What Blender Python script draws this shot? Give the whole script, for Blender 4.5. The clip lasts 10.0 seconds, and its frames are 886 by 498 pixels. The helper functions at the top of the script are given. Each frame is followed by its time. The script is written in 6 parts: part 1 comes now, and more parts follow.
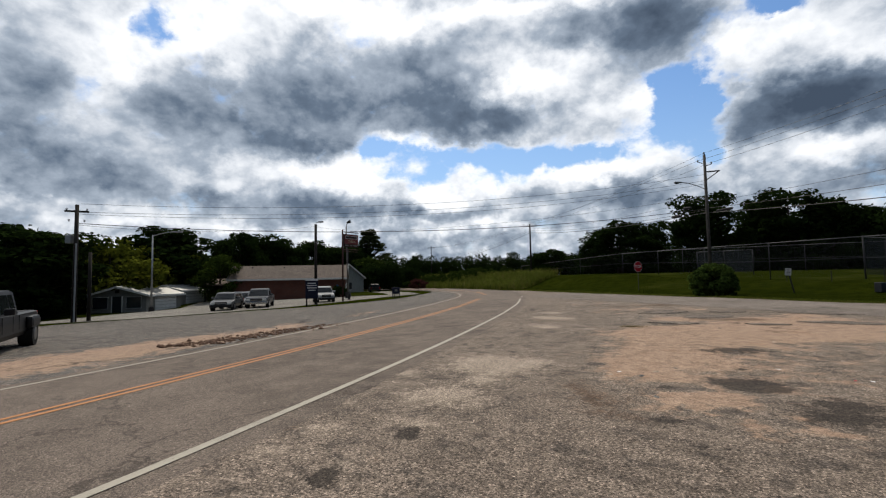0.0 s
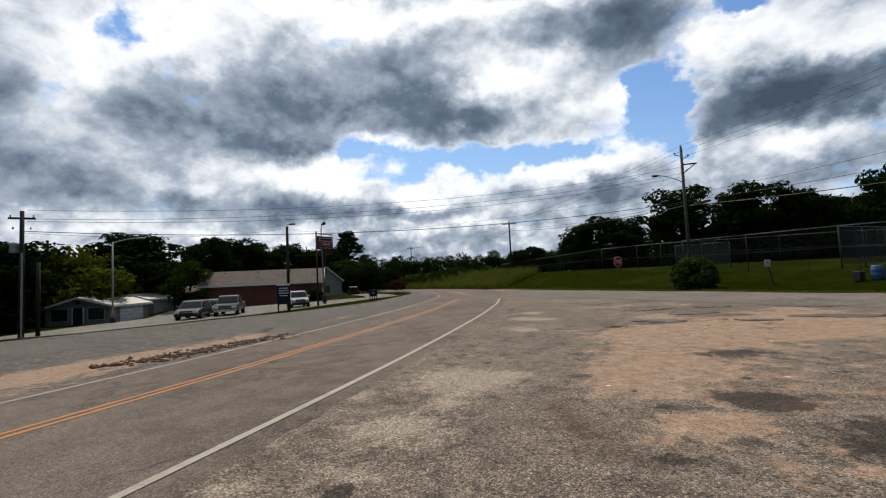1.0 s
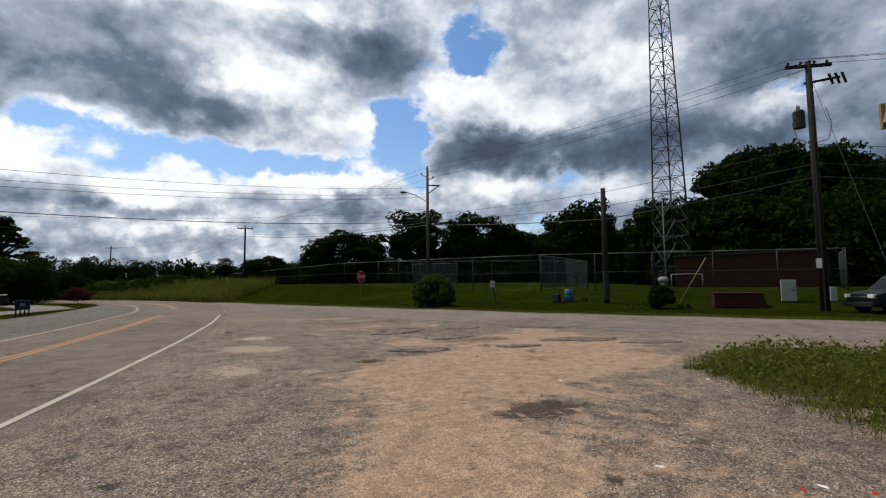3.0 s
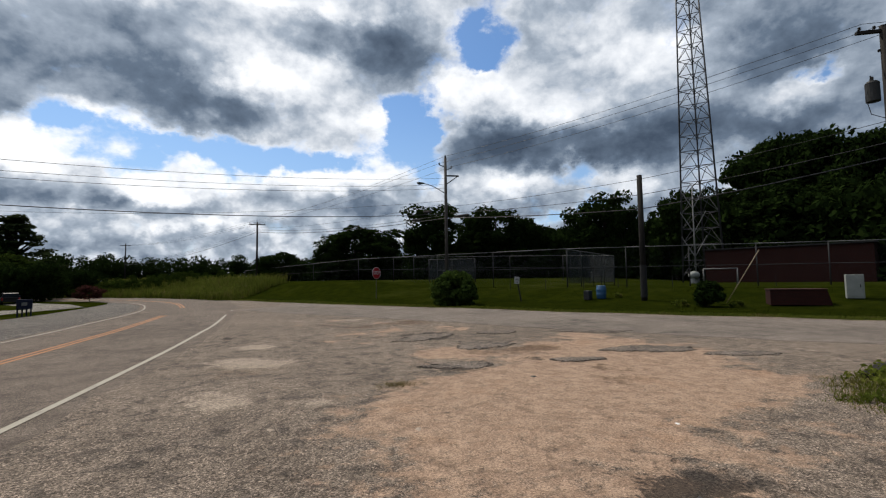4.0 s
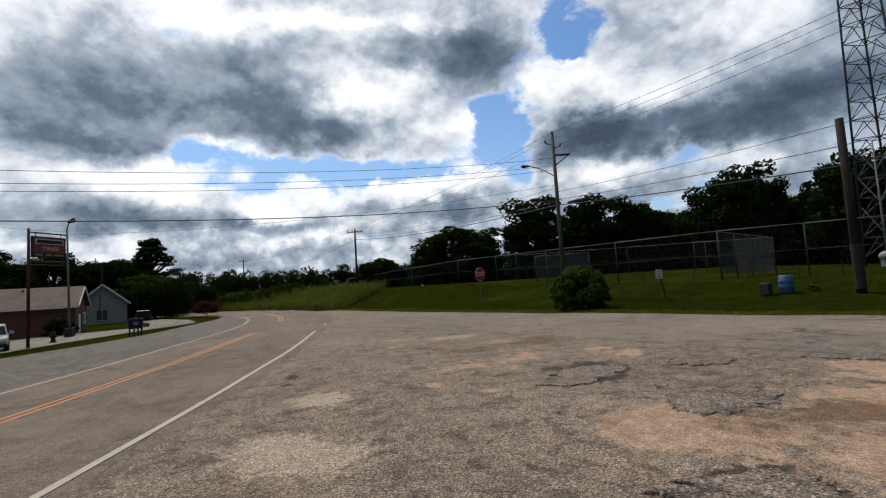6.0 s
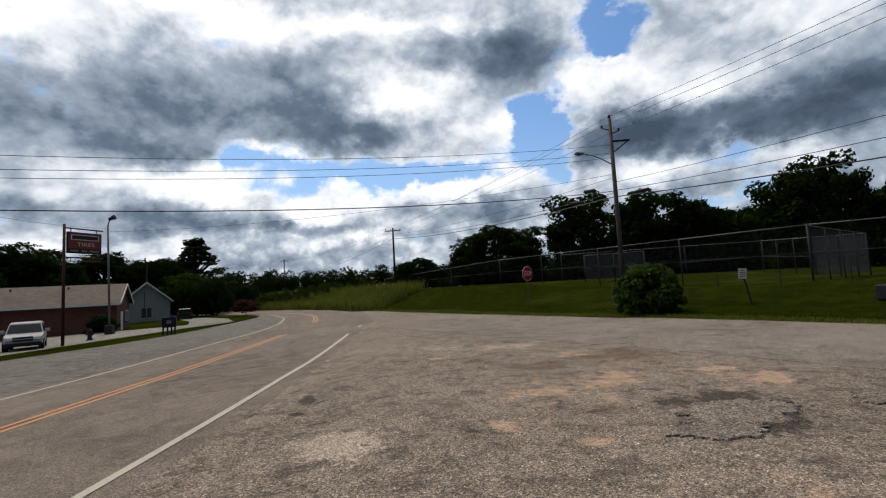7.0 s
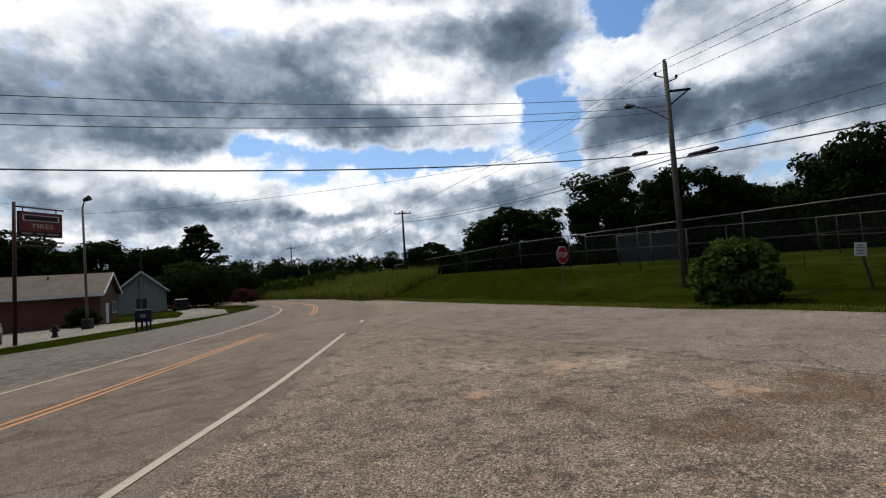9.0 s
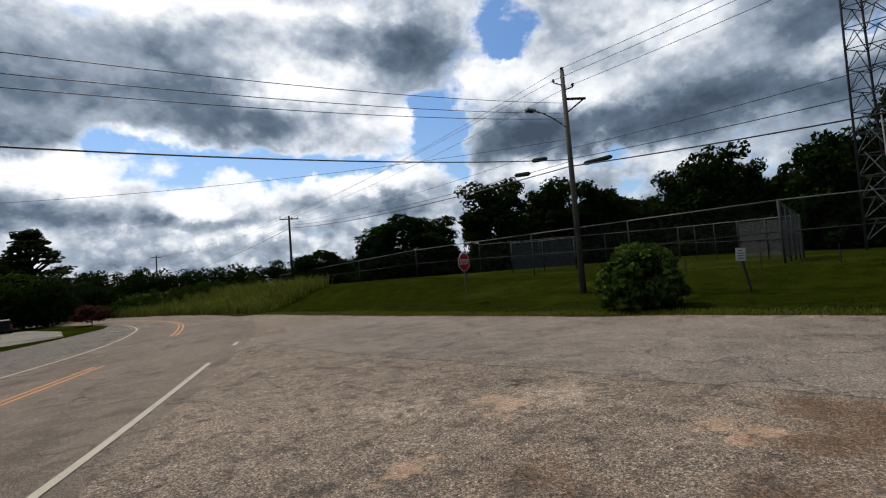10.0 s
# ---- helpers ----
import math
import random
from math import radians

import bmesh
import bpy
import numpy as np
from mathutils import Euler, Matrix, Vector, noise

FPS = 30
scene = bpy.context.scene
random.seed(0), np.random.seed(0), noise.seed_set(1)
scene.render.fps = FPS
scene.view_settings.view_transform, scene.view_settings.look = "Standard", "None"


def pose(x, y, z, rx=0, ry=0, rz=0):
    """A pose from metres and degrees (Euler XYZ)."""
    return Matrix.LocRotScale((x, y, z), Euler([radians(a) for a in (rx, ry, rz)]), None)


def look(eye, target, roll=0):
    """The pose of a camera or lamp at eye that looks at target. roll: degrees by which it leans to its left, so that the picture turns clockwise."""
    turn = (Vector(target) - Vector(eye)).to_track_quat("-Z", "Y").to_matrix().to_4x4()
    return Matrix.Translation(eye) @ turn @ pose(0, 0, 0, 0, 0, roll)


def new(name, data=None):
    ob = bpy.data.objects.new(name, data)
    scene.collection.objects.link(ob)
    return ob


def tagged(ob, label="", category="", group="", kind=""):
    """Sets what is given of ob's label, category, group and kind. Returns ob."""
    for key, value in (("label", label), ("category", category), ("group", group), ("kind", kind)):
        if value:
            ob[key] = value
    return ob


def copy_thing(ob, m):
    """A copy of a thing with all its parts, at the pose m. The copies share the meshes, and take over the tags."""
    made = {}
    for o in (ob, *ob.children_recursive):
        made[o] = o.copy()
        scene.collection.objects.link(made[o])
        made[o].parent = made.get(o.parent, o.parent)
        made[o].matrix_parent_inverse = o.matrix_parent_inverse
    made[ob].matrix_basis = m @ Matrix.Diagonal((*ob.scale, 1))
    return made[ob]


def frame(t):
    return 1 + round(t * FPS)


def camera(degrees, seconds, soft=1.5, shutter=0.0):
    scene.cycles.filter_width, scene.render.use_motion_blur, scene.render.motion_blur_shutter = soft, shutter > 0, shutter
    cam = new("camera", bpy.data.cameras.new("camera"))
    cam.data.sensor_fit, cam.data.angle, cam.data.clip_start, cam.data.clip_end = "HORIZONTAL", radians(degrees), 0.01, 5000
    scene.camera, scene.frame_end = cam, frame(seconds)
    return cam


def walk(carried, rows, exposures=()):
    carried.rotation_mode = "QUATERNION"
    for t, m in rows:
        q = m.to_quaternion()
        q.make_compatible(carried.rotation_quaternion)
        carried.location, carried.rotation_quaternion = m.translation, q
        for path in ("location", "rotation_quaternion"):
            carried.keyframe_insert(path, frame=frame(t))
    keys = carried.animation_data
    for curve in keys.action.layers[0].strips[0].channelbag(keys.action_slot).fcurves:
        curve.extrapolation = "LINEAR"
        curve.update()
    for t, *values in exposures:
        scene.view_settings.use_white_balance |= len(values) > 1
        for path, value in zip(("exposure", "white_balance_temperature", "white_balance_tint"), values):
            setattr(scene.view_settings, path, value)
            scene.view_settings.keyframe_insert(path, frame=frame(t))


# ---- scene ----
cam = camera(87.7, 10.0, 1.2)
PATH = [
    (0, (-0.193, -3.306, 1.647), (-0.372, -1.318, 1.776), -1.1),
    (0.5, (-0.089, -2.817, 1.659), (-0.343, -0.839, 1.808), -2.2),
    (1, (0.06, -2.078, 1.694), (-0.037, -0.084, 1.82), -2.7),
    (1.5, (0.244, -1.13, 1.66), (0.367, 0.862, 1.782), -2.9),
    (2, (0.428, -0.173, 1.668), (0.902, 1.766, 1.798), -1.8),
    (2.5, (0.7, 0.911, 1.677), (1.535, 2.723, 1.818), -1.1),
    (2.7, (0.77, 1.392, 1.666), (1.732, 3.139, 1.819), -0.5),
    (3.8, (1.413, 3.968, 1.72), (2.321, 5.744, 1.866), -0.8),
    (4, (1.54, 4.454, 1.733), (2.445, 6.233, 1.869), -0.8),
    (4.5, (1.898, 5.73, 1.742), (2.77, 7.525, 1.874), -1.1),
    (5, (2.216, 7.005, 1.75), (3.057, 8.815, 1.881), -1.5),
    (5.5, (2.501, 8.195, 1.78), (3.183, 10.069, 1.927), -2.7),
    (6, (2.753, 9.497, 1.824), (3.273, 11.422, 1.979), -3.6),
    (6.2, (2.804, 10.056, 1.845), (3.269, 11.995, 2.003), -3.6),
    (7.3, (3.071, 12.915, 1.709), (3.419, 14.877, 1.879), -3.1),
    (7.5, (3.113, 13.443, 1.701), (3.454, 15.407, 1.861), -3.1),
    (8, (3.174, 14.779, 1.689), (3.514, 16.744, 1.833), -2.9),
    (8.5, (3.256, 16.052, 1.657), (3.59, 18.02, 1.786), -3.1),
    (9, (3.396, 17.212, 1.675), (3.712, 19.184, 1.792), -3.7),
    (9.5, (3.488, 18.288, 1.695), (3.903, 20.242, 1.802), -4.0),
    (10, (3.59, 19.328, 1.731), (4.356, 21.171, 1.851), -4.6),
]
walk(cam, [(t, look(eye, target, roll)) for t, eye, target, roll in PATH])

# ---------------------------------------------------------------- light
SUN_EL, SUN_AZ = 56.0, 14.0      # degrees; azimuth to the left of the y axis
SUN_DIR = (-math.sin(radians(SUN_AZ)) * math.cos(radians(SUN_EL)), math.cos(radians(SUN_AZ)) * math.cos(radians(SUN_EL)), math.sin(radians(SUN_EL)))


def node(nt, kind, x=0, **kw):
    n = nt.nodes.new(kind)
    for k, v in kw.items():
        if k.startswith("i_"):
            key = k[2:]
            n.inputs[int(key) if key.isdigit() else key.replace("_", " ")].default_value = v
    return n


def math_node(nt, op, a, b=None, c=None, clamp=False):
    n = nt.nodes.new("ShaderNodeMath")
    n.operation, n.use_clamp = op, clamp
    for i, v in enumerate((a, b, c)):
        if v is None:
            continue
        if isinstance(v, (int, float)):
            n.inputs[i].default_value = v
        else:
            nt.links.new(v, n.inputs[i])
    return n.outputs[0]


def vec_node(nt, op, a, b=None, out=0):
    n = nt.nodes.new("ShaderNodeVectorMath")
    n.operation = op
    for i, v in enumerate((a, b)):
        if v is None:
            continue
        if isinstance(v, tuple):
            n.inputs[i].default_value = v
        else:
            nt.links.new(v, n.inputs[i])
    return n.outputs[out]


def ramp(nt, val, lo, hi, a=0.0, b=1.0, smooth=True):
    n = nt.nodes.new("ShaderNodeMapRange")
    n.interpolation_type = "SMOOTHSTEP" if smooth else "LINEAR"
    for i, v in zip((1, 2, 3, 4), (lo, hi, a, b)):
        n.inputs[i].default_value = v
    nt.links.new(val, n.inputs[0])
    return n.outputs[0]


def mix_col(nt, fac, a, b, mode="MIX"):
    n = nt.nodes.new("ShaderNodeMix")
    n.data_type, n.blend_type = "RGBA", mode
    for i, v in ((0, fac), (6, a), (7, b)):
        if isinstance(v, (int, float)):
            n.inputs[i].default_value = v
        elif isinstance(v, tuple):
            n.inputs[i].default_value = (*v[:3], 1)
        else:
            nt.links.new(v, n.inputs[i])
    return n.outputs[2]


def noise_tex(nt, vec, scale, detail=4, rough=0.55, dist=0.0, out=0):
    n = nt.nodes.new("ShaderNodeTexNoise")
    n.inputs["Scale"].default_value, n.inputs["Detail"].default_value = scale, detail
    n.inputs["Roughness"].default_value, n.inputs["Distortion"].default_value = rough, dist
    if vec is not None:
        nt.links.new(vec, n.inputs["Vector"])
    return n.outputs[out]


def blobs(nt, vec, rows, power=1.0):
    """The sum of soft ellipses: centre x, y, half width, half height, strength."""
    total = None
    for cx, cy, sx, sy, amp in rows:
        d = vec_node(nt, "MULTIPLY", vec_node(nt, "SUBTRACT", vec, (cx, cy, 0)), (1 / sx, 1 / sy, 0))
        q = vec_node(nt, "DOT_PRODUCT", d, d, out=1)
        e = math_node(nt, "MULTIPLY", math_node(nt, "POWER", 2.718, math_node(nt, "MULTIPLY", q, -1.0)), amp)
        total = e if total is None else math_node(nt, "ADD", total, e)
    return total


def build_sky():
    world = bpy.data.worlds.new("sky")
    scene.world = world
    world.use_nodes = True
    nt = world.node_tree
    nt.nodes.clear()
    tc = nt.nodes.new("ShaderNodeTexCoord").outputs["Generated"]
    sep = nt.nodes.new("ShaderNodeSeparateXYZ")
    nt.links.new(tc, sep.inputs[0])
    az = math_node(nt, "MULTIPLY", math_node(nt, "ARCTAN2", sep.outputs[0], sep.outputs[1]), 57.2958)
    el = math_node(nt, "MULTIPLY", math_node(nt, "ARCSINE", sep.outputs[2]), 57.2958)
    com = nt.nodes.new("ShaderNodeCombineXYZ")
    nt.links.new(az, com.inputs[0])
    nt.links.new(el, com.inputs[1])
    flat = com.outputs[0]
    layer = vec_node(nt, "MULTIPLY", tc, (1.5, 1.5, 2.0))
    warp_n = noise_tex(nt, layer, 6.0, 8, 0.60, 0.0, out=1)
    warp = vec_node(nt, "MULTIPLY", vec_node(nt, "SUBTRACT", warp_n, (0.5, 0.5, 0.5)), (10.0, 7.0, 0.0))
    p = vec_node(nt, "ADD", flat, warp)
    gap = blobs(nt, p, SKY_GAPS)
    dark = blobs(nt, p, DARKS_LEFT + DARKS_RIGHT)
    light = blobs(nt, p, LIGHTS_LEFT + LIGHTS_RIGHT)
    # thick cloud deepens ever more slowly
    dark = math_node(nt, "MULTIPLY", math_node(nt, "SUBTRACT", 1.0, math_node(nt, "POWER", 2.718, math_node(nt, "MULTIPLY", dark, -1.1))), 1.25)
    low = ramp(nt, el, 4.0, 14.0, 1.0, 0.0)
    dark = math_node(nt, "MULTIPLY", dark, math_node(nt, "SUBTRACT", 1.0, math_node(nt, "MULTIPLY", low, 0.4)))
    big = noise_tex(nt, layer, 4.6, 9, 0.54, 0.15)
    above = noise_tex(nt, vec_node(nt, "ADD", layer, (0.0, 0.0, 0.045)), 4.6, 9, 0.54, 0.15)
    fine = noise_tex(nt, layer, 14.0, 8, 0.58, 0.1)
    relief = math_node(nt, "SUBTRACT", above, big)
    # rounded heads of cumulus
    pv = nt.nodes.new("ShaderNodeTexVoronoi")
    pv.feature = "SMOOTH_F1"
    for k, v in (("Scale", 11.0), ("Detail", 3.0), ("Roughness", 0.55), ("Smoothness", 0.35)):
        pv.inputs[k].default_value = v
    nt.links.new(vec_node(nt, "ADD", layer, vec_node(nt, "MULTIPLY", warp_n, (0.10, 0.10, 0.10))), pv.inputs["Vector"])
    puff = math_node(nt, "SUBTRACT", 0.42, pv.outputs["Distance"])
    # cover: one where cloud hides the blue
    body = math_node(nt, "ADD", math_node(nt, "SUBTRACT", 1.22, math_node(nt, "MULTIPLY", gap, 1.10)), math_node(nt, "MULTIPLY", math_node(nt, "SUBTRACT", big, 0.5), 1.7))
    body = math_node(nt, "ADD", body, math_node(nt, "MULTIPLY", math_node(nt, "SUBTRACT", fine, 0.5), 1.15))
    body = math_node(nt, "ADD", body, math_node(nt, "MULTIPLY", puff, 0.5))
    body = math_node(nt, "ADD", body, math_node(nt, "MULTIPLY", math_node(nt, "ADD", dark, light), 0.18))
    cover = ramp(nt, body, 0.04, 0.78)
    thin = ramp(nt, body, 0.25, 1.1, 0.45, 0.0)
    # cloud away from the sun shows its grey side
    toward = vec_node(nt, "DOT_PRODUCT", tc, SUN_DIR, out=1)
    away = ramp(nt, toward, -0.25, 0.5, 1.5, 0.0)
    shade = math_node(nt, "ADD", math_node(nt, "SUBTRACT", dark, math_node(nt, "MULTIPLY", light, 0.75)), math_node(nt, "MULTIPLY", math_node(nt, "SUBTRACT", big, 0.47), 0.85))
    shade = math_node(nt, "ADD", shade, math_node(nt, "MULTIPLY", math_node(nt, "SUBTRACT", fine, 0.5), 0.3))
    shade = math_node(nt, "ADD", shade, math_node(nt, "ADD", math_node(nt, "MULTIPLY", relief, 2.0), away))
    shade = math_node(nt, "SUBTRACT", math_node(nt, "SUBTRACT", shade, math_node(nt, "MULTIPLY", puff, math_node(nt, "ADD", 0.40, math_node(nt, "MULTIPLY", low, 0.55)))), thin)
    shade = math_node(nt, "ADD", shade, math_node(nt, "SUBTRACT", ramp(nt, az, -35.0, 55.0, -0.12, 0.22), math_node(nt, "MULTIPLY", low, 0.24)))
    shade = ramp(nt, math_node(nt, "ADD", shade, -0.02), -0.36, 1.50, smooth=False)
    cr = nt.nodes.new("ShaderNodeValToRGB")
    stops = ((0.0, (1.05, 1.07, 1.1)), (0.2, (0.78, 0.82, 0.88)), (0.42, (0.39, 0.455, 0.545)), (0.70, (0.140, 0.188, 0.260)), (1.0, (0.060, 0.086, 0.130)))
    while len(cr.color_ramp.elements) < len(stops):
        cr.color_ramp.elements.new(0.5)
    for e, (pos, col) in zip(cr.color_ramp.elements, stops):
        e.position, e.color = pos, (*col, 1)
    nt.links.new(shade, cr.inputs[0])
    sky = nt.nodes.new("ShaderNodeTexSky")
    sky.sky_type, sky.sun_disc = "NISHITA", False
    sky.sun_elevation, sky.sun_rotation = radians(SUN_EL), radians(-SUN_AZ)
    blue = mix_col(nt, 1.0, sky.outputs[0], (0.070, 0.098, 0.125), "MULTIPLY")
    hazy = mix_col(nt, ramp(nt, el, 0.0, 26.0, 0.45, 0.0), blue, (0.55, 0.70, 0.88))
    col = mix_col(nt, cover, hazy, cr.outputs[0])
    bg = nt.nodes.new("ShaderNodeBackground")
    bg.inputs[1].default_value = 1.0
    nt.links.new(col, bg.inputs[0])
    out = nt.nodes.new("ShaderNodeOutputWorld")
    nt.links.new(bg.outputs[0], out.inputs[0])


# azimuth to the right of the y axis and elevation in degrees, half sizes, strength
SKY_GAPS = [
    (-38.6, 26.6, 2.3, 1.7, 0.80), (-8.1, 12.2, 4.9, 1.5, 0.80), (7.4, 13.6, 7.4, 1.5, 0.70), (22.6, 17.8, 2.2, 3.5, 1.00), (25.7, 12.9, 2.1, 1.5, 0.80), (32.6, 25.4, 2.3, 0.9, 0.80),
    (-14.4, 15.2, 3.5, 0.9, 0.50), (32.9, 28.1, 3.6, 3.2, 1.10), (22.9, 18.6, 3.2, 3.6, 1.00), (-4.3, 14.9, 9.8, 1.3, 0.90), (-13.2, 15.7, 3.1, 0.7, 0.60), (12.3, 14.6, 7.4, 1.3, 0.80),
    (43.4, 12.4, 3.5, 1.4, 0.80), (67.1, 18.7, 2.2, 0.9, 1.00), (44.5, 8.7, 2.8, 1.6, 0.70), (40.6, 7.7, 2.0, 1.0, 0.60),
]
DARKS_LEFT = [
    (-46.7, 12.2, 7.7, 2.6, 1.10), (-47.2, 17.9, 4.8, 3.0, 0.50), (-31.1, 18.4, 8.1, 4.1, 0.95), (-20.5, 15.8, 4.6, 1.4, 0.90), (-20.5, 22.8, 6.0, 3.6, 0.55), (-5.8, 20.5, 12.0, 2.9, 0.85),
    (0.6, 18.7, 7.7, 1.6, 0.50), (-7.9, 26.4, 6.5, 3.0, 0.40), (-32.2, 9.5, 2.5, 1.9, 0.60), (-19.9, 9.0, 7.3, 2.2, 0.90), (-16.5, 7.7, 8.1, 1.0, 0.50), (-47.0, 9.0, 4.8, 0.8, 0.40),
    (-4.7, 4.8, 9.8, 0.7, 0.40), (-33.8, 4.8, 6.5, 0.6, 0.40), (18.1, 9.2, 3.0, 1.8, 0.50), (-1.8, 8.0, 4.2, 0.8, 0.45),
]
DARKS_RIGHT = [
    (16.5, 26.1, 8.1, 3.3, 0.60), (34.0, 15.8, 6.1, 1.8, 0.80), (37.6, 16.6, 8.1, 1.7, 0.90), (48.5, 15.0, 11.3, 1.6, 0.95), (56.0, 16.5, 6.8, 2.1, 0.60), (64.2, 22.2, 5.2, 2.4, 0.75),
    (54.5, 27.3, 6.6, 1.5, 0.35), (63.7, 14.9, 4.4, 1.4, 0.45), (20.9, 26.5, 5.0, 3.3, 0.55), (16.7, 9.9, 3.8, 1.8, 0.60), (-5.9, 7.8, 4.2, 0.8, 0.50), (-16.8, 7.8, 4.8, 1.1, 0.80),
    (37.7, 8.9, 4.0, 1.1, 0.60), (-4.2, 4.8, 3.2, 1.0, 0.55), (-12.6, 3.7, 4.9, 0.6, 0.40), (4.5, 9.7, 4.4, 0.8, 0.35), (9.6, 7.1, 5.2, 0.9, 0.30),
]
LIGHTS_LEFT = [
    (-40.8, 22.0, 3.3, 3.6, 0.90), (-33.5, 26.2, 6.2, 2.6, 1.10), (-14.9, 30.2, 15.2, 1.7, 1.00), (-41.7, 13.8, 2.8, 1.1, 0.60), (-20.5, 13.0, 9.8, 1.6, 0.80), (-10.9, 15.9, 3.9, 1.0, 0.80),
    (3.9, 22.9, 2.5, 2.2, 0.90), (1.1, 12.3, 2.8, 1.5, 0.70), (-32.2, 11.6, 3.4, 1.0, 0.50), (-4.6, 9.4, 4.2, 1.0, 0.50), (-27.5, 6.5, 12.0, 0.6, 0.50), (7.1, 25.1, 8.2, 2.4, 0.40),
]
LIGHTS_RIGHT = [
    (28.2, 22.0, 2.3, 2.6, 0.90), (20.3, 17.6, 2.6, 1.8, 0.90), (15.2, 12.3, 6.2, 1.9, 0.90), (9.7, 23.6, 6.7, 2.4, 1.10), (7.1, 30.8, 15.0, 1.0, 0.80), (15.1, 19.2, 6.2, 1.4, 0.80),
    (-9.0, 15.6, 3.0, 1.0, 0.70), (33.8, 23.6, 5.6, 2.5, 1.00), (39.2, 19.9, 6.0, 2.2, 0.80), (49.7, 24.9, 6.0, 3.3, 1.00), (64.7, 17.5, 3.4, 1.6, 0.90), (-16.5, 11.7, 5.6, 2.1, 0.80),
    (-5.4, 10.1, 4.2, 1.3, 0.70), (1.4, 12.7, 2.4, 1.3, 0.80), (12.3, 12.2, 6.7, 1.7, 0.90), (35.4, 11.9, 5.5, 1.2, 0.90), (50.4, 11.7, 2.9, 1.4, 0.80), (0.8, 6.0, 8.2, 0.8, 0.50),
]
build_sky()
sun = new("sun", bpy.data.lights.new("sun", "SUN"))
sun.data.energy, sun.data.angle, sun.data.color = 2.75, radians(0.6), (1.0, 0.905, 0.76)
sun.rotation_euler = (radians(90 - SUN_EL), 0, radians(SUN_AZ + 180))


# ---------------------------------------------------------------- materials
def material(name, rough=0.8, metal=0.0):
    m = bpy.data.materials.new(name)
    m.use_nodes = True
    nt = m.node_tree
    b = nt.nodes["Principled BSDF"]
    b.inputs["Roughness"].default_value, b.inputs["Metallic"].default_value = rough, metal
    if rough > 0.55:
        b.inputs["Specular IOR Level"].default_value = 0.2
    return m, nt, b


def world_pos(nt):
    return nt.nodes.new("ShaderNodeNewGeometry").outputs["Position"]


def object_pos(nt):
    return nt.nodes.new("ShaderNodeTexCoord").outputs["Object"]


def bump(nt, b, height, strength=0.4, dist=0.02):
    n = nt.nodes.new("ShaderNodeBump")
    n.inputs["Strength"].default_value, n.inputs["Distance"].default_value = strength, dist
    nt.links.new(height, n.inputs["Height"])
    nt.links.new(n.outputs[0], b.inputs["Normal"])


def plain(name, col, rough=0.7, metal=0.0, scale=3.0, vary=0.25, grain=60.0, relief=0.15, dirt=(0.1, 0.09, 0.08), dirt_amount=0.25):
    """A painted or bare surface with grain, blotches and some dirt."""
    m, nt, b = material(name, rough, metal)
    pos = object_pos(nt)
    big = noise_tex(nt, pos, scale, 5, 0.6)
    small = noise_tex(nt, pos, grain, 3, 0.6)
    f = math_node(nt, "ADD", math_node(nt, "MULTIPLY", big, vary), math_node(nt, "MULTIPLY", small, vary * 0.6))
    lo = tuple(c * (1 - vary) for c in col)
    hi = tuple(min(1, c * (1 + vary)) for c in col)
    c = mix_col(nt, ramp(nt, f, 0.2 * vary, 1.4 * vary), lo, hi)
    c = mix_col(nt, ramp(nt, noise_tex(nt, pos, scale * 1.9, 6, 0.65), 0.52, 0.75, 0, dirt_amount), c, dirt)
    nt.links.new(c, b.inputs["Base Color"])
    bump(nt, b, small, relief, 0.01)
    return m


def glass(name, tint=(0.02, 0.025, 0.03), rough=0.06):
    m, nt, b = material(name, rough)
    pos = object_pos(nt)
    nt.links.new(mix_col(nt, noise_tex(nt, pos, 2.0, 3), tuple(c * 0.6 for c in tint), tuple(c * 1.6 for c in tint)), b.inputs["Base Color"])
    b.inputs["Specular IOR Level"].default_value = 0.45
    return m


def wood(name, lo, hi, stretch=0.06, rough=0.85):
    m, nt, b = material(name, rough)
    pos = vec_node(nt, "MULTIPLY", object_pos(nt), (1, 1, stretch))
    g = noise_tex(nt, pos, 28, 6, 0.65, 0.6)
    w = noise_tex(nt, object_pos(nt), 1.1, 4)
    c = mix_col(nt, ramp(nt, g, 0.3, 0.7), lo, hi)
    c = mix_col(nt, ramp(nt, w, 0.45, 0.7, 0, 0.5), c, tuple(x * 0.5 for x in lo))
    nt.links.new(c, b.inputs["Base Color"])
    bump(nt, b, g, 0.5, 0.01)
    return m


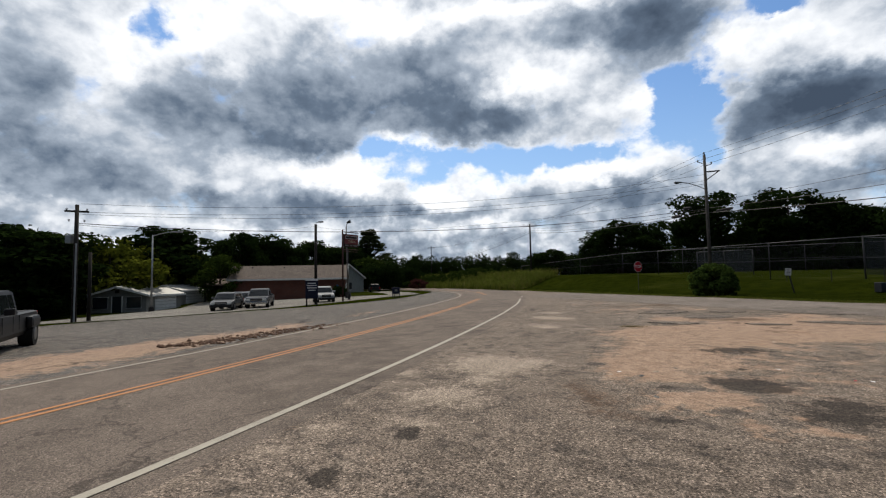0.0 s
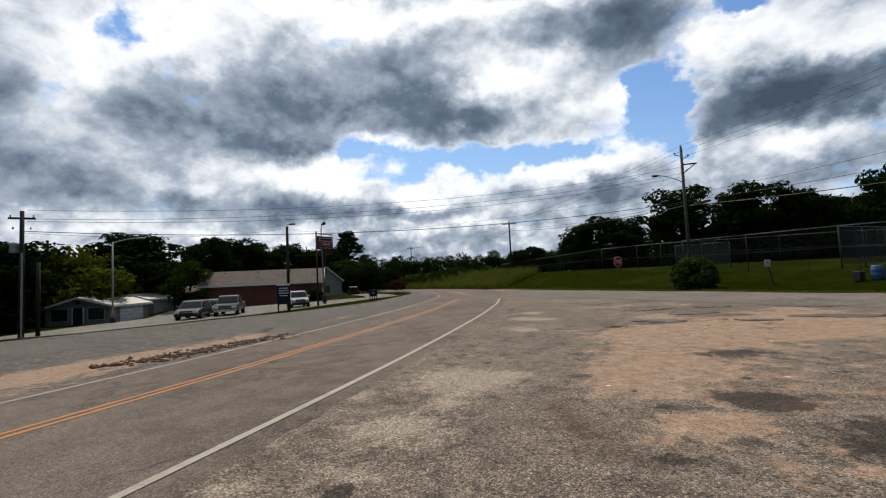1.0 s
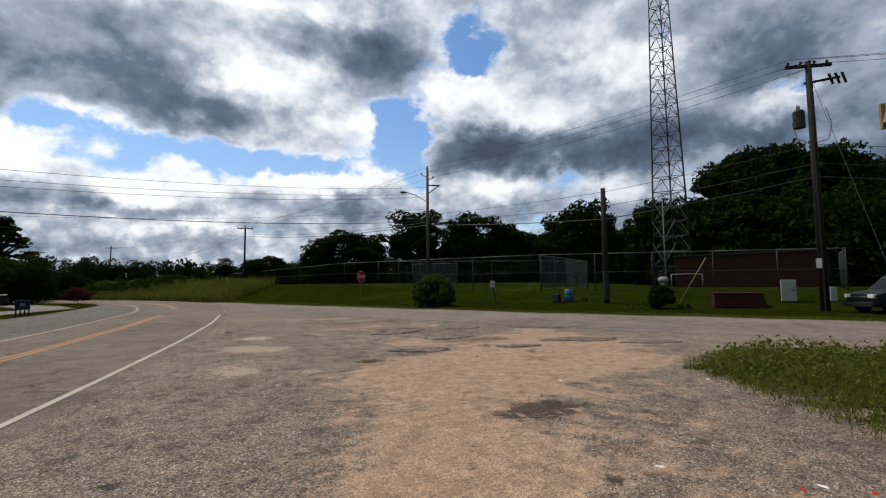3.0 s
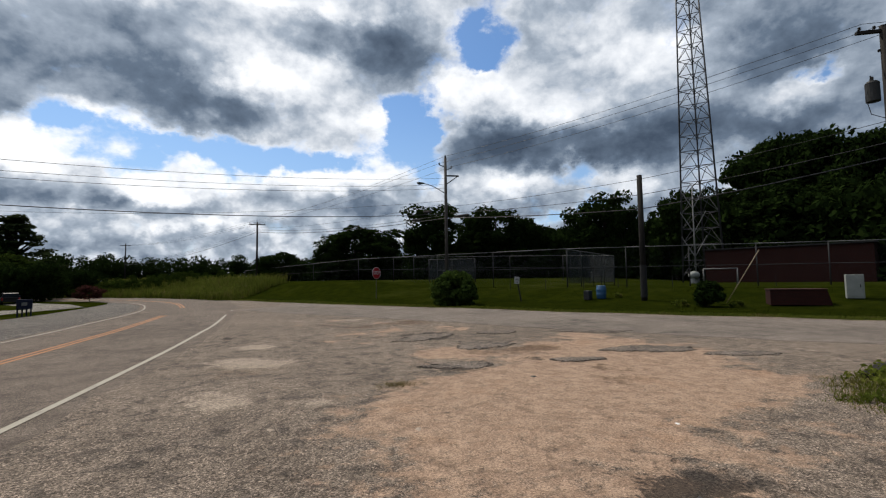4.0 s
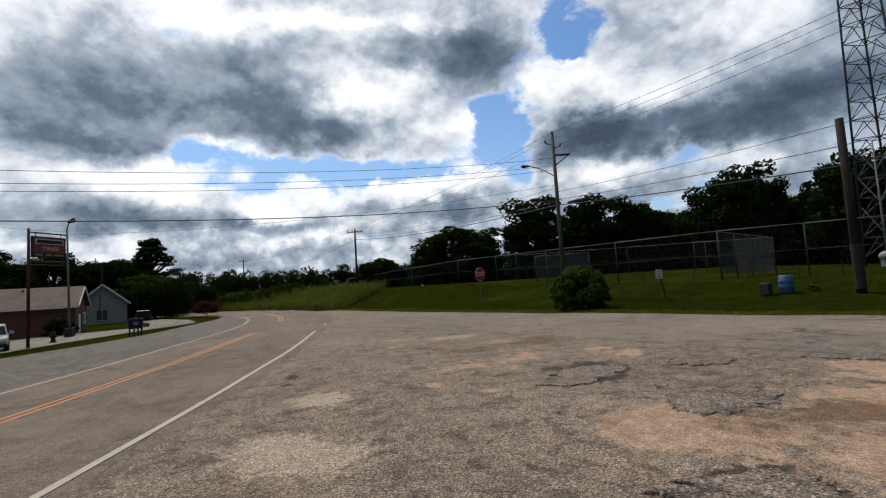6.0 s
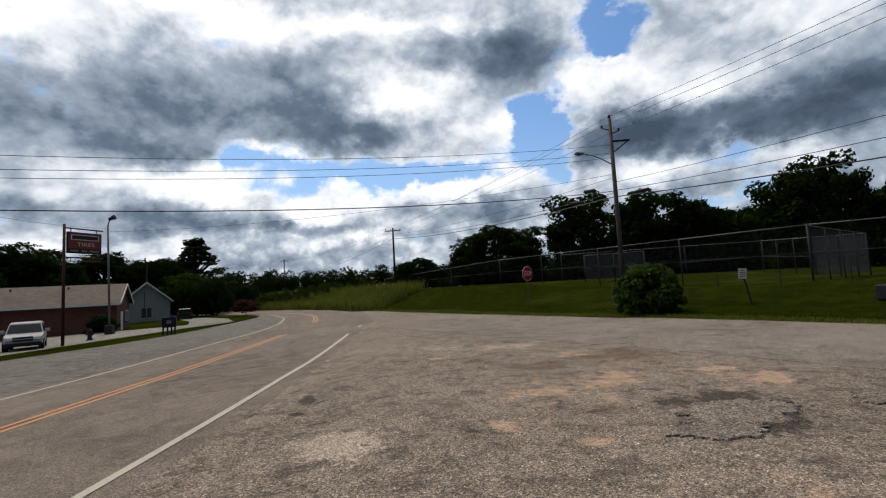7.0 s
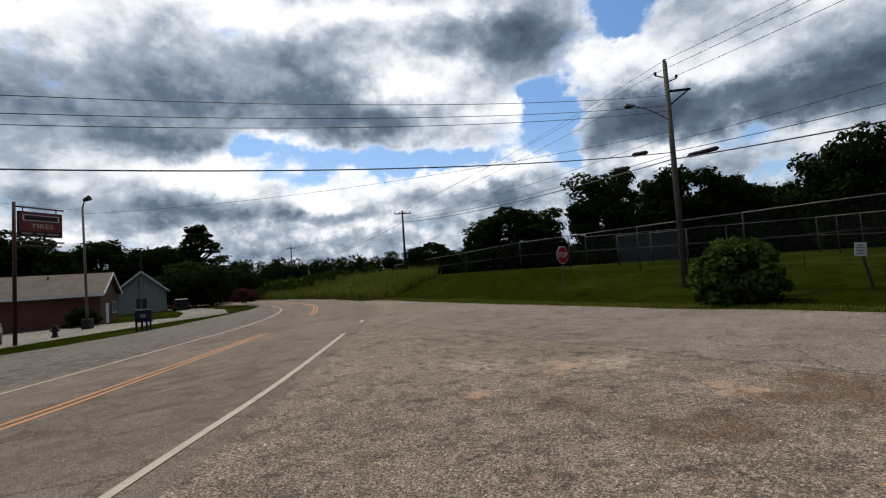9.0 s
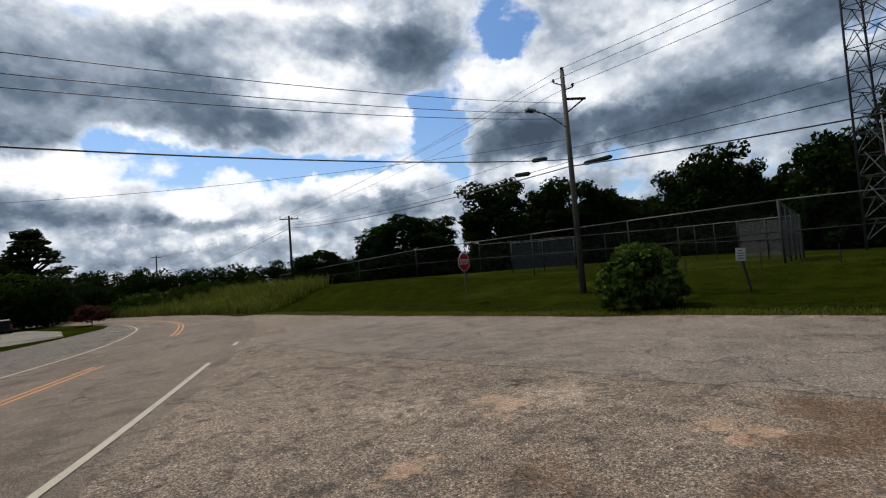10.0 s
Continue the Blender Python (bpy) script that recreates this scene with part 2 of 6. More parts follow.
def foliage(name, dark, light, warm=None, spread=0.5, thin=0.22):
    m, nt, b = material(name, 0.62)
    geo = nt.nodes.new("ShaderNodeNewGeometry")
    pos = geo.outputs["Position"]
    big = noise_tex(nt, pos, spread, 3)
    f = math_node(nt, "ADD", math_node(nt, "MULTIPLY", geo.outputs["Random Per Island"], 0.55), math_node(nt, "MULTIPLY", big, 0.6))
    c = mix_col(nt, ramp(nt, f, 0.15, 1.0, smooth=False), dark, light)
    if warm:
        c = mix_col(nt, ramp(nt, noise_tex(nt, pos, spread * 2.3, 3), 0.5, 0.75), c, warm)
    nt.links.new(c, b.inputs["Base Color"])
    b.inputs["Specular IOR Level"].default_value = 0.0
    tr = nt.nodes.new("ShaderNodeBsdfTranslucent")
    nt.links.new(c, tr.inputs[0])
    mx = nt.nodes.new("ShaderNodeMixShader")
    mx.inputs[0].default_value = thin
    nt.links.new(b.outputs[0], mx.inputs[1])
    nt.links.new(tr.outputs[0], mx.inputs[2])
    nt.links.new(mx.outputs[0], nt.nodes["Material Output"].inputs[0])
    return m


def asphalt(name, tone, crack=1.0, tan=None, stains=None, tan_noise=0.0, grain_scale=120, brown=None, pale=None):
    """Worn asphalt: aggregate, cracks, darker and paler patches, and sand where a list says so."""
    m, nt, b = material(name, 0.9)
    stone_mix = 0.6 if tan else 0.4
    pos = world_pos(nt)
    flat = vec_node(nt, "MULTIPLY", pos, (1, 1, 0))
    grit = noise_tex(nt, flat, grain_scale, 3, 0.7)
    vo = nt.nodes.new("ShaderNodeTexVoronoi")
    vo.inputs["Scale"].default_value = grain_scale * 0.7
    nt.links.new(flat, vo.inputs["Vector"])
    big = noise_tex(nt, flat, 0.22, 5, 0.6, 0.5)
    mid = noise_tex(nt, flat, 1.6, 6, 0.65, 0.4)
    c = mix_col(nt, ramp(nt, mid, 0.3, 0.7), tuple(x * 0.72 for x in tone), tuple(x * 1.25 for x in tone))
    c = mix_col(nt, ramp(nt, big, 0.35, 0.7, 0, 0.55), c, tuple(x * 1.55 for x in tone))
    height = grit
    wv = vec_node(nt, "ADD", flat, vec_node(nt, "MULTIPLY", vec_node(nt, "SUBTRACT", noise_tex(nt, flat, 0.9, 6, 0.65, 0, out=1), (0.5, 0.5, 0.5)), (2.4, 2.4, 0)))
    wf = vec_node(nt, "ADD", wv, vec_node(nt, "MULTIPLY", vec_node(nt, "SUBTRACT", noise_tex(nt, flat, 7.0, 4, 0.65, 0, out=1), (0.5, 0.5, 0.5)), (0.5, 0.5, 0)))
    # stones of the aggregate, pale and dark
    sp = nt.nodes.new("ShaderNodeSeparateColor")
    nt.links.new(vo.outputs["Color"], sp.inputs[0])
    tone_r = ramp(nt, sp.outputs[0], 0.0, 1.0, 1.0 - stone_mix, 1.0 + stone_mix, False)
    tone_r = math_node(nt, "MULTIPLY", tone_r, ramp(nt, sp.outputs[1], 0.82, 1.0, 1.0, 1.0 + stone_mix * 1.6, False))
    tone_r = math_node(nt, "MULTIPLY", tone_r, ramp(nt, grit, 0.25, 0.75, 0.7, 1.3))
    cmb = nt.nodes.new("ShaderNodeCombineColor")
    for k in range(3):
        nt.links.new(tone_r, cmb.inputs[k])
    c = mix_col(nt, 1.0, c, cmb.outputs[0], "MULTIPLY")
    near_w = vec_node(nt, "ADD", flat, vec_node(nt, "MULTIPLY", vec_node(nt, "SUBTRACT", noise_tex(nt, flat, 2.2, 6, 0.7, 0, out=1), (0.5, 0.5, 0.5)), (0.35, 0.35, 0)))
    rag = noise_tex(nt, flat, 1.9, 9, 0.72, 0.3)
    rag2 = noise_tex(nt, flat, 4.5, 8, 0.75, 0.6)
    if tan:
        mott = noise_tex(nt, flat, 4.5, 6, 0.72, 0.4)
        c = mix_col(nt, ramp(nt, mott, 0.44, 0.66, 0, 0.5), c, (0.248, 0.200, 0.162))
        c = mix_col(nt, ramp(nt, noise_tex(nt, flat, 2.7, 7, 0.7, 0.6), 0.50, 0.64, 0, 0.65), c, (0.042, 0.037, 0.034))
        t = math_node(nt, "ADD", math_node(nt, "MULTIPLY", blobs(nt, wf, tan), 1.35), math_node(nt, "MULTIPLY", math_node(nt, "SUBTRACT", rag, 0.5), 2.5))
        t = math_node(nt, "ADD", t, math_node(nt, "MULTIPLY", math_node(nt, "SUBTRACT", grit, 0.5), 0.7))
        t = math_node(nt, "ADD", t, math_node(nt, "MULTIPLY", math_node(nt, "SUBTRACT", big, 0.5), tan_noise))
        sandy = ramp(nt, t, 0.30, 0.66)
        sand_c = mix_col(nt, ramp(nt, noise_tex(nt, flat, 3.4, 8, 0.75), 0.3, 0.7), (0.25, 0.165, 0.115), (0.45, 0.315, 0.225))
        sand_c = mix_col(nt, ramp(nt, noise_tex(nt, flat, 0.7, 4), 0.55, 0.75, 0, 0.5), sand_c, (0.34, 0.20, 0.12))
        sandy = math_node(nt, "MULTIPLY", sandy, ramp(nt, noise_tex(nt, flat, 9.0, 7, 0.75, 0.3), 0.34, 0.52, 0.40, 0.92))
        c = mix_col(nt, sandy, c, sand_c)
    if brown:
        bw = ramp(nt, math_node(nt, "ADD", blobs(nt, wf, brown), math_node(nt, "MULTIPLY", math_node(nt, "SUBTRACT", rag2, 0.5), 2.2)), 0.15, 0.75, 0, 0.75)
        c = mix_col(nt, bw, c, (0.095, 0.058, 0.036))
    if pale:
        pw = ramp(nt, math_node(nt, "ADD", blobs(nt, near_w, pale), math_node(nt, "MULTIPLY", math_node(nt, "SUBTRACT", rag2, 0.5), 2.0)), 0.15, 0.66, 0, 0.75)
        c = mix_col(nt, pw, c, (0.345, 0.280, 0.222))
    if stains:
        st = ramp(nt, math_node(nt, "ADD", blobs(nt, near_w, stains), math_node(nt, "MULTIPLY", math_node(nt, "SUBTRACT", rag2, 0.5), 3.4)), 0.30, 0.72)
        c = mix_col(nt, math_node(nt, "MULTIPLY", st, 0.86), c, (0.034, 0.028, 0.024))
    fine_r = math_node(nt, "MULTIPLY", ramp(nt, grit, 0.25, 0.75, 0.72, 1.28), ramp(nt, sp.outputs[2], 0.0, 1.0, 0.68, 1.32, False))
    cm2 = nt.nodes.new("ShaderNodeCombineColor")
    for k in range(3):
        nt.links.new(fine_r, cm2.inputs[k])
    c = mix_col(nt, 1.0, c, cm2.outputs[0], "MULTIPLY")
    if tan:
        # loose stones, a few centimetres wide
        lv = nt.nodes.new("ShaderNodeTexVoronoi")
        lv.inputs["Scale"].default_value = 58.0
        nt.links.new(flat, lv.inputs["Vector"])
        ls = nt.nodes.new("ShaderNodeSeparateColor")
        nt.links.new(lv.outputs["Color"], ls.inputs[0])
        cm3 = nt.nodes.new("ShaderNodeCombineColor")
        peb = ramp(nt, ls.outputs[0], 0.0, 1.0, 0.36, 1.85, False)
        for k in range(3):
            nt.links.new(peb, cm3.inputs[k])
        c = mix_col(nt, math_node(nt, "MULTIPLY", ramp(nt, rag2, 0.35, 0.6, 0.25, 1.0), math_node(nt, "SUBTRACT", 1.0, math_node(nt, "MULTIPLY", sandy, 0.85))), c, mix_col(nt, 1.0, c, cm3.outputs[0], "MULTIPLY"))
    if crack:
        cv = nt.nodes.new("ShaderNodeTexVoronoi")
        cv.feature = "DISTANCE_TO_EDGE"
        cv.inputs["Scale"].default_value = 0.36
        nt.links.new(wv, cv.inputs["Vector"])
        line = ramp(nt, cv.outputs["Distance"], 0.004, 0.016, 1, 0)
        where = ramp(nt, noise_tex(nt, flat, 0.3, 3), 0.42, 0.54)
        line = math_node(nt, "MULTIPLY", math_node(nt, "MULTIPLY", line, where), crack)
        c = mix_col(nt, math_node(nt, "MULTIPLY", line, 0.8), c, (0.018, 0.017, 0.016))
        height = math_node(nt, "SUBTRACT", height, line)
    nt.links.new(c, b.inputs["Base Color"])
    height = math_node(nt, "ADD", height, math_node(nt, "MULTIPLY", vo.outputs["Distance"], -0.7))
    bump(nt, b, height, 0.55, 0.014)
    b.inputs["Specular IOR Level"].default_value = 0.12
    return m


def grass_ground(name):
    m, nt, b = material(name, 0.9)
    pos = world_pos(nt)
    big = noise_tex(nt, pos, 0.12, 5, 0.6)
    mid = noise_tex(nt, pos, 1.1, 6, 0.65)
    fine = noise_tex(nt, pos, 22, 4, 0.7)
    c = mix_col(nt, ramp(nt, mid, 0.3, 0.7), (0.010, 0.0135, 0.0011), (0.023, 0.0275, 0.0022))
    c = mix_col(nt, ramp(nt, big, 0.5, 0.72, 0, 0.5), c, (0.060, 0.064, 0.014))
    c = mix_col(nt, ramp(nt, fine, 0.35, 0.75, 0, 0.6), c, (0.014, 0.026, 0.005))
    nt.links.new(c, b.inputs["Base Color"])
    bump(nt, b, fine, 0.9, 0.06)
    b.inputs["Specular IOR Level"].default_value = 0.0
    return m


def paint_line(name, col, under):
    m, nt, b = material(name, 0.7)
    pos = world_pos(nt)
    n = math_node(nt, "ADD", math_node(nt, "MULTIPLY", noise_tex(nt, pos, 45, 4, 0.7), 0.7), math_node(nt, "MULTIPLY", noise_tex(nt, pos, 3.0, 5, 0.6), 0.5))
    c = mix_col(nt, ramp(nt, n, 0.60, 0.76, 0, 0.85), col, under)
    c = mix_col(nt, noise_tex(nt, pos, 1.3, 4), tuple(x * 0.82 for x in col), c, "MIX")
    nt.links.new(c, b.inputs["Base Color"])
    bump(nt, b, noise_tex(nt, pos, 70, 3), 0.35, 0.01)
    return m


def bricks(name, a, bb, mortar=(0.11, 0.085, 0.07)):
    m, nt, b = material(name, 0.88)
    pos = object_pos(nt)
    sep = nt.nodes.new("ShaderNodeSeparateXYZ")
    nt.links.new(pos, sep.inputs[0])
    com = nt.nodes.new("ShaderNodeCombineXYZ")
    nt.links.new(math_node(nt, "ADD", sep.outputs[0], sep.outputs[1]), com.inputs[0])
    nt.links.new(sep.outputs[2], com.inputs[1])
    br = nt.nodes.new("ShaderNodeTexBrick")
    nt.links.new(com.outputs[0], br.inputs["Vector"])
    br.inputs["Color1"].default_value, br.inputs["Color2"].default_value, br.inputs["Mortar"].default_value = (*a, 1), (*bb, 1), (*mortar, 1)
    for k, v in (("Scale", 1.0), ("Mortar Size", 0.012), ("Brick Width", 0.22), ("Row Height", 0.075)):
        br.inputs[k].default_value = v
    c = mix_col(nt, ramp(nt, noise_tex(nt, pos, 0.5, 5, 0.6), 0.4, 0.75, 0, 0.5), br.outputs["Color"], tuple(x * 0.5 for x in a))
    nt.links.new(c, b.inputs["Base Color"])
    bump(nt, b, br.outputs["Fac"], -0.3, 0.01)
    return m


def shingle(name, tone):
    m, nt, b = material(name, 0.9)
    pos = object_pos(nt)
    br = nt.nodes.new("ShaderNodeTexBrick")
    nt.links.new(pos, br.inputs["Vector"])
    for k, v in (("Scale", 1.0), ("Mortar Size", 0.012), ("Brick Width", 0.3), ("Row Height", 0.14)):
        br.inputs[k].default_value = v
    br.inputs["Color1"].default_value = (*[x * 0.85 for x in tone], 1)
    br.inputs["Color2"].default_value = (*[x * 1.2 for x in tone], 1)
    br.inputs["Mortar"].default_value = (*[x * 0.5 for x in tone], 1)
    c = mix_col(nt, ramp(nt, noise_tex(nt, pos, 0.6, 5), 0.4, 0.7, 0, 0.45), br.outputs["Color"], tuple(x * 0.6 for x in tone))
    nt.links.new(c, b.inputs["Base Color"])
    bump(nt, b, noise_tex(nt, pos, 50, 3), 0.4, 0.01)
    return m


# sand, oil and patch marks on the ground: x, y, half sizes, strength
SAND_NEAR = [
    (2.54, 2.89, 0.54, 0.35, 0.90), (3.29, 6.14, 0.79, 0.77, 0.80), (6.54, 10.05, 2.49, 1.30, 0.90), (9.51, 11.73, 2.13, 1.30, 0.90), (2.27, 4.64, 0.37, 0.32, 0.50), (2.98, 1.73, 0.30, 0.31, 0.50),
    (2.39, 5.31, 0.45, 0.76, 0.85), (4.74, 8.92, 1.30, 1.32, 0.90), (7.18, 10.17, 1.39, 1.24, 0.90), (3.29, 7.07, 0.54, 0.46, 0.70), (10.32, 13.30, 1.50, 1.28, 0.80), (2.52, 2.99, 0.35, 0.19, 0.80),
    (9.65, 8.89, 0.96, 0.70, 0.60),
]
SAND_BROAD = [(3.6, 4.6, 2.2, 2.6, 0.28), (5.6, 8.0, 3.0, 3.0, 0.28), (8.0, 11.5, 3.5, 3.0, 0.25), (7.0, 19.0, 3.0, 2.5, 0.16)]
SAND_FAR = [
    (6.21, 9.97, 1.45, 0.87, 1.10), (4.96, 10.36, 0.58, 0.46, 0.90), (9.18, 11.22, 1.07, 0.64, 1.00), (8.37, 10.01, 0.83, 0.43, 1.00), (6.77, 14.15, 0.79, 0.68, 0.90), (11.45, 15.16, 0.81, 0.63, 0.80),
    (5.46, 11.43, 0.38, 0.34, 0.80), (6.76, 11.61, 0.62, 0.42, 0.80), (7.12, 19.68, 0.53, 0.37, 0.60), (5.63, 19.28, 0.43, 0.39, 0.50), (9.20, 19.58, 0.59, 0.35, 0.60), (9.25, 18.42, 0.59, 0.43, 0.60),
    (4.75, 18.02, 0.34, 0.32, 0.50), (5.30, 17.12, 0.25, 0.21, 0.60), (6.43, 24.47, 0.57, 0.50, 0.60), (4.74, 23.31, 0.30, 0.26, 0.50), (7.92, 22.22, 0.40, 0.28, 0.60),
]
BROWN = [
    (1.21, 3.15, 0.50, 1.25, 0.60), (7.72, 10.15, 0.37, 0.21, 0.60), (8.40, 10.90, 0.25, 0.15, 0.70), (8.79, 13.61, 0.45, 0.35, 0.90), (8.89, 13.79, 0.42, 0.26, 0.80), (8.71, 21.52, 0.98, 0.62, 0.80),
    (6.57, 21.34, 0.73, 0.54, 0.70), (5.72, 22.74, 0.54, 0.58, 0.50), (6.74, 16.91, 0.39, 0.22, 0.60), (5.91, 18.07, 0.34, 0.23, 0.60), (9.16, 22.32, 0.55, 0.38, 0.80), (7.91, 21.89, 0.36, 0.24, 0.60),
    (2.17, 14.24, 0.99, 0.82, 0.40), (7.87, 13.73, 1.16, 1.03, 0.50),
]
PALE_NEAR = [
    (-2.03, 1.75, 0.24, 0.23, 0.60), (-2.28, 1.07, 0.26, 0.17, 0.60), (-2.00, 2.76, 0.14, 0.14, 0.60), (-1.57, 4.65, 0.22, 0.33, 0.70), (-0.84, 3.13, 0.59, 0.56, 0.80), (-0.22, 5.71, 0.76, 0.85, 0.70),
    (1.64, 12.16, 0.55, 0.71, 0.50), (-1.52, 0.64, 0.26, 0.29, 0.50), (-0.98, 1.92, 0.45, 0.28, 0.50), (0.01, 5.15, 0.72, 0.68, 0.60), (0.77, 5.64, 0.40, 0.28, 0.60), (-0.27, 4.13, 0.29, 0.38, 0.60),
]
PALE_FAR = [
    (2.57, 14.79, 0.74, 0.65, 0.80), (2.81, 17.55, 0.43, 0.52, 0.70), (1.75, 11.77, 0.32, 0.32, 0.70), (2.90, 11.15, 0.30, 0.30, 0.60), (2.05, 15.53, 0.57, 0.48, 0.70), (2.61, 17.80, 0.47, 0.37, 0.70),
    (7.18, 24.69, 0.78, 0.89, 0.25), (5.26, 25.29, 0.81, 0.78, 0.40), (7.30, 24.49, 0.91, 0.79, 0.25), (9.17, 31.72, 1.68, 2.53, 0.40),
]
OIL_NEAR = [
    (-1.03, 1.58, 0.12, 0.16, 1.70), (-1.53, 0.52, 0.12, 0.20, 1.60), (1.75, 2.06, 0.18, 0.16, 0.80), (3.60, 3.83, 0.46, 0.47, 0.80), (3.65, 2.21, 0.59, 0.38, 0.90), (1.82, 1.29, 0.62, 0.18, 0.40),
    (3.45, 3.88, 0.36, 0.27, 1.00), (3.54, 3.50, 0.30, 0.22, 0.90), (4.08, 2.78, 0.48, 0.29, 1.00), (5.16, 6.95, 0.61, 0.44, 0.80), (2.37, 3.58, 0.29, 0.18, 0.50), (3.43, 3.91, 0.21, 0.17, 1.00),
    (3.74, 3.52, 0.21, 0.13, 0.90), (3.96, 4.88, 0.13, 0.11, 0.80), (4.64, 6.82, 0.47, 0.34, 0.50), (0.33, 6.85, 0.12, 0.10, 0.90),
]
OIL_FAR = [
    (5.89, 12.38, 0.57, 0.46, 0.90), (8.06, 14.88, 0.71, 0.80, 0.80), (7.76, 17.53, 0.78, 0.80, 0.80), (8.47, 11.85, 0.53, 0.34, 0.70), (7.78, 12.49, 0.30, 0.24, 0.70), (12.47, 15.69, 0.72, 0.54, 0.90),
    (10.72, 12.12, 0.88, 0.56, 0.70), (9.76, 16.97, 0.52, 0.46, 0.70), (7.47, 16.88, 0.62, 0.55, 0.80), (6.20, 12.75, 0.51, 0.26, 0.90), (2.09, 20.14, 0.13, 0.28, 1.60), (2.03, 19.28, 0.12, 0.12, 1.50),
    (4.24, 17.65, 0.12, 0.10, 0.90), (7.98, 17.96, 0.26, 0.15, 0.90), (7.05, 17.97, 0.26, 0.18, 0.80), (6.88, 16.74, 0.40, 0.24, 0.90), (5.92, 17.88, 0.22, 0.13, 0.70), (6.48, 38.44, 1.27, 2.31, 0.80),
    (7.26, 25.53, 0.40, 0.39, 0.60),
]
M_ROAD = asphalt("road_asphalt", (0.130, 0.105, 0.087), 0.6)
M_LOT = asphalt("lot_gravel_asphalt", (0.138, 0.110, 0.088), 0.3, SAND_NEAR + SAND_BROAD + SAND_FAR, OIL_NEAR + OIL_FAR, 0.3, 95, BROWN, PALE_NEAR + PALE_FAR)
M_SIDE = asphalt("side_road_asphalt", (0.150, 0.126, 0.108), 0.7, grain_scale=70)
M_APRON = asphalt("apron_asphalt", (0.088, 0.081, 0.075), 0.9, [(-10.9, 6.8, 1.7, 3.0, 0.75), (-9.9, 10.5, 1.5, 2.8, 0.7), (-8.5, 14.5, 1.0, 2.8, 0.5), (-7.0, 22.0, 0.6, 3.0, 0.4)], None, 0.4)
M_PARK = asphalt("parking_concrete", (0.16, 0.148, 0.13), 0.5)
M_GRASS = grass_ground("mown_grass")
M_WHITE = paint_line("white_road_paint", (0.43, 0.39, 0.32), (0.14, 0.125, 0.11))
M_YELLOW = paint_line("yellow_road_paint", (0.50, 0.22, 0.085), (0.16, 0.13, 0.1))
M_POLE = wood("weathered_pole_wood", (0.010, 0.009, 0.008), (0.030, 0.025, 0.021))
M_POSTSTEEL = plain("weathered_post_steel", (0.13, 0.12, 0.11), 0.6, 0.4, vary=0.3)
M_DULLWHITE = plain("weathered_pale_pipe", (0.17, 0.17, 0.165), 0.7)
M_STEEL = plain("galvanised_steel", (0.30, 0.31, 0.32), 0.5, 0.7, vary=0.2)
M_DARKSTEEL = plain("dark_painted_steel", (0.022, 0.021, 0.021), 0.7, 0.0)
M_RUST = plain("rusty_red_steel", (0.055, 0.022, 0.018), 0.8, 0.0)
M_WIRE = plain("black_cable", (0.018, 0.018, 0.02), 0.55)
M_BRICK = bricks("brown_brick", (0.145, 0.050, 0.034), (0.095, 0.036, 0.026), (0.105, 0.066, 0.052))
M_BRICK2 = bricks("red_brick", (0.040, 0.009, 0.006), (0.027, 0.007, 0.005), (0.021, 0.010, 0.008))
M_SHINGLE = shingle("grey_brown_shingle", (0.150, 0.120, 0.100))
M_TIN = plain("pale_tin_roof", (0.38, 0.38, 0.37), 0.45, 0.5)
M_WHITEPAINT = plain("old_white_paint", (0.62, 0.62, 0.6), 0.6)
M_GREENPAINT = plain("pale_green_siding", (0.25, 0.265, 0.245), 0.75)
M_GREYSIDING = plain("grey_siding", (0.20, 0.195, 0.18), 0.8)
M_WINDOW = glass("window_glass")
M_BARK = wood("bark", (0.016, 0.013, 0.010), (0.04, 0.032, 0.025), 0.2)
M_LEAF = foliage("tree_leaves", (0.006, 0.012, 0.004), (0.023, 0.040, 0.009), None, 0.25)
M_LEAF_LIGHT = foliage("pale_tree_leaves", (0.014, 0.026, 0.005), (0.050, 0.076, 0.013))
M_LEAF_YELLOW = foliage("yellowing_leaves", (0.030, 0.043, 0.006), (0.125, 0.135, 0.016))
M_LEAF_RED = foliage("crape_myrtle_leaves", (0.018, 0.022, 0.009), (0.09, 0.03, 0.028), (0.14, 0.03, 0.045), 1.5)
M_PINE = foliage("sparse_leaves", (0.02, 0.03, 0.012), (0.06, 0.075, 0.03))
M_VINE = foliage("vine_leaves", (0.007, 0.016, 0.004), (0.085, 0.130, 0.028), None, 2.2)
M_WEED = foliage("weed_leaves", (0.040, 0.062, 0.010), (0.16, 0.185, 0.032), (0.20, 0.165, 0.06), 0.9, 0.42)
M_STRAW = foliage("dry_straw_grass", (0.10, 0.085, 0.04), (0.30, 0.24, 0.12), None, 0.8)
M_TALLGRASS = foliage("tall_grass", (0.045, 0.064, 0.010), (0.15, 0.17, 0.03), (0.16, 0.135, 0.045), 0.4, 0.4)
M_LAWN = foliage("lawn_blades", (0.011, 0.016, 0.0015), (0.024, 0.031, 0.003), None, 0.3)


# ---------------------------------------------------------------- mesh helpers
def link_mesh(name, verts, faces, mat, parent=None, label="", smooth=False):
    me = bpy.data.meshes.new(name)
    me.from_pydata([tuple(map(float, v)) for v in verts], [], faces)
    if mat is not None:
        me.materials.append(mat)
    if smooth:
        me.shade_smooth()
    ob = new(name, me)
    ob.parent = parent
    if label:
        tagged(ob, label)
    return ob


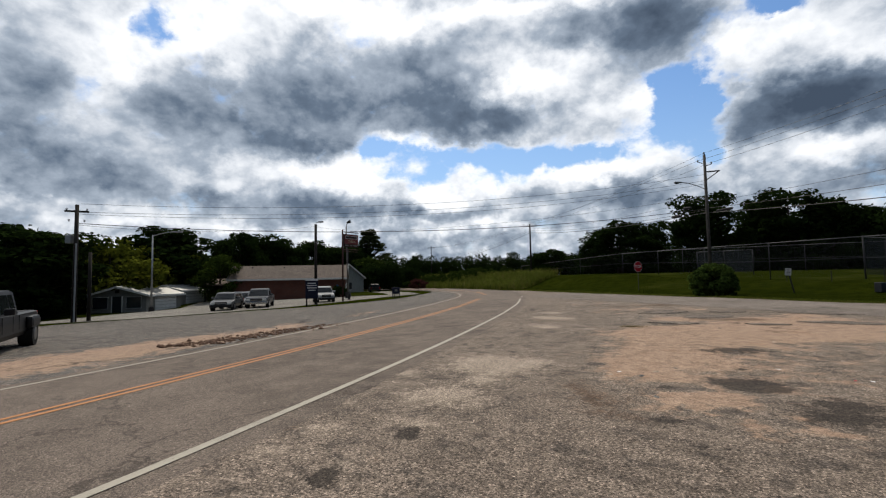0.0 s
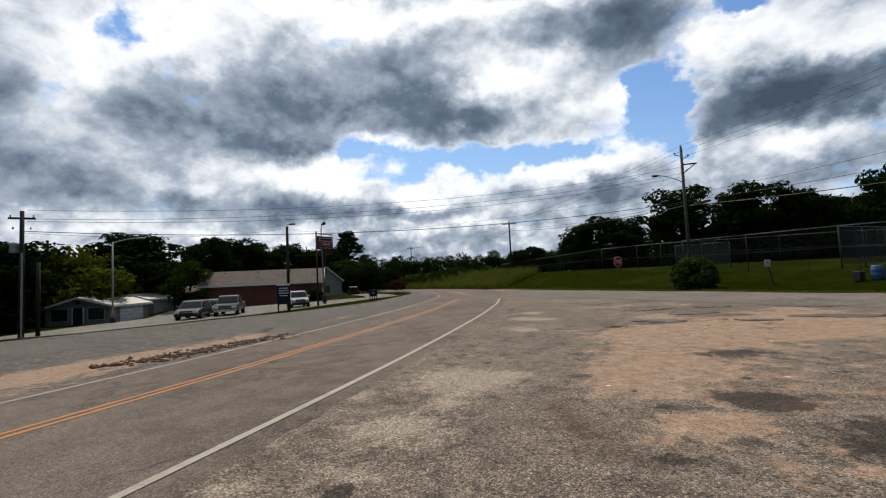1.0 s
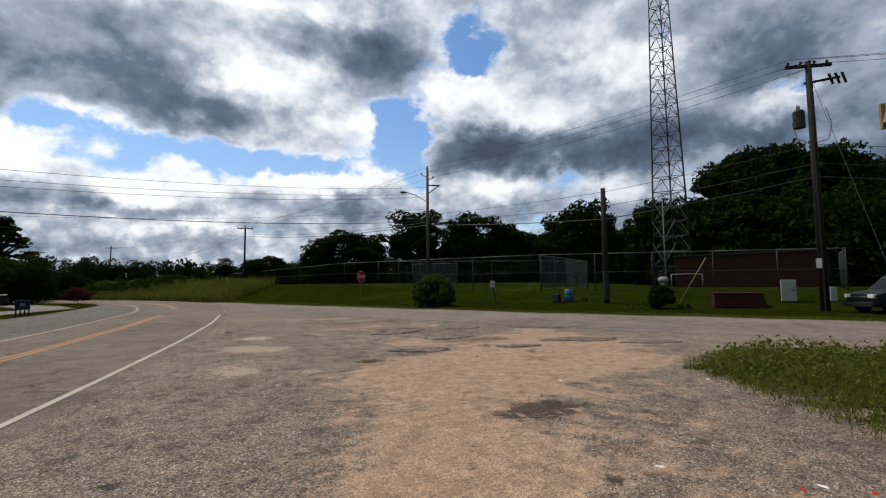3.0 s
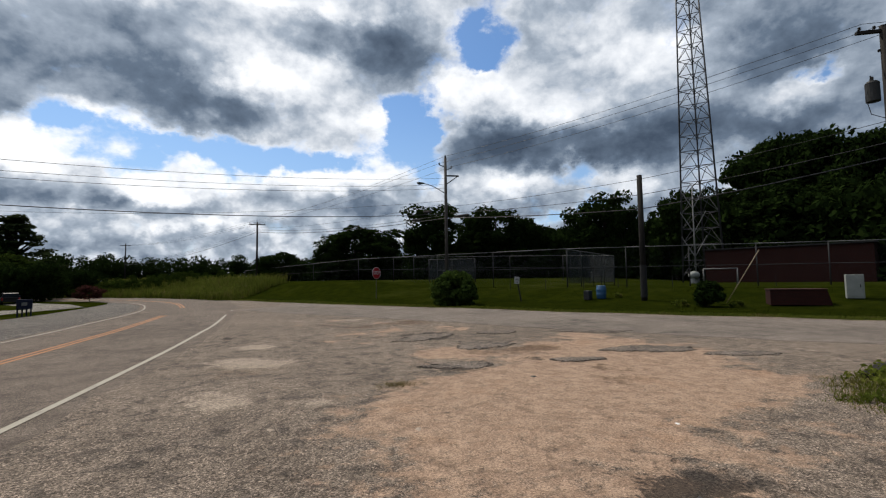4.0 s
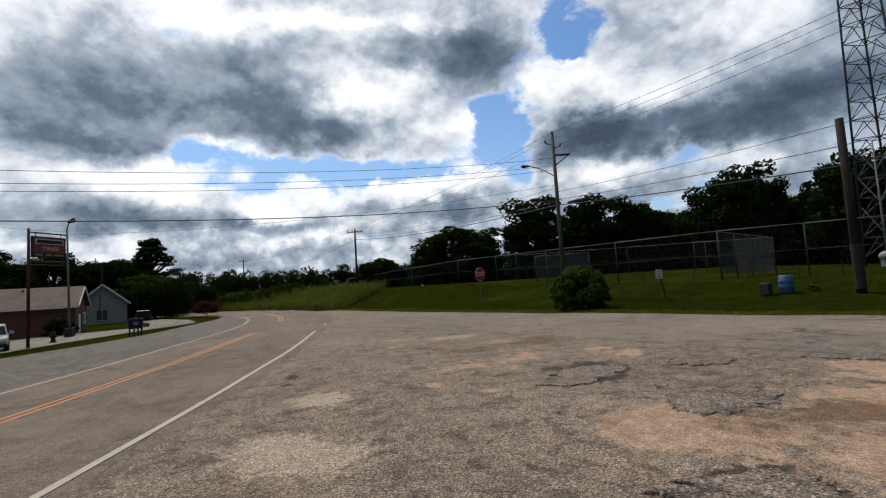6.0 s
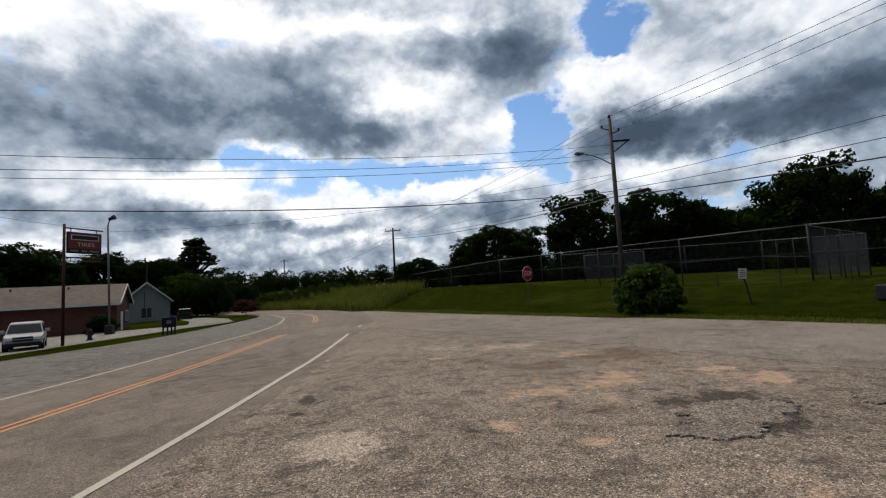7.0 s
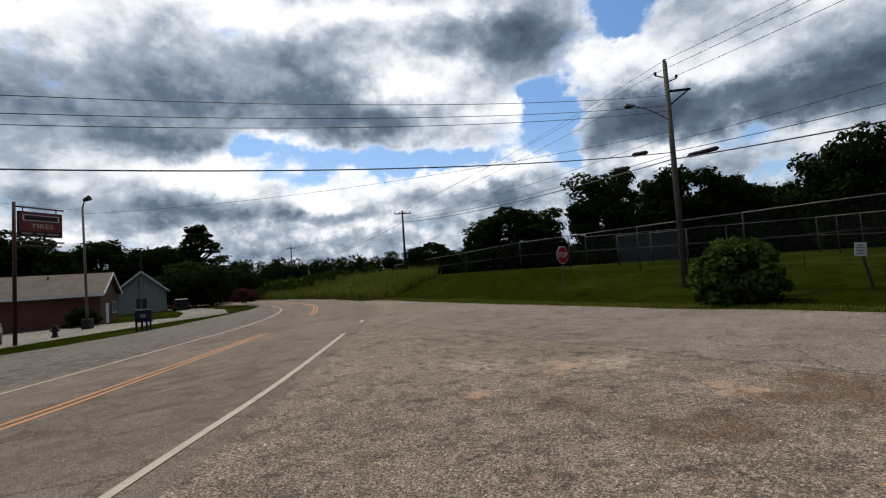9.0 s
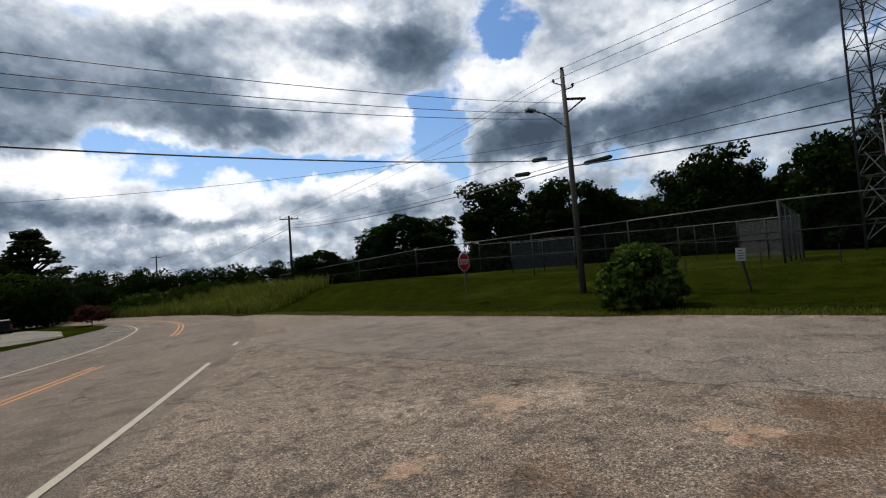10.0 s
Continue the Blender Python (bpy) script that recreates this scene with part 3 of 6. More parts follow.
def part(name, bm, mat, parent=None, label="", smooth=False):
    me = bpy.data.meshes.new(name)
    bmesh.ops.recalc_face_normals(bm, faces=bm.faces)
    bm.to_mesh(me)
    bm.free()
    me.materials.append(mat)
    if smooth:
        me.shade_smooth()
    ob = new(name, me)
    ob.parent = parent
    if label:
        tagged(ob, label)
    return ob


def thing(name, m, label, category, group="", kind=""):
    ob = new(name)
    ob.empty_display_size = 0.2
    ob.matrix_basis = m
    return tagged(ob, label, category, group, kind)


def box(bm, c, s, rot=None, bev=0.0):
    r = bmesh.ops.create_cube(bm, size=1.0)
    m = Matrix.Translation(c) @ (rot.to_4x4() if rot else Matrix()) @ Matrix.Diagonal((*s, 1))
    bmesh.ops.transform(bm, matrix=m, verts=r["verts"])
    if bev:
        edges = list({e for v in r["verts"] for e in v.link_edges})
        bmesh.ops.bevel(bm, geom=edges, offset=bev, segments=2, affect="EDGES", profile=0.6)
    return bm


def rod(bm, a, b, r0, r1=None, n=8, caps=True):
    a, b = Vector(a), Vector(b)
    d = b - a
    r1 = r0 if r1 is None else r1
    q = d.to_track_quat("Z", "Y").to_matrix().to_4x4()
    r = bmesh.ops.create_cone(bm, cap_ends=caps, segments=n, radius1=r0, radius2=max(r1, 1e-4), depth=d.length)
    bmesh.ops.transform(bm, matrix=Matrix.Translation((a + b) / 2) @ q, verts=r["verts"])
    return bm


def prism(bm, outline, y0, y1):
    """An outline in x and z pushed along y."""
    a = [bm.verts.new((x, y0, z)) for x, z in outline]
    b = [bm.verts.new((x, y1, z)) for x, z in outline]
    bm.faces.new(a)
    bm.faces.new(b[::-1])
    for i in range(len(a)):
        j = (i + 1) % len(a)
        bm.faces.new((a[i], b[i], b[j], a[j]))
    return bm


def B():
    return bmesh.new()


def text_part(name, words, size, mat, parent, m, label="", align="CENTER"):
    cu = bpy.data.curves.new(name, "FONT")
    cu.body, cu.size, cu.align_x, cu.align_y, cu.extrude = words, size, align, "CENTER", 0.004
    tmp = bpy.data.objects.new(name, cu)
    me = bpy.data.meshes.new_from_object(tmp)
    bpy.data.objects.remove(tmp)
    me.materials.append(mat)
    ob = new(name, me)
    ob.parent = parent
    ob.matrix_basis = m
    if label:
        tagged(ob, label)
    return ob


# ---------------------------------------------------------------- the lie of the land
CENTRE = [(-14, -40), (-9.0, -8), (-6.45, 1.5), (-4.6, 9.3), (-2.95, 17.7), (-2.1, 23), (-1.6, 26.5), (-0.9, 34), (-0.25, 42), (-0.5, 50), (-1.9, 60),
          (-5.2, 70), (-10.8, 81), (-19.5, 92), (-32, 103), (-50, 113), (-80, 124), (-120, 134)]
EDGE = [(62, -62), (45, -29.3), (33.2, -6.4), (25.2, 9.1), (22.4, 13.8), (19.6, 18.6), (16.3, 26.2), (14.1, 31.0), (12.0, 35.7), (8.6, 45), (5.0, 55), (2.0, 63), (-2.0, 72.2),
        (-7.6, 83.2), (-16.6, 95), (-29.4, 107), (-48, 117.5), (-79, 128.5), (-119, 138.5)]


def smooth_line(pts, n=8):
    """A Catmull-Rom line through the points."""
    p = [Vector((*q, 0)) for q in pts]
    p = [2 * p[0] - p[1]] + p + [2 * p[-1] - p[-2]]
    out = []
    for i in range(1, len(p) - 2):
        for k in range(n):
            t = k / n
            a, b, c, d = p[i - 1], p[i], p[i + 1], p[i + 2]
            out.append(0.5 * (2 * b + (c - a) * t + (2 * a - 5 * b + 4 * c - d) * t * t + (3 * b - a - 3 * c + d) * t ** 3))
    out.append(p[-2])
    return out


CL = smooth_line(CENTRE)
EL = smooth_line(EDGE)
CLX = np.array([[q.x, q.y] for q in CL])
ELX = np.array([[q.x, q.y] for q in EL])


def sstep(t):
    t = min(1.0, max(0.0, t))
    return t * t * (3 - 2 * t)


def line_side(line, x, y):
    """Signed distance from a line: positive to its right."""
    a, b = line[:-1], line[1:]
    d = b - a
    t = np.clip(((x - a[:, 0]) * d[:, 0] + (y - a[:, 1]) * d[:, 1]) / (d ** 2).sum(1), 0, 1)
    px, py = a[:, 0] + t * d[:, 0], a[:, 1] + t * d[:, 1]
    dist = np.hypot(x - px, y - py)
    i = int(dist.argmin())
    side = d[i, 0] * (y - a[i, 1]) - d[i, 1] * (x - a[i, 0])
    return -math.copysign(dist[i], side)


def gz(x, y):
    """The height of the ground."""
    c = line_side(CLX, x, y) - 3.3
    z = 0.0
    if c < 0:
        z = max(0.026 * c, -0.85)
        z -= 0.65 * sstep((-x - 30) / 12) * (1 - sstep((y - 50) / 12))
    z -= 0.004 * min(60, max(0.0, y - 25)) * (1 - sstep((c - 6) / 10))
    s = line_side(ELX, x, y)
    if s > 0:
        far = sstep((y - 42) / 26) * (1 - 0.4 * sstep((y - 90) / 60))
        z += 0.10 * sstep(s / 5) + (0.9 + 0.9 * far) * sstep((s - 5.5 + 3.5 * far) / (8.0 - far))
        z += 0.55 * math.exp(-((x - 13.5) ** 2 / 22 + (y - 51.5) ** 2 / 60)) * sstep(s / 3)
        z += 0.05 * noise.noise((x * 0.25, y * 0.25, 0))
    if c < -14:
        z += 0.04 * noise.noise((x * 0.2, y * 0.2, 3))
    return z


def axis(lo, hi, step, reach):
    out = list(np.arange(lo, hi + 0.01, step))
    s, v = step, hi
    while v < reach:
        s *= 1.35
        v += s
        out.append(v)
    s, v = step, lo
    while v > -reach:
        s *= 1.35
        v -= s
        out.insert(0, v)
    return out


def ground_sheet():
    xs, ys = axis(-60, 80, 1.25, 2200), axis(-15, 130, 1.25, 2200)
    verts = [(x, y, gz(x, y)) for y in ys for x in xs]
    w = len(xs)
    faces = [(j * w + i, j * w + i + 1, (j + 1) * w + i + 1, (j + 1) * w + i) for j in range(len(ys) - 1) for i in range(w - 1)]
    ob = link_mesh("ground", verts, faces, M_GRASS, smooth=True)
    return tagged(ob, "mown green grass verge and field, rising gently", "grass", kind="structure")


def offset_line(line, d):
    out = []
    for i, q in enumerate(line):
        a, b = line[max(0, i - 1)], line[min(len(line) - 1, i + 1)]
        t = (b - a).normalized()
        out.append(Vector((q.x + t.y * d, q.y - t.x * d, 0)))
    return out


def resample(line, n):
    d = [0.0]
    for a, b in zip(line, line[1:]):
        d.append(d[-1] + (b - a).length)
    s = np.linspace(0, d[-1], n)
    return [Vector((np.interp(t, d, [q.x for q in line]), np.interp(t, d, [q.y for q in line]), 0)) for t in s]


def loft(name, left, right, rise, mat, n=120, m=10, label="", category="", thick=0.12, jag=0.0):
    """A slab between two lines, lying on the ground, with a skirt that goes into it."""
    L, R = resample(left, n), resample(right, n)
    verts, faces = [], []
    for j in range(n):
        for i in range(m + 1):
            t = i / m
            q = L[j].lerp(R[j], t)
            if jag and i in (0, m):
                k = noise.noise((q.x * 1.1, q.y * 1.1, 7)) + 0.6 * noise.noise((q.x * 3.7, q.y * 3.7, 1))
                q = q + (R[j] - L[j]).normalized() * k * jag
            verts.append((q.x, q.y, gz(q.x, q.y) + rise))
    w = m + 1
    for j in range(n - 1):
        for i in range(m):
            faces.append((j * w + i, j * w + i + 1, (j + 1) * w + i + 1, (j + 1) * w + i))
    base = len(verts)
    rim = [j * w for j in range(n)] + [(n - 1) * w + i for i in range(1, w)] + [j * w + m for j in range(n - 2, -1, -1)] + [i for i in range(m - 1, 0, -1)]
    for k in rim:
        x, y, z = verts[k]
        verts.append((x, y, z - thick))
    for k in range(len(rim)):
        l = (k + 1) % len(rim)
        faces.append((rim[k], rim[l], base + l, base + k))
    ob = link_mesh(name, verts, faces, mat)
    return tagged(ob, label, category, kind="structure")


def part_of(line, y0, y1):
    return [q for q in line if y0 <= q.y <= y1]


def V(*pts):
    return [Vector((*p, 0)) for p in pts]


def stripe(name, line, width, rise, mat, label, n=200, worn=0.0):
    a, b = offset_line(line, -width / 2), offset_line(line, width / 2)
    return loft(name, a, b, rise, mat, n, 1, label, "road marking", 0.003, worn)


ground_sheet()
road_l, road_r = offset_line(CL, -3.0), offset_line(CL, 3.95)
loft("road", road_l, road_r, 0.045, M_ROAD, 220, 8, "worn two-lane asphalt road curving away", "road", jag=0.14, thick=0.05)
lot_l = part_of(offset_line(CL, 3.86), -38, 60)
lot_r = part_of(offset_line(EL, 0.25), -38, 60)
loft("gravel_lot", lot_l, lot_r, 0.047, M_LOT, 170, 34, "broken asphalt and gravel lot with sandy patches", "ground", jag=0.16, thick=0.03)
side_far, side_near = part_of(offset_line(EL, -0.5), -38, 44), part_of(offset_line(EL, -7.6), -42, 38)
loft("side_road", side_near, side_far, 0.053, M_SIDE, 120, 8, "pale worn asphalt side road", "road", jag=0.22)
ap_r = part_of(offset_line(CL, -2.7), -38, 72)
ap_l = V((-60, -36), (-45, 0), (-29, 18), (-24.5, 23.2), (-19.5, 28.8), (-14.0, 34.2), (-11.2, 40), (-9.9, 45), (-9.2, 50), (-8.6, 58), (-8.2, 66), (-9.0, 71.5))
loft("apron", ap_l, ap_r, 0.022, M_APRON, 150, 14, "cracked asphalt apron beside the road", "pavement", jag=0.12)
pk_r = V((-33, 22.5), (-24.3, 25.6), (-21.2, 29.8), (-17.8, 35), (-15.8, 41), (-14.6, 47), (-13.4, 52), (-11.5, 57), (-9.2, 61))
pk_l = V((-33.2, 23.5), (-33.5, 36), (-36, 46), (-40, 56), (-41, 64.5), (-33, 65.2), (-24, 64), (-19, 61.8), (-14, 62.2))
loft("parking", pk_l, pk_r, 0.022, M_PARK, 90, 12, "pale concrete parking area in front of the brick building", "pavement", jag=0.05)
# a pale drive beyond the island with the red shrub
loft("drive", V((-14, 62.5), (-17, 72), (-22, 82), (-30, 92)), V((-9.6, 62.0), (-12.5, 71.0), (-18.0, 80.5), (-27, 89.5)), 0.022, M_PARK, 40, 4, "pale concrete drive", "pavement")

stripe("edge_line", part_of(offset_line(CL, 3.44), -38, 33), 0.115, 0.051, M_WHITE, "worn white edge line painted on the road", 220)
for k in range(3):
    q = part_of(offset_line(CL, 3.5), 36.5 + 2.4 * k, 37.9 + 2.4 * k)
    if len(q) > 1:
        stripe("edge_dash", q, 0.12, 0.051, M_WHITE, "short worn white dash on the road", 6)
stripe("left_edge_line", part_of(offset_line(CL, -2.62), -38, 68), 0.10, 0.051, M_WHITE, "faded white edge line on the far side", 240)
for d in (-0.12, 0.12):
    stripe("centre_line", part_of(offset_line(CL, d), -38, 36.0), 0.10, 0.051, M_YELLOW, "faded orange-yellow centre line", 240)
    stripe("centre_line", part_of(offset_line(CL, d), 45.5, 110), 0.10, 0.051, M_YELLOW, "faded orange-yellow centre line", 140)


# ---------------------------------------------------------------- poles and wires
def lean_pole(m, h, r0, r1, label, mat=None):
    p = thing("utility_pole", m, label, "utility pole")
    bm = B()
    rod(bm, (0, 0, -0.3), (0, 0, h), r0, r1, 14)
    part("shaft", bm, mat or M_POLE, p, smooth=True)
    return p


def insulator(parent, x, y, z, s=1.0, name="insulator"):
    bm = B()
    rod(bm, (x, y, z), (x, y, z + 0.10 * s), 0.025 * s, n=8)
    for k in range(2):
        rod(bm, (x, y, z + (0.05 + 0.09 * k) * s), (x, y, z + (0.10 + 0.09 * k) * s), 0.085 * s, 0.05 * s, 10)
    part(name, bm, M_DARKSTEEL, parent, smooth=False)


def cobra_lamp(parent, z, reach, yaw, rise=0.55):
    c, s = math.cos(yaw), math.sin(yaw)
    bm = B()
    pts = [Vector((0, 0, z)) + Vector((c * reach * t, s * reach * t, rise * math.sin(t * math.pi / 2))) for t in np.linspace(0, 1, 7)]
    for a, b in zip(pts, pts[1:]):
        rod(bm, a, b, 0.035, n=8)
    part("lamp_arm", bm, M_STEEL, parent, smooth=True)
    bm = B()
    e = pts[-1]
    r = Euler((0, 0, yaw)).to_matrix()
    box(bm, e + Vector((c * 0.28, s * 0.28, 0.0)), (0.62, 0.26, 0.13), r, 0.05)
    head = part("lamp_head", bm, M_STEEL, parent)
    bm = B()
    box(bm, e + Vector((c * 0.36, s * 0.36, -0.085)), (0.34, 0.2, 0.07), r, 0.03)
    part("lens", bm, M_WINDOW, head)


def wire(a, b, sag, r=0.012, label="thin overhead power line"):
    cu = bpy.data.curves.new("power_line", "CURVE")
    cu.dimensions, cu.bevel_depth, cu.bevel_resolution = "3D", r, 1
    sp = cu.splines.new("POLY")
    n = 26
    sp.points.add(n - 1)
    for i in range(n):
        t = i / (n - 1)
        q = Vector(a).lerp(Vector(b), t)
        sp.points[i].co = (q.x, q.y, q.z - sag * 4 * t * (1 - t), 1)
    ob = new("power_line", cu)
    me = bpy.data.meshes.new_from_object(ob)
    bpy.data.objects.remove(ob)
    me.materials.append(M_WIRE)
    return tagged(new("power_line", me), label, "cable", "overhead lines")


def at_ground(x, y, rz=0, dz=0.0):
    return pose(x, y, gz(x, y) + dz, 0, 0, rz)


# the tall pole with a street lamp at the junction
PA = Vector((19.35, 38.8, gz(19.35, 38.8)))
pa = lean_pole(at_ground(19.35, 38.8), 12.15 - PA.z, 0.17, 0.11, "tall weathered wooden utility pole with street lamp and cables", wood("grey_pole_wood", (0.045, 0.040, 0.035), (0.115, 0.105, 0.095)))
ha = 12.15 - PA.z
cobra_lamp(pa, ha - 3.1, 2.3, radians(190), 0.62)
insulator(pa, 0, 0, ha, 1.1)
for sx, dz in ((-1, -0.75), (1, -1.0)):
    bm = B()
    rod(bm, (0, 0, ha + dz - 0.05), (sx * 0.5, sx * -0.15, ha + dz + 0.12), 0.035, n=6)
    part("bracket", bm, M_DARKSTEEL, pa)
    insulator(pa, sx * 0.5, sx * -0.15, ha + dz + 0.12, 1.0)
bm = B()
box(bm, (0.55, -0.2, ha - 1.55), (1.1, 0.09, 0.11), Euler((0, 0, -0.3)).to_matrix())
part("crossarm", bm, M_POLE, pa)
bm = B()
rod(bm, (0.95, -0.33, ha - 1.6), (0.1, -0.02, ha - 2.25), 0.04, n=6)
part("brace", bm, M_POLE, pa)
for dx, dy, dz, ln in ((1.0, -0.9, -5.05, 1.25), (-1.3, 0.9, -4.6, 0.65), (-2.0, 1.6, -5.25, 0.7)):
    bm = B()
    d = Vector((0.55, -0.83, 0.05 if dx > 0 else -0.05)).normalized()
    c = Vector((dx, dy, ha + dz))
    rod(bm, c - d * ln / 2, c + d * ln / 2, 0.12, n=12)
    for e in (-1, 1):
        rod(bm, c + d * e * ln / 2, c + d * e * (ln / 2 + 0.12), 0.12, 0.03, 12)
    part("cable_box", bm, M_DARKSTEEL, pa, "black splice case on the cable")

# the bare shorter pole on the grass
pc = lean_pole(at_ground(25.75, 24.5), 8.2 - gz(25.75, 24.5), 0.19, 0.16, "dark bare wooden pole standing on the grass")
bm = B()
rod(bm, (0, 0, 0.2), (0, 0, 2.2), 0.205, 0.2, 12)
part("dark_sleeve", bm, M_DARKSTEEL, pc, "dark sleeve round the foot")

# the pole with transformers
M_CAN = plain("dull_transformer_paint", (0.03, 0.031, 0.032), 0.6, 0.0)
hd = 13.3 - gz(29.35, 13.6)
pd = lean_pole(at_ground(29.35, 13.6), hd, 0.21, 0.14, "tall wooden utility pole carrying a transformer and fuse cutouts")
bm = B()
box(bm, (0, 0, hd - 0.25), (0.16, 2.2, 0.14), Euler((0, 0, 0.9)).to_matrix())
part("crossarm", bm, M_POLE, pd)
for k in (-0.9, -0.3, 0.35, 0.95):
    insulator(pd, -k * math.sin(0.9), k * math.cos(0.9), hd - 0.15, 0.9)
for k, (ox, oy) in enumerate(((0.35, -0.75), (0.55, -0.95), (0.75, -1.15))):
    bm = B()
    rod(bm, (ox, oy, hd - 0.9), (ox + 0.12, oy - 0.1, hd - 1.45), 0.05, n=6)
    rod(bm, (ox - 0.14, oy, hd - 0.95), (ox, oy - 0.1, hd - 1.5), 0.03, n=6)
    rod(bm, (ox - 0.14, oy, hd - 0.95), (ox, oy, hd - 0.9), 0.025, n=6)
    part("fuse_cutout", bm, M_DARKSTEEL, pd)
bm = B()
box(bm, (0.25, -0.45, hd - 1.15), (0.1, 1.5, 0.1), Euler((0, 0, 0.5)).to_matrix())
part("crossarm", bm, M_POLE, pd)
bm = B()
rod(bm, (-0.55, 0.35, hd - 3.6), (-0.55, 0.35, hd - 2.75), 0.27, 0.27, 16)
rod(bm, (-0.55, 0.35, hd - 2.75), (-0.55, 0.35, hd - 2.65), 0.28, 0.2, 16)
tr = part("transformer", bm, M_CAN, pd, "grey transformer can")
for k in (-0.1, 0.1):
    bm = B()
    rod(bm, (-0.55 + k, 0.35, hd - 2.66), (-0.55 + k, 0.35, hd - 2.4), 0.035, n=8)
    part("bushing", bm, M_DARKSTEEL, tr)
for s in (1, -1):
    bm = B()
    pts = [Vector((-0.6 * s, 0.4 * s, hd - 2.5)), Vector((-0.9 * s, 0.5 * s, hd - 3.4)), Vector((-0.7 * s, 0.4 * s, hd - 4.2)), Vector((-0.15 * s, 0.1 * s, hd - 4.4))]
    for a, b in zip(pts, pts[1:]):
        rod(bm, a, b, 0.016, n=5)
    part("drip_loop", bm, M_WIRE, pd)
bm = B()
rod(bm, (-0.2, -0.1, 0), (-0.17, -0.1, hd - 4.5), 0.04, n=8)
part("conduit", bm, M_DARKSTEEL, pd)
bm = B()
box(bm, (-0.24, 0.0, 2.45), (0.03, 0.3, 0.5), Euler((0, 0, 0.45)).to_matrix())
part("notice", bm, M_WHITEPAINT, pd, "small pale notice nailed to the pole")

# the pole at the bend and one far beyond it
zb = gz(8.6, 86)
pb = lean_pole(at_ground(8.6, 86), 11.85 - zb, 0.18, 0.135, "wooden utility pole with a crossarm on the weedy bank")
bm = B()
box(bm, (0, 0, 11.4 - zb), (2.5, 0.12, 0.14), Euler((0, 0, -0.1)).to_matrix())
part("crossarm", bm, M_POLE, pb)
for k in (-1.15, -0.4, 0.4, 1.15):
    insulator(pb, k, 0, 11.48 - zb, 1.2)
pf = lean_pole(at_ground(-18, 150), 11.0, 0.17, 0.13, "far wooden utility pole above the trees")
bm = B()
box(bm, (0, 0, 10.5), (2.4, 0.14, 0.14))
part("crossarm", bm, M_POLE, pf)
pg = lean_pole(at_ground(-48, 135), 11.5, 0.2, 0.15, "far bare pole above the trees")

# left side: the pole with its crossarm and its companion
zl = gz(-27.2, 24.9)
hl = 7.05 - zl
pl = lean_pole(at_ground(-27.2, 24.9), hl, 0.16, 0.11, "wooden utility pole with crossarm and meter box")
bm = B()
box(bm, (0, 0, hl - 0.45), (1.3, 0.1, 0.12), Euler((0, 0, 0.6)).to_matrix())
part("crossarm", bm, M_POLE, pl)
for k in (-0.55, 0.55):
    insulator(pl, k * 0.82, k * 0.56, hl - 0.4, 0.8)
    insulator(pl, k * 0.6, k * 0.45, hl - 1.15, 0.8)
bm = B()
box(bm, (-0.35, -0.1, hl - 2.3), (0.4, 0.35, 0.55), None, 0.03)
part("meter_box", bm, M_STEEL, pl)
bm = B()
rod(bm, (0.13, -0.12, 0), (0.11, -0.1, hl - 2.6), 0.05, n=8)
part("conduit", bm, M_STEEL, pl)
p2 = lean_pole(at_ground(-26.6, 25.4), 4.6, 0.12, 0.1, "shorter wooden pole beside the utility pole")
st = thing("street_lamp", at_ground(-31.8, 38.0), "tall grey steel street lamp beside the sheds", "street lamp")
bm = B()
rod(bm, (0, 0, 0), (0, 0, 7.3), 0.10, 0.06, 10)
part("post", bm, M_STEEL, st, smooth=True)
bm = B()
rod(bm, (0, 0, 0), (0, 0, 0.45), 0.24, 0.2, 10)
part("foot", bm, M_DARKSTEEL, st)
cobra_lamp(st, 7.2, 1.9, radians(34), 0.45)
# a dark pole with a small lamp, and a steel lamp post by the sign
pp = lean_pole(at_ground(-16.55, 40.2), 7.2 - gz(-16.55, 40.2), 0.15, 0.12, "dark wooden pole with a small floodlight")
bm = B()
box(bm, (0.45, 0.15, 8.0), (0.5, 0.22, 0.12), None, 0.03)
part("floodlight", bm, M_DARKSTEEL, pp)
bm = B()
rod(bm, (0, 0, 7.9), (0.3, 0.1, 8.02), 0.03, n=6)
part("lamp_arm", bm, M_DARKSTEEL, pp)
lq = thing("lamp_post", at_ground(-18.5, 57.2), "slim rusty steel lamp post with a small flood lamp", "lamp post")
bm = B()
rod(bm, (0, 0, 0), (-0.2, 0, 9.6), 0.10, 0.075, 10)
part("post", bm, M_POSTSTEEL, lq, smooth=True)
bm = B()
box(bm, (0, 0, 0.4), (0.6, 0.6, 0.8), None, 0.05)
part("plinth", bm, M_DARKSTEEL, lq)
bm = B()
rod(bm, (-0.2, 0, 9.55), (-0.05, 0, 10.1), 0.05, n=8)
part("lamp_arm", bm, M_POSTSTEEL, lq)
bm = B()
rod(bm, (-0.1, 0, 10.1), (0.38, -0.1, 10.28), 0.12, 0.22, 12)
part("lamp_head", bm, M_DARKSTEEL, lq)

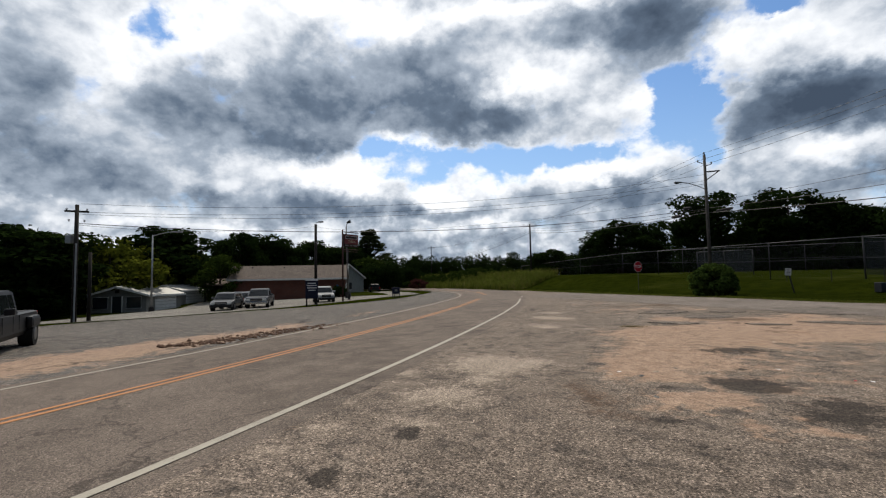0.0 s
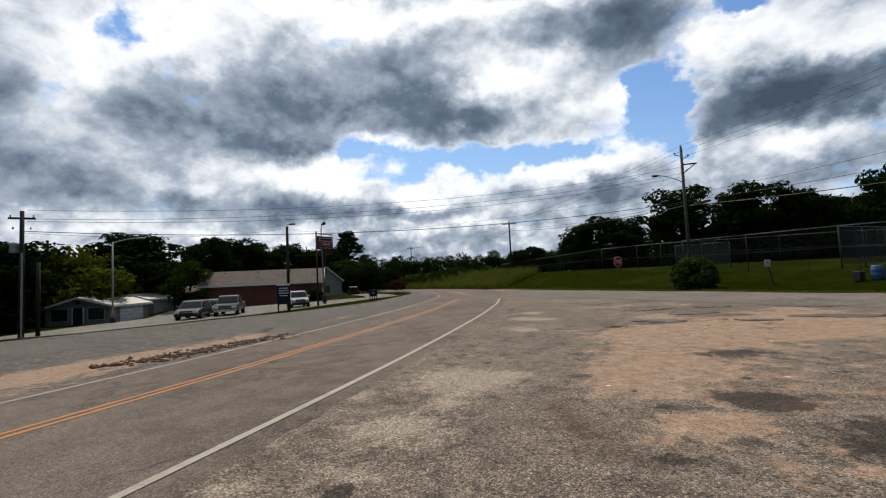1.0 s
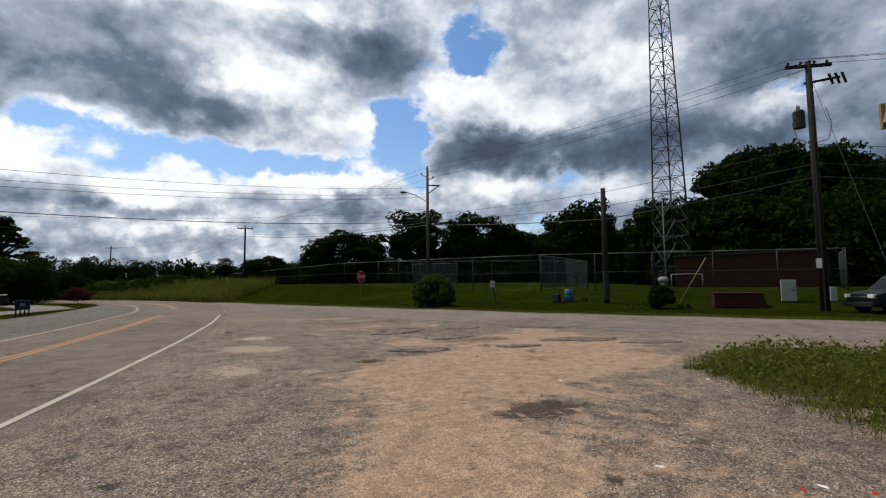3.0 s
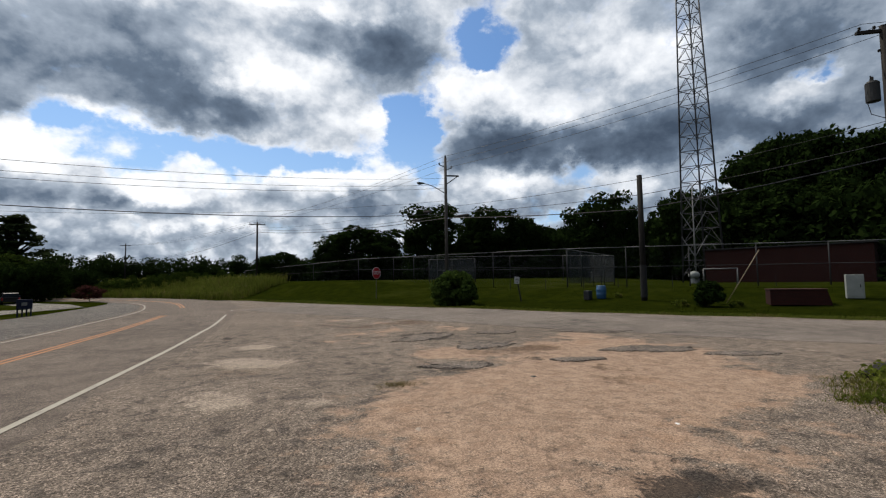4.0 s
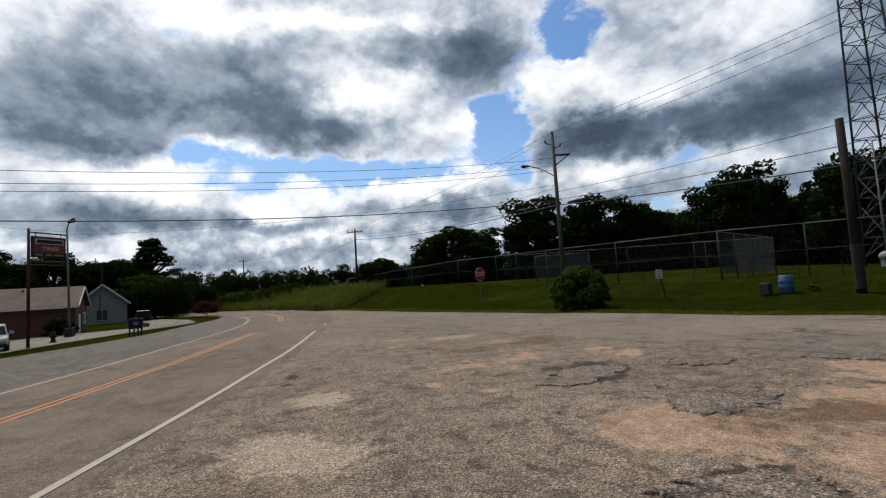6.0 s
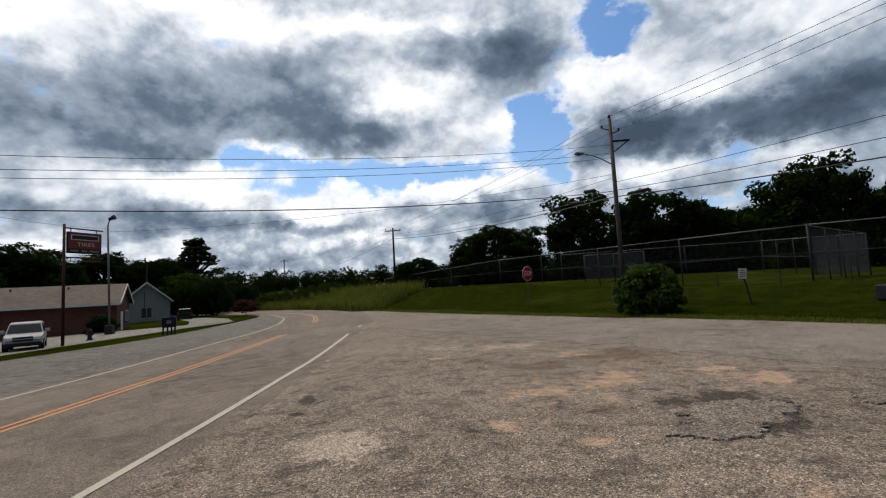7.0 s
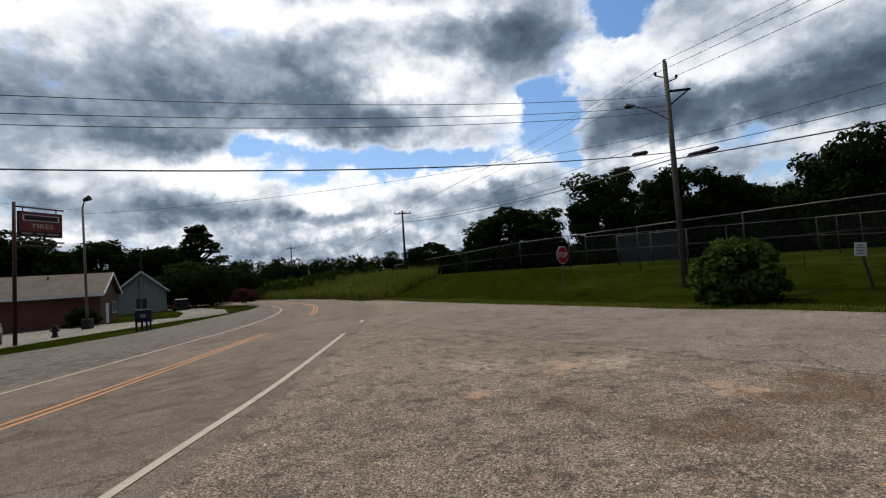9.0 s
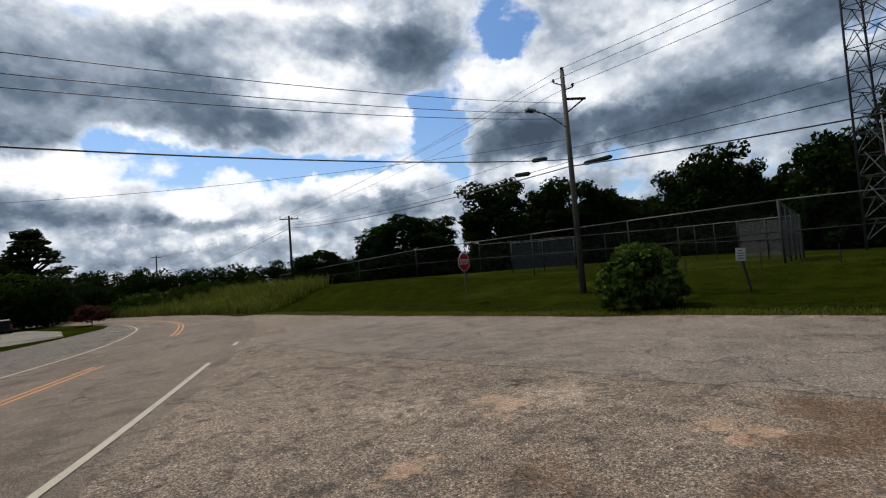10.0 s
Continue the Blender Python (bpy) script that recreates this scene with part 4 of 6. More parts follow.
TA = PA + Vector((0, 0, ha))
TD = Vector((29.35, 13.6, 13.3))
TB = Vector((8.6, 86, 11.75))
TL = Vector((-27.2, 24.9, 7.0))
for (da, dd, sg) in (((0, 0, 0.15), (-0.7, 0.5, 0.15), 0.35), ((-0.5, 0.15, -0.5), (0.2, -0.2, 0.1), 0.35), ((0.5, -0.15, -0.75), (0.75, -0.5, -0.1), 0.4)):
    wire(TA + Vector(da), TD + Vector(dd), sg)
    wire(TD + Vector(dd), Vector((60 + dd[0], -14, 14.5 + dd[2])), 0.8)
    wire(TA + Vector(da), TB + Vector((da[0] * 2, 0, 0.1)), 0.5, 0.011)
    wire(TB + Vector((da[0] * 2, 0, 0.1)), Vector((-18 + da[0] * 2, 150, gz(-18, 150) + 10.6)), 1.0, 0.012)
# crossing the road to the left
for dz, ez, sg in ((-1.75, 0.1, 1.25), (-2.3, -0.45, 1.2), (-2.6, -0.6, 1.3)):
    wire(TA + Vector((0, 0, dz)), TL + Vector((0.3, 0, ez)), sg, 0.012)
wire(TA + Vector((0, 0, -3.7)), Vector((-17.5, 54.9, 8.0)), 0.7, 0.011)
wire(TA + Vector((0, 0, -4.8)), TL + Vector((0, 0, -1.2)), 1.2, 0.024, "thick black overhead cable")
wire(Vector((-16.55, 40.2, 7.0)), TL + Vector((0, 0, -1.3)), 0.5, 0.012)
wire(Vector((-16.55, 40.2, 7.0)), Vector((-17.7, 54.9, 8.3)), 0.15, 0.01)
TC = Vector((25.75, 24.5, 8.0))
for dz, dc, de, r in ((-4.2, -0.05, -2.9, 0.014), (-4.75, -1.05, -3.9, 0.018), (-5.15, -1.95, -4.6, 0.032)):
    wire(TA + Vector((0.1, 0, dz)), TC + Vector((0, 0, dc)), 0.12, r, "thick black overhead cable")
    wire(TC + Vector((0, 0, dc)), Vector((29.35, 13.6, 13.3 + de - 1.6)), 0.1, r, "thick black overhead cable")
    wire(Vector((29.35, 13.6, 13.3 + de - 1.6)), Vector((60, -10, 10 + de)), 0.5, r, "thick black overhead cable")
for dz, ez, r in ((-5.15, -1.6, 0.03), (-4.9, -1.2, 0.016), (-3.9, -0.9, 0.012)):
    wire(TA + Vector((0, 0, dz)), TB + Vector((0, 0, ez)), 0.6, r, "thick black overhead cable")
    wire(TB + Vector((0, 0, ez)), Vector((-18, 150, 8.6 + ez)), 1.2, r, "thick black overhead cable")
wire(TD + Vector((0, 0, -0.6)), Vector((24.6, 9.0, gz(24.6, 9.0))), 0.05, 0.012, "thin slanting steel guy wire")


# ---------------------------------------------------------------- plants
def leaf_cloud(rng, centres, radii, per, size, flat=0.75, up=0.25):
    """Leaves as small folded quads scattered through the outer part of clumps."""
    n = len(centres) * per
    c = np.repeat(centres, per, 0)
    r = np.repeat(radii, per, 0)
    d = rng.normal(size=(n, 3))
    d /= np.linalg.norm(d, axis=1)[:, None]
    p = c + d * r * (0.55 + 0.5 * rng.random((n, 1)))
    nrm = d + rng.normal(size=(n, 3)) * flat
    nrm[:, 2] += up
    nrm /= np.linalg.norm(nrm, axis=1)[:, None]
    t = np.cross(nrm, rng.normal(size=(n, 3)))
    t /= np.linalg.norm(t, axis=1)[:, None] + 1e-9
    b = np.cross(nrm, t)
    s = size * (0.7 + 1.1 * rng.random((n, 1)))
    fold = nrm * s * 0.18
    v = np.stack([p - t * s, p - b * s * 0.55 + fold, p + t * s, p + b * s * 0.55 + fold], 1).reshape(-1, 3)
    f = np.arange(n * 4).reshape(-1, 4)
    return v, f


def np_mesh(name, v, f, mat, parent=None, label=""):
    me = bpy.data.meshes.new(name)
    me.vertices.add(len(v))
    me.vertices.foreach_set("co", np.ascontiguousarray(v, dtype=np.float32).ravel())
    k = f.shape[1]
    me.loops.add(f.size)
    me.loops.foreach_set("vertex_index", np.ascontiguousarray(f, dtype=np.int32).ravel())
    me.polygons.add(len(f))
    me.polygons.foreach_set("loop_start", np.arange(0, f.size, k, dtype=np.int32))
    me.update()
    me.validate()
    me.materials.append(mat)
    ob = new(name, me)
    ob.parent = parent
    if label:
        tagged(ob, label)
    return ob


def make_tree(seed, h, w, mat, label, clumps=34, per=150, leaf=0.26, base=0.22, shape="round", trunk=0.03, name="tree", puff=1.0):
    """A tree h tall and w wide: trunk, limbs, and a crown of leafy clumps with gaps."""
    rng = np.random.default_rng(seed)
    t = thing(name, Matrix(), label, name)
    bm = B()
    lean = rng.normal(size=2) * 0.02 * h
    rod(bm, (0, 0, -0.3), (lean[0] * 0.4, lean[1] * 0.4, h * 0.35), h * trunk, h * trunk * 0.7, 9)
    rod(bm, (lean[0] * 0.4, lean[1] * 0.4, h * 0.35), (lean[0], lean[1], h * 0.8), h * trunk * 0.7, h * 0.006, 8)
    cs, rs = [], []
    for i in range(clumps):
        z = base + (1 - base) * rng.random() ** 0.8
        u = (z - base) / (1 - base)
        if shape == "round":
            prof = math.sqrt(max(0.04, 1 - (2 * u - 0.9) ** 2 / 1.25))
        elif shape == "cone":
            prof = 0.12 + 0.95 * (1 - u)
        else:
            prof = 0.35 + 0.75 * math.sin(min(1, u * 1.3) * math.pi / 2) * (1 - 0.5 * u)
        a = rng.random() * 2 * math.pi
        rad = w / 2 * prof * (0.45 + 0.5 * rng.random())
        r = w * (0.13 + 0.08 * rng.random()) * (0.75 if shape == "cone" else 1) * puff
        cs.append((lean[0] + math.cos(a) * rad, lean[1] + math.sin(a) * rad, h * z - r * 0.5))
        rs.append((r, r, r * 0.72))
    for i in range(0, clumps, 3):
        c = cs[i]
        z0 = max(h * 0.18, c[2] * 0.62)
        rod(bm, (lean[0] * 0.4, lean[1] * 0.4, z0), c, h * 0.010, h * 0.003, 6)
    part("trunk", bm, M_BARK, t)
    v, f = leaf_cloud(rng, np.array(cs), np.array(rs), per, leaf)
    keep = v[:, 2].reshape(-1, 4).min(1) > 0.1
    np_mesh("crown", v, f[keep], mat, t)
    return t


def plant(proto, x, y, top, width, h0, w0, rz):
    z = gz(x, y)
    sh, sw = (top - z) / h0, width / w0
    m = Matrix.Translation((x, y, z)) @ Matrix.Rotation(rz, 4, "Z") @ Matrix.Diagonal((sw, sw, sh, 1))
    return m


def grove(proto, h0, w0, rows, seed):
    rng = random.Random(seed)
    first = True
    for x, y, top, width in rows:
        m = plant(proto, x, y, top, width * 1.12, h0, w0, rng.random() * 6.28)
        if first:
            proto.matrix_basis = m
            first = False
        else:
            copy = copy_thing(proto, m @ Matrix.Diagonal([1 / s for s in proto.matrix_basis.to_scale()] + [1]))


OAK = "dark green broad-leaved tree in full summer leaf"
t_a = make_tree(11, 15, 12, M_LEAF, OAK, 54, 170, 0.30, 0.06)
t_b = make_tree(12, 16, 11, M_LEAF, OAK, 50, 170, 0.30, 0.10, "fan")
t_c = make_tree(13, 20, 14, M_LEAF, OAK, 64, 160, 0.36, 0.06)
t_d = make_tree(14, 15, 12, M_LEAF_LIGHT, "mid-green tree with loose feathery crown", 40, 120, 0.28, 0.15)
t_e = make_tree(15, 6, 7, M_LEAF_YELLOW, "yellow-green leafy tree beside the road", 34, 120, 0.17, 0.08)
grove(t_a, 15, 12, [(-32.6, 110.5, 10.1, 10.1), (-38.8, 112.3, 9.7, 7.5), (28.4, 98.3, 13.3, 13.8), (22.7, 96.7, 9.4, 5.5), (48.7, 84.1, 15.0, 7.7), (57.2, 78.3, 14.2, 7.6), (63.2, 79.9, 12.9, 6.8), (69.4, 59.1, 11.9, 7.4), (69.3, 46.8, 14.1, 4.7),
                    (67.8, 52.8, 14.8, 7.7), (12.6, 88.3, 7.0, 7.5), (-48.6, 39.7, 8.3, 11.0), (-50.4, 65.0, 10.7, 13.4), (-42.2, 72.2, 10.2, 8.3), (-38.6, 83.2, 9.2, 8.1)], 1)
grove(t_b, 16, 11, [(38.4, 80.6, 16.1, 10.6), (35.6, 98.1, 13.2, 7.7), (34.8, 80.1, 11.3, 4.9), (51.8, 79.7, 16.1, 10.7), (62.2, 67.3, 15.2, 7.9), (63.9, 64.1, 17.2, 8.6), (64.6, 60.3, 14.0, 5.5),
                    (69.4, 50.4, 15.7, 6.6), (66.4, 78.4, 12.5, 5.6), (-44.5, 39.7, 7.3, 9.0), (-43.7, 80.8, 11.0, 9.2), (-43.7, 88.3, 11.0, 10.3), (-33.5, 104.0, 10.0, 9.5), (-46.8, 101.1, 9.4, 10.9)], 2)
grove(t_c, 20, 14, [(78.6, 46.5, 22.1, 10.9), (81.9, 44.3, 23.2, 9.9), (82.1, 41.5, 23.8, 9.6), (82.7, 37.4, 22.8, 10.6), (83.4, 32.2, 21.4, 10.5),
                    (83.8, 26.9, 19.0, 10.3), (71.5, 47.0, 12.6, 8.8), (74.0, 42.4, 14.7, 11.5), (76.3, 37.2, 14.4, 10.8), (78.2, 32.1, 13.4, 10.8), (-53, 34.1, 8.4, 11.6), (-40.0, 100.0, 11.0, 9.5), (-52, 112, 10, 12)], 3)
grove(t_d, 15, 12, [(-36.0, 111.9, 10.2, 11.5), (-38.3, 60.1, 5.6, 5.9), (-43.0, 119.8, 10.5, 8.4), (-26.8, 98.4, 6.6, 9.5)], 4)
grove(t_e, 6, 7, [(-47.8, 51.0, 7.4, 10.5), (-49.5, 58.5, 6.9, 9.0), (-53, 49, 7.8, 10.0), (-46, 64, 6.3, 7.5)], 5)
t_f = make_tree(21, 16.5, 9.5, M_PINE, "tall thin-crowned tree with bare upper twigs", 120, 30, 0.22, 0.25, "cone", 0.02, "tree", 0.48)
grove(t_f, 16.5, 9.5, [(-31.4, 115.2, 14.9, 15.0)], 6)
t_g = make_tree(22, 5.4, 9.5, M_LEAF, "low spreading dark tree beside the pale house", 34, 130, 0.20, 0.25, "fan")
grove(t_g, 5.4, 9.5, [(-21.0, 87.1, 5.1, 7.6), (-19.2, 91.9, 3.6, 4.3), (-25.6, 97, 5.6, 7.4), (-17.2, 99, 4.3, 6.0)], 7)
t_h = make_tree(23, 2.4, 3.0, M_LEAF_RED, "small crape myrtle with dark red blossom on the grass island", 22, 110, 0.10, 0.30, "round", 0.02, "shrub")
grove(t_h, 2.4, 3.0, [(-11.9, 77.3, 1.7, 2.9)], 8)


def wood_edge(name, seed, line, h, depth, per, leaf, mat, label, base=0.0):
    """A distant belt of trees: uneven clumps of leaves along a line."""
    rng = np.random.default_rng(seed)
    pts = resample(line, 160)
    cs, rs = [], []
    for q in pts:
        hh = h * (0.72 + 0.45 * noise.noise((q.x * 0.045, q.y * 0.045, seed)) + 0.25 * rng.random())
        for k in range(5):
            u = (k + rng.random()) / 5
            r = h * (0.16 + 0.10 * rng.random())
            x, y = q.x + rng.normal() * depth, q.y + rng.normal() * depth
            cs.append((x, y, max(gz(x, y), base) + hh * u * 0.9))
            rs.append((r * 1.15, r * 1.15, r))
    v, f = leaf_cloud(rng, np.array(cs), np.array(rs), per, leaf)
    ob = np_mesh(name, v, f, mat)
    return tagged(ob, label, "trees", kind="stuff")


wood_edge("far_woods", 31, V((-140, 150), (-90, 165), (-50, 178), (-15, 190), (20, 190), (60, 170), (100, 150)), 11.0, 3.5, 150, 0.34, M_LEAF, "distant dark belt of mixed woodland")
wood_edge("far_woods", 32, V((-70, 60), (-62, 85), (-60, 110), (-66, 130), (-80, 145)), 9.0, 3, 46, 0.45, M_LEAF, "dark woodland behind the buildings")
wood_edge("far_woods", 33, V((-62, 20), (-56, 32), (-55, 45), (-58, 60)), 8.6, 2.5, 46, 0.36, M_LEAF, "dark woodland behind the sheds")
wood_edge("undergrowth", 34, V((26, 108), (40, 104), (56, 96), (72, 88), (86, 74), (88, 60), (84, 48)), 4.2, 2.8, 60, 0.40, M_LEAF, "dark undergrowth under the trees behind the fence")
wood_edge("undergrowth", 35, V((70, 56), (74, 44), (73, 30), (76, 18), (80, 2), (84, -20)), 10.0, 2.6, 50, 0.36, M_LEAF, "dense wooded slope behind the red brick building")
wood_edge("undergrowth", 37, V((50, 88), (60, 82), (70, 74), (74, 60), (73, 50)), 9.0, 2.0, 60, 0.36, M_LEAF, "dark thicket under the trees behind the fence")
wood_edge("bank_scrub", 36, V((-60, 126), (-34, 112), (-20, 102), (-8, 94), (2, 90)), 2.0, 2.2, 90, 0.12, M_LEAF_LIGHT, "scrub along the far side of the bend")


def blades(rng, xy, h, width, lean=0.35):
    """Grass blades, each a tapered strip of two quads' height, standing on the ground."""
    n = len(xy)
    z = np.array([gz(float(x), float(y)) for x, y in xy])
    a = rng.random(n) * 2 * math.pi
    hh = h * (0.5 + 0.8 * rng.random(n))
    ww = width * (0.6 + 0.8 * rng.random(n))
    lx, ly = rng.normal(size=n) * lean * hh, rng.normal(size=n) * lean * hh
    tx, ty = np.cos(a) * ww, np.sin(a) * ww
    p = lambda sx, fx, zz: np.stack([xy[:, 0] + sx * tx + fx * lx, xy[:, 1] + sx * ty + fx * ly, z + zz], 1)
    v = np.stack([p(-1, 0, 0 * hh), p(1, 0, 0 * hh), p(0.6, 0.35, hh * 0.6), p(-0.6, 0.35, hh * 0.6), p(0.08, 1.0, hh), p(-0.08, 1.0, hh)], 1).reshape(-1, 3)
    b = np.arange(n)[:, None] * 6
    f = np.concatenate([b + np.array([0, 1, 2, 3]), b + np.array([3, 2, 4, 5])], 0)
    return v, f


def strip_points(rng, line, n, s0, s1, y0, y1):
    l = part_of(line, y0, y1)
    pts = resample(l, 400)
    out = []
    for _ in range(n):
        i = rng.integers(0, 399)
        a, b = pts[i], pts[i + 1]
        q = a.lerp(b, rng.random())
        t = (b - a).normalized()
        d = s0 + (s1 - s0) * rng.random()
        out.append((q.x + t.y * d, q.y - t.x * d))
    return np.array(out)


rng = np.random.default_rng(5)
v, f = blades(rng, strip_points(rng, EL, 15000, 1.0, 9.0, 61, 112), 1.15, 0.05, 0.3)
tagged(np_mesh("bank_weeds", v, f, M_TALLGRASS), "tall bright green weeds on the road bank", "weeds", kind="stuff")
cs = strip_points(rng, EL, 160, 1.5, 9.0, 63, 115)
v, f = leaf_cloud(rng, np.array([(x, y, gz(x, y) + 0.4) for x, y in cs]), np.full((len(cs), 3), 0.65) * (0.5 + rng.random((len(cs), 1))), 60, 0.16)
tagged(np_mesh("bank_brush", v, f, M_WEED), "low leafy brush among the weeds", "weeds", kind="stuff")
v, f = blades(rng, strip_points(rng, EL, 16000, 0.15, 1.5, 5, 60), 0.11, 0.016, 0.5)
tagged(np_mesh("verge_grass", v, f, M_TALLGRASS), "ragged grass along the edge of the side road", "grass", kind="stuff")
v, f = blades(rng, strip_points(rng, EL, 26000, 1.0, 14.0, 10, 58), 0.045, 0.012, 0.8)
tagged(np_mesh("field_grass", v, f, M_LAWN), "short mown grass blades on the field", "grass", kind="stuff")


def inside(poly, x, y):
    hit = False
    for (x0, y0), (x1, y1) in zip(poly, poly[1:] + poly[:1]):
        if (y0 > y) != (y1 > y) and x < (x1 - x0) * (y - y0) / (y1 - y0) + x0:
            hit = not hit
    return hit


PATCH = [(9.0, 7.9), (8.3, 6.6), (7.5, 5.2), (6.7, 3.9), (6.2, 3.1), (5.9, 2.5), (7.0, 1.0), (14, 0.4), (14.2, 4.0), (13.4, 6.6), (12.4, 8.4), (10.6, 8.5)]


def patch_points(rng, n, margin):
    out = []
    while len(out) < n:
        x, y = 5 + 10 * rng.random(), 9 * rng.random()
        k = 0.5 * noise.noise((x * 1.2, y * 1.2, 4))
        if inside(PATCH, x + k, y + k):
            out.append((x, y))
    return np.array(out)


def edge_gap(x, y):
    best = 9.0
    for (x0, y0), (x1, y1) in zip(PATCH, PATCH[1:] + PATCH[:1]):
        t = min(1, max(0, ((x - x0) * (x1 - x0) + (y - y0) * (y1 - y0)) / ((x1 - x0) ** 2 + (y1 - y0) ** 2)))
        best = min(best, math.hypot(x - x0 - t * (x1 - x0), y - y0 - t * (y1 - y0)))
    return best


for nm, n, mt, h, wd, lab in (("weed_grass", 11000, M_TALLGRASS, 0.30, 0.007, "long green grass in the weed patch"), ("dry_grass", 11000, M_STRAW, 0.24, 0.006, "straw-coloured dry grass round the weed patch")):
    q_ = patch_points(rng, n, 0)
    gap_ = np.array([edge_gap(x, y) for x, y in q_])
    if mt is M_STRAW:
        q_ = q_[gap_ < 0.9]
        gap_ = gap_[gap_ < 0.9]
    v, f = blades(rng, q_, h * (0.3 + 0.8 * np.minimum(1, gap_ / 1.1)), wd, 0.5)
    tagged(np_mesh(nm, v, f, mt), lab, "weeds", kind="stuff")
pc_ = patch_points(rng, 1300, 0)
gap_ = np.array([edge_gap(x, y) for x, y in pc_])
pc_, gap_ = pc_[gap_ > 0.3], gap_[gap_ > 0.3]
hgt = np.array([(0.07 + 0.30 * sstep((x - 7.6) / 4)) * min(1.0, g / 0.9) * (0.5 + 0.8 * rng.random()) for (x, y), g in zip(pc_, gap_)])
v, f = leaf_cloud(rng, np.array([(x, y, gz(x, y) + h * 0.5) for (x, y), h in zip(pc_, hgt)]), np.stack([0.13 + hgt * 0.35, 0.13 + hgt * 0.35, hgt * 0.8], 1), 34, 0.034)
keep = v[:, 2].reshape(-1, 4).min(1) > 0.0
tagged(np_mesh("weed_leaves", v, f[keep], M_WEED), "broad-leaved weeds in the patch beside the lot", "weeds", kind="stuff")
rg_ = np.random.default_rng(77)
tuft_xy = rg_.normal(size=(420, 2)) * np.array([0.16, 0.10]) + np.array([4.31, 11.6])
v, f = blades(rg_, tuft_xy, 0.055, 0.006, 1.2)
tagged(np_mesh("weed_tuft", v + np.array([0, 0, 0.03]), f, M_STRAW), "yellow-green grass tuft growing through the lot", "weeds", kind="stuff")


def bush(name, x, y, w, d, h, seed, mat, label, leaf=0.10, clumps=60, per=120, lump=0.16):
    rg = np.random.default_rng(seed)
    b = thing(name, at_ground(x, y), label, "bush")
    cs, rs = [], []
    for i in range(clumps):
        a, u = rg.random() * 6.283, rg.random() ** 0.7
        prof = math.sqrt(max(0.06, 1 - (u * 0.96) ** 2)) * (0.95 + 0.15 * rg.normal() * 0.5)
        rr = (0.35 + 0.6 * rg.random() ** 0.6)
        cs.append((math.cos(a) * w / 2 * prof * rr, math.sin(a) * d / 2 * prof * rr, h * u * 0.86 + 0.05))
        r = lump * h * (0.6 + 0.9 * rg.random())
        rs.append((r * 1.2, r * 1.2, r))
    v, f = leaf_cloud(rg, np.array(cs), np.array(rs), per, leaf)
    keep = v[:, 2].reshape(-1, 4).min(1) > 0.02
    np_mesh("leaves", v, f[keep], mat, b)
    bm = B()
    for i in range(7 if h > 0.5 else 0):
        c = cs[(i * 5) % clumps]
        rod(bm, (0.1 * rg.normal(), 0.1 * rg.normal(), -0.1), c, 0.025, 0.008, 5)
    if h > 0.5:
        part("stems", bm, M_BARK, b)
    return b


bush("vine_bush", 16.3, 31.9, 3.9, 2.8, 2.3, 41, M_VINE, "large rounded bush overgrown with vines beside the side road", 0.10, 130, 95, 0.105)
bush("shrub", 25.5, 20.2, 1.6, 1.3, 1.35, 42, M_LEAF, "dark ragged shrub on the grass", 0.08, 40, 110)
bush("hedge", -21.0, 61.0, 3.0, 1.6, 1.5, 43, M_LEAF, "clipped dark green hedge at the corner of the brick building", 0.08, 50, 110)
for i, (x, y, s) in enumerate(((24.6, 21.2, 0.9), (26.3, 19.2, 0.8), (25.7, 26.5, 0.6), (7.0, 80.5, 2.2))):
    bush("brush_pile", x, y, s * 1.3, s, s * 0.4, 50 + i, M_WEED, "low pile of cut brush on the grass", 0.05, 14, 60)


# ---------------------------------------------------------------- fence, tower, field things
def chain_link(name):
    m, nt, b = material(name, 0.5, 0.6)
    pos = object_pos(nt)
    b.inputs["Base Color"].default_value = (0.06, 0.062, 0.065, 1)
    sep = nt.nodes.new("ShaderNodeSeparateXYZ")
    nt.links.new(pos, sep.inputs[0])
    lines = None
    for sgn in (1, -1):
        d = math_node(nt, "ADD", sep.outputs[0], math_node(nt, "MULTIPLY", sep.outputs[2], sgn))
        fr = math_node(nt, "FRACT", math_node(nt, "MULTIPLY", d, 12.0))
        l = math_node(nt, "LESS_THAN", fr, 0.022)
        lines = l if lines is None else math_node(nt, "MAXIMUM", lines, l)
    tr = nt.nodes.new("ShaderNodeBsdfTransparent")
    mx = nt.nodes.new("ShaderNodeMixShader")
    nt.links.new(lines, mx.inputs[0])
    nt.links.new(tr.outputs[0], mx.inputs[1])
    nt.links.new(b.outputs[0], mx.inputs[2])
    nt.links.new(mx.outputs[0], nt.nodes["Material Output"].inputs[0])
    return m


def screen_cloth(name):
    m, nt, b = material(name, 0.8)
    pos = object_pos(nt)
    nt.links.new(mix_col(nt, noise_tex(nt, pos, 1.5, 4), (0.03, 0.034, 0.035), (0.075, 0.08, 0.08)), b.inputs["Base Color"])
    tr = nt.nodes.new("ShaderNodeBsdfTransparent")
    mx = nt.nodes.new("ShaderNodeMixShader")
    mx.inputs[0].default_value = 0.55
    nt.links.new(tr.outputs[0], mx.inputs[1])
    nt.links.new(b.outputs[0], mx.inputs[2])
    nt.links.new(mx.outputs[0], nt.nodes["Material Output"].inputs[0])
    return m


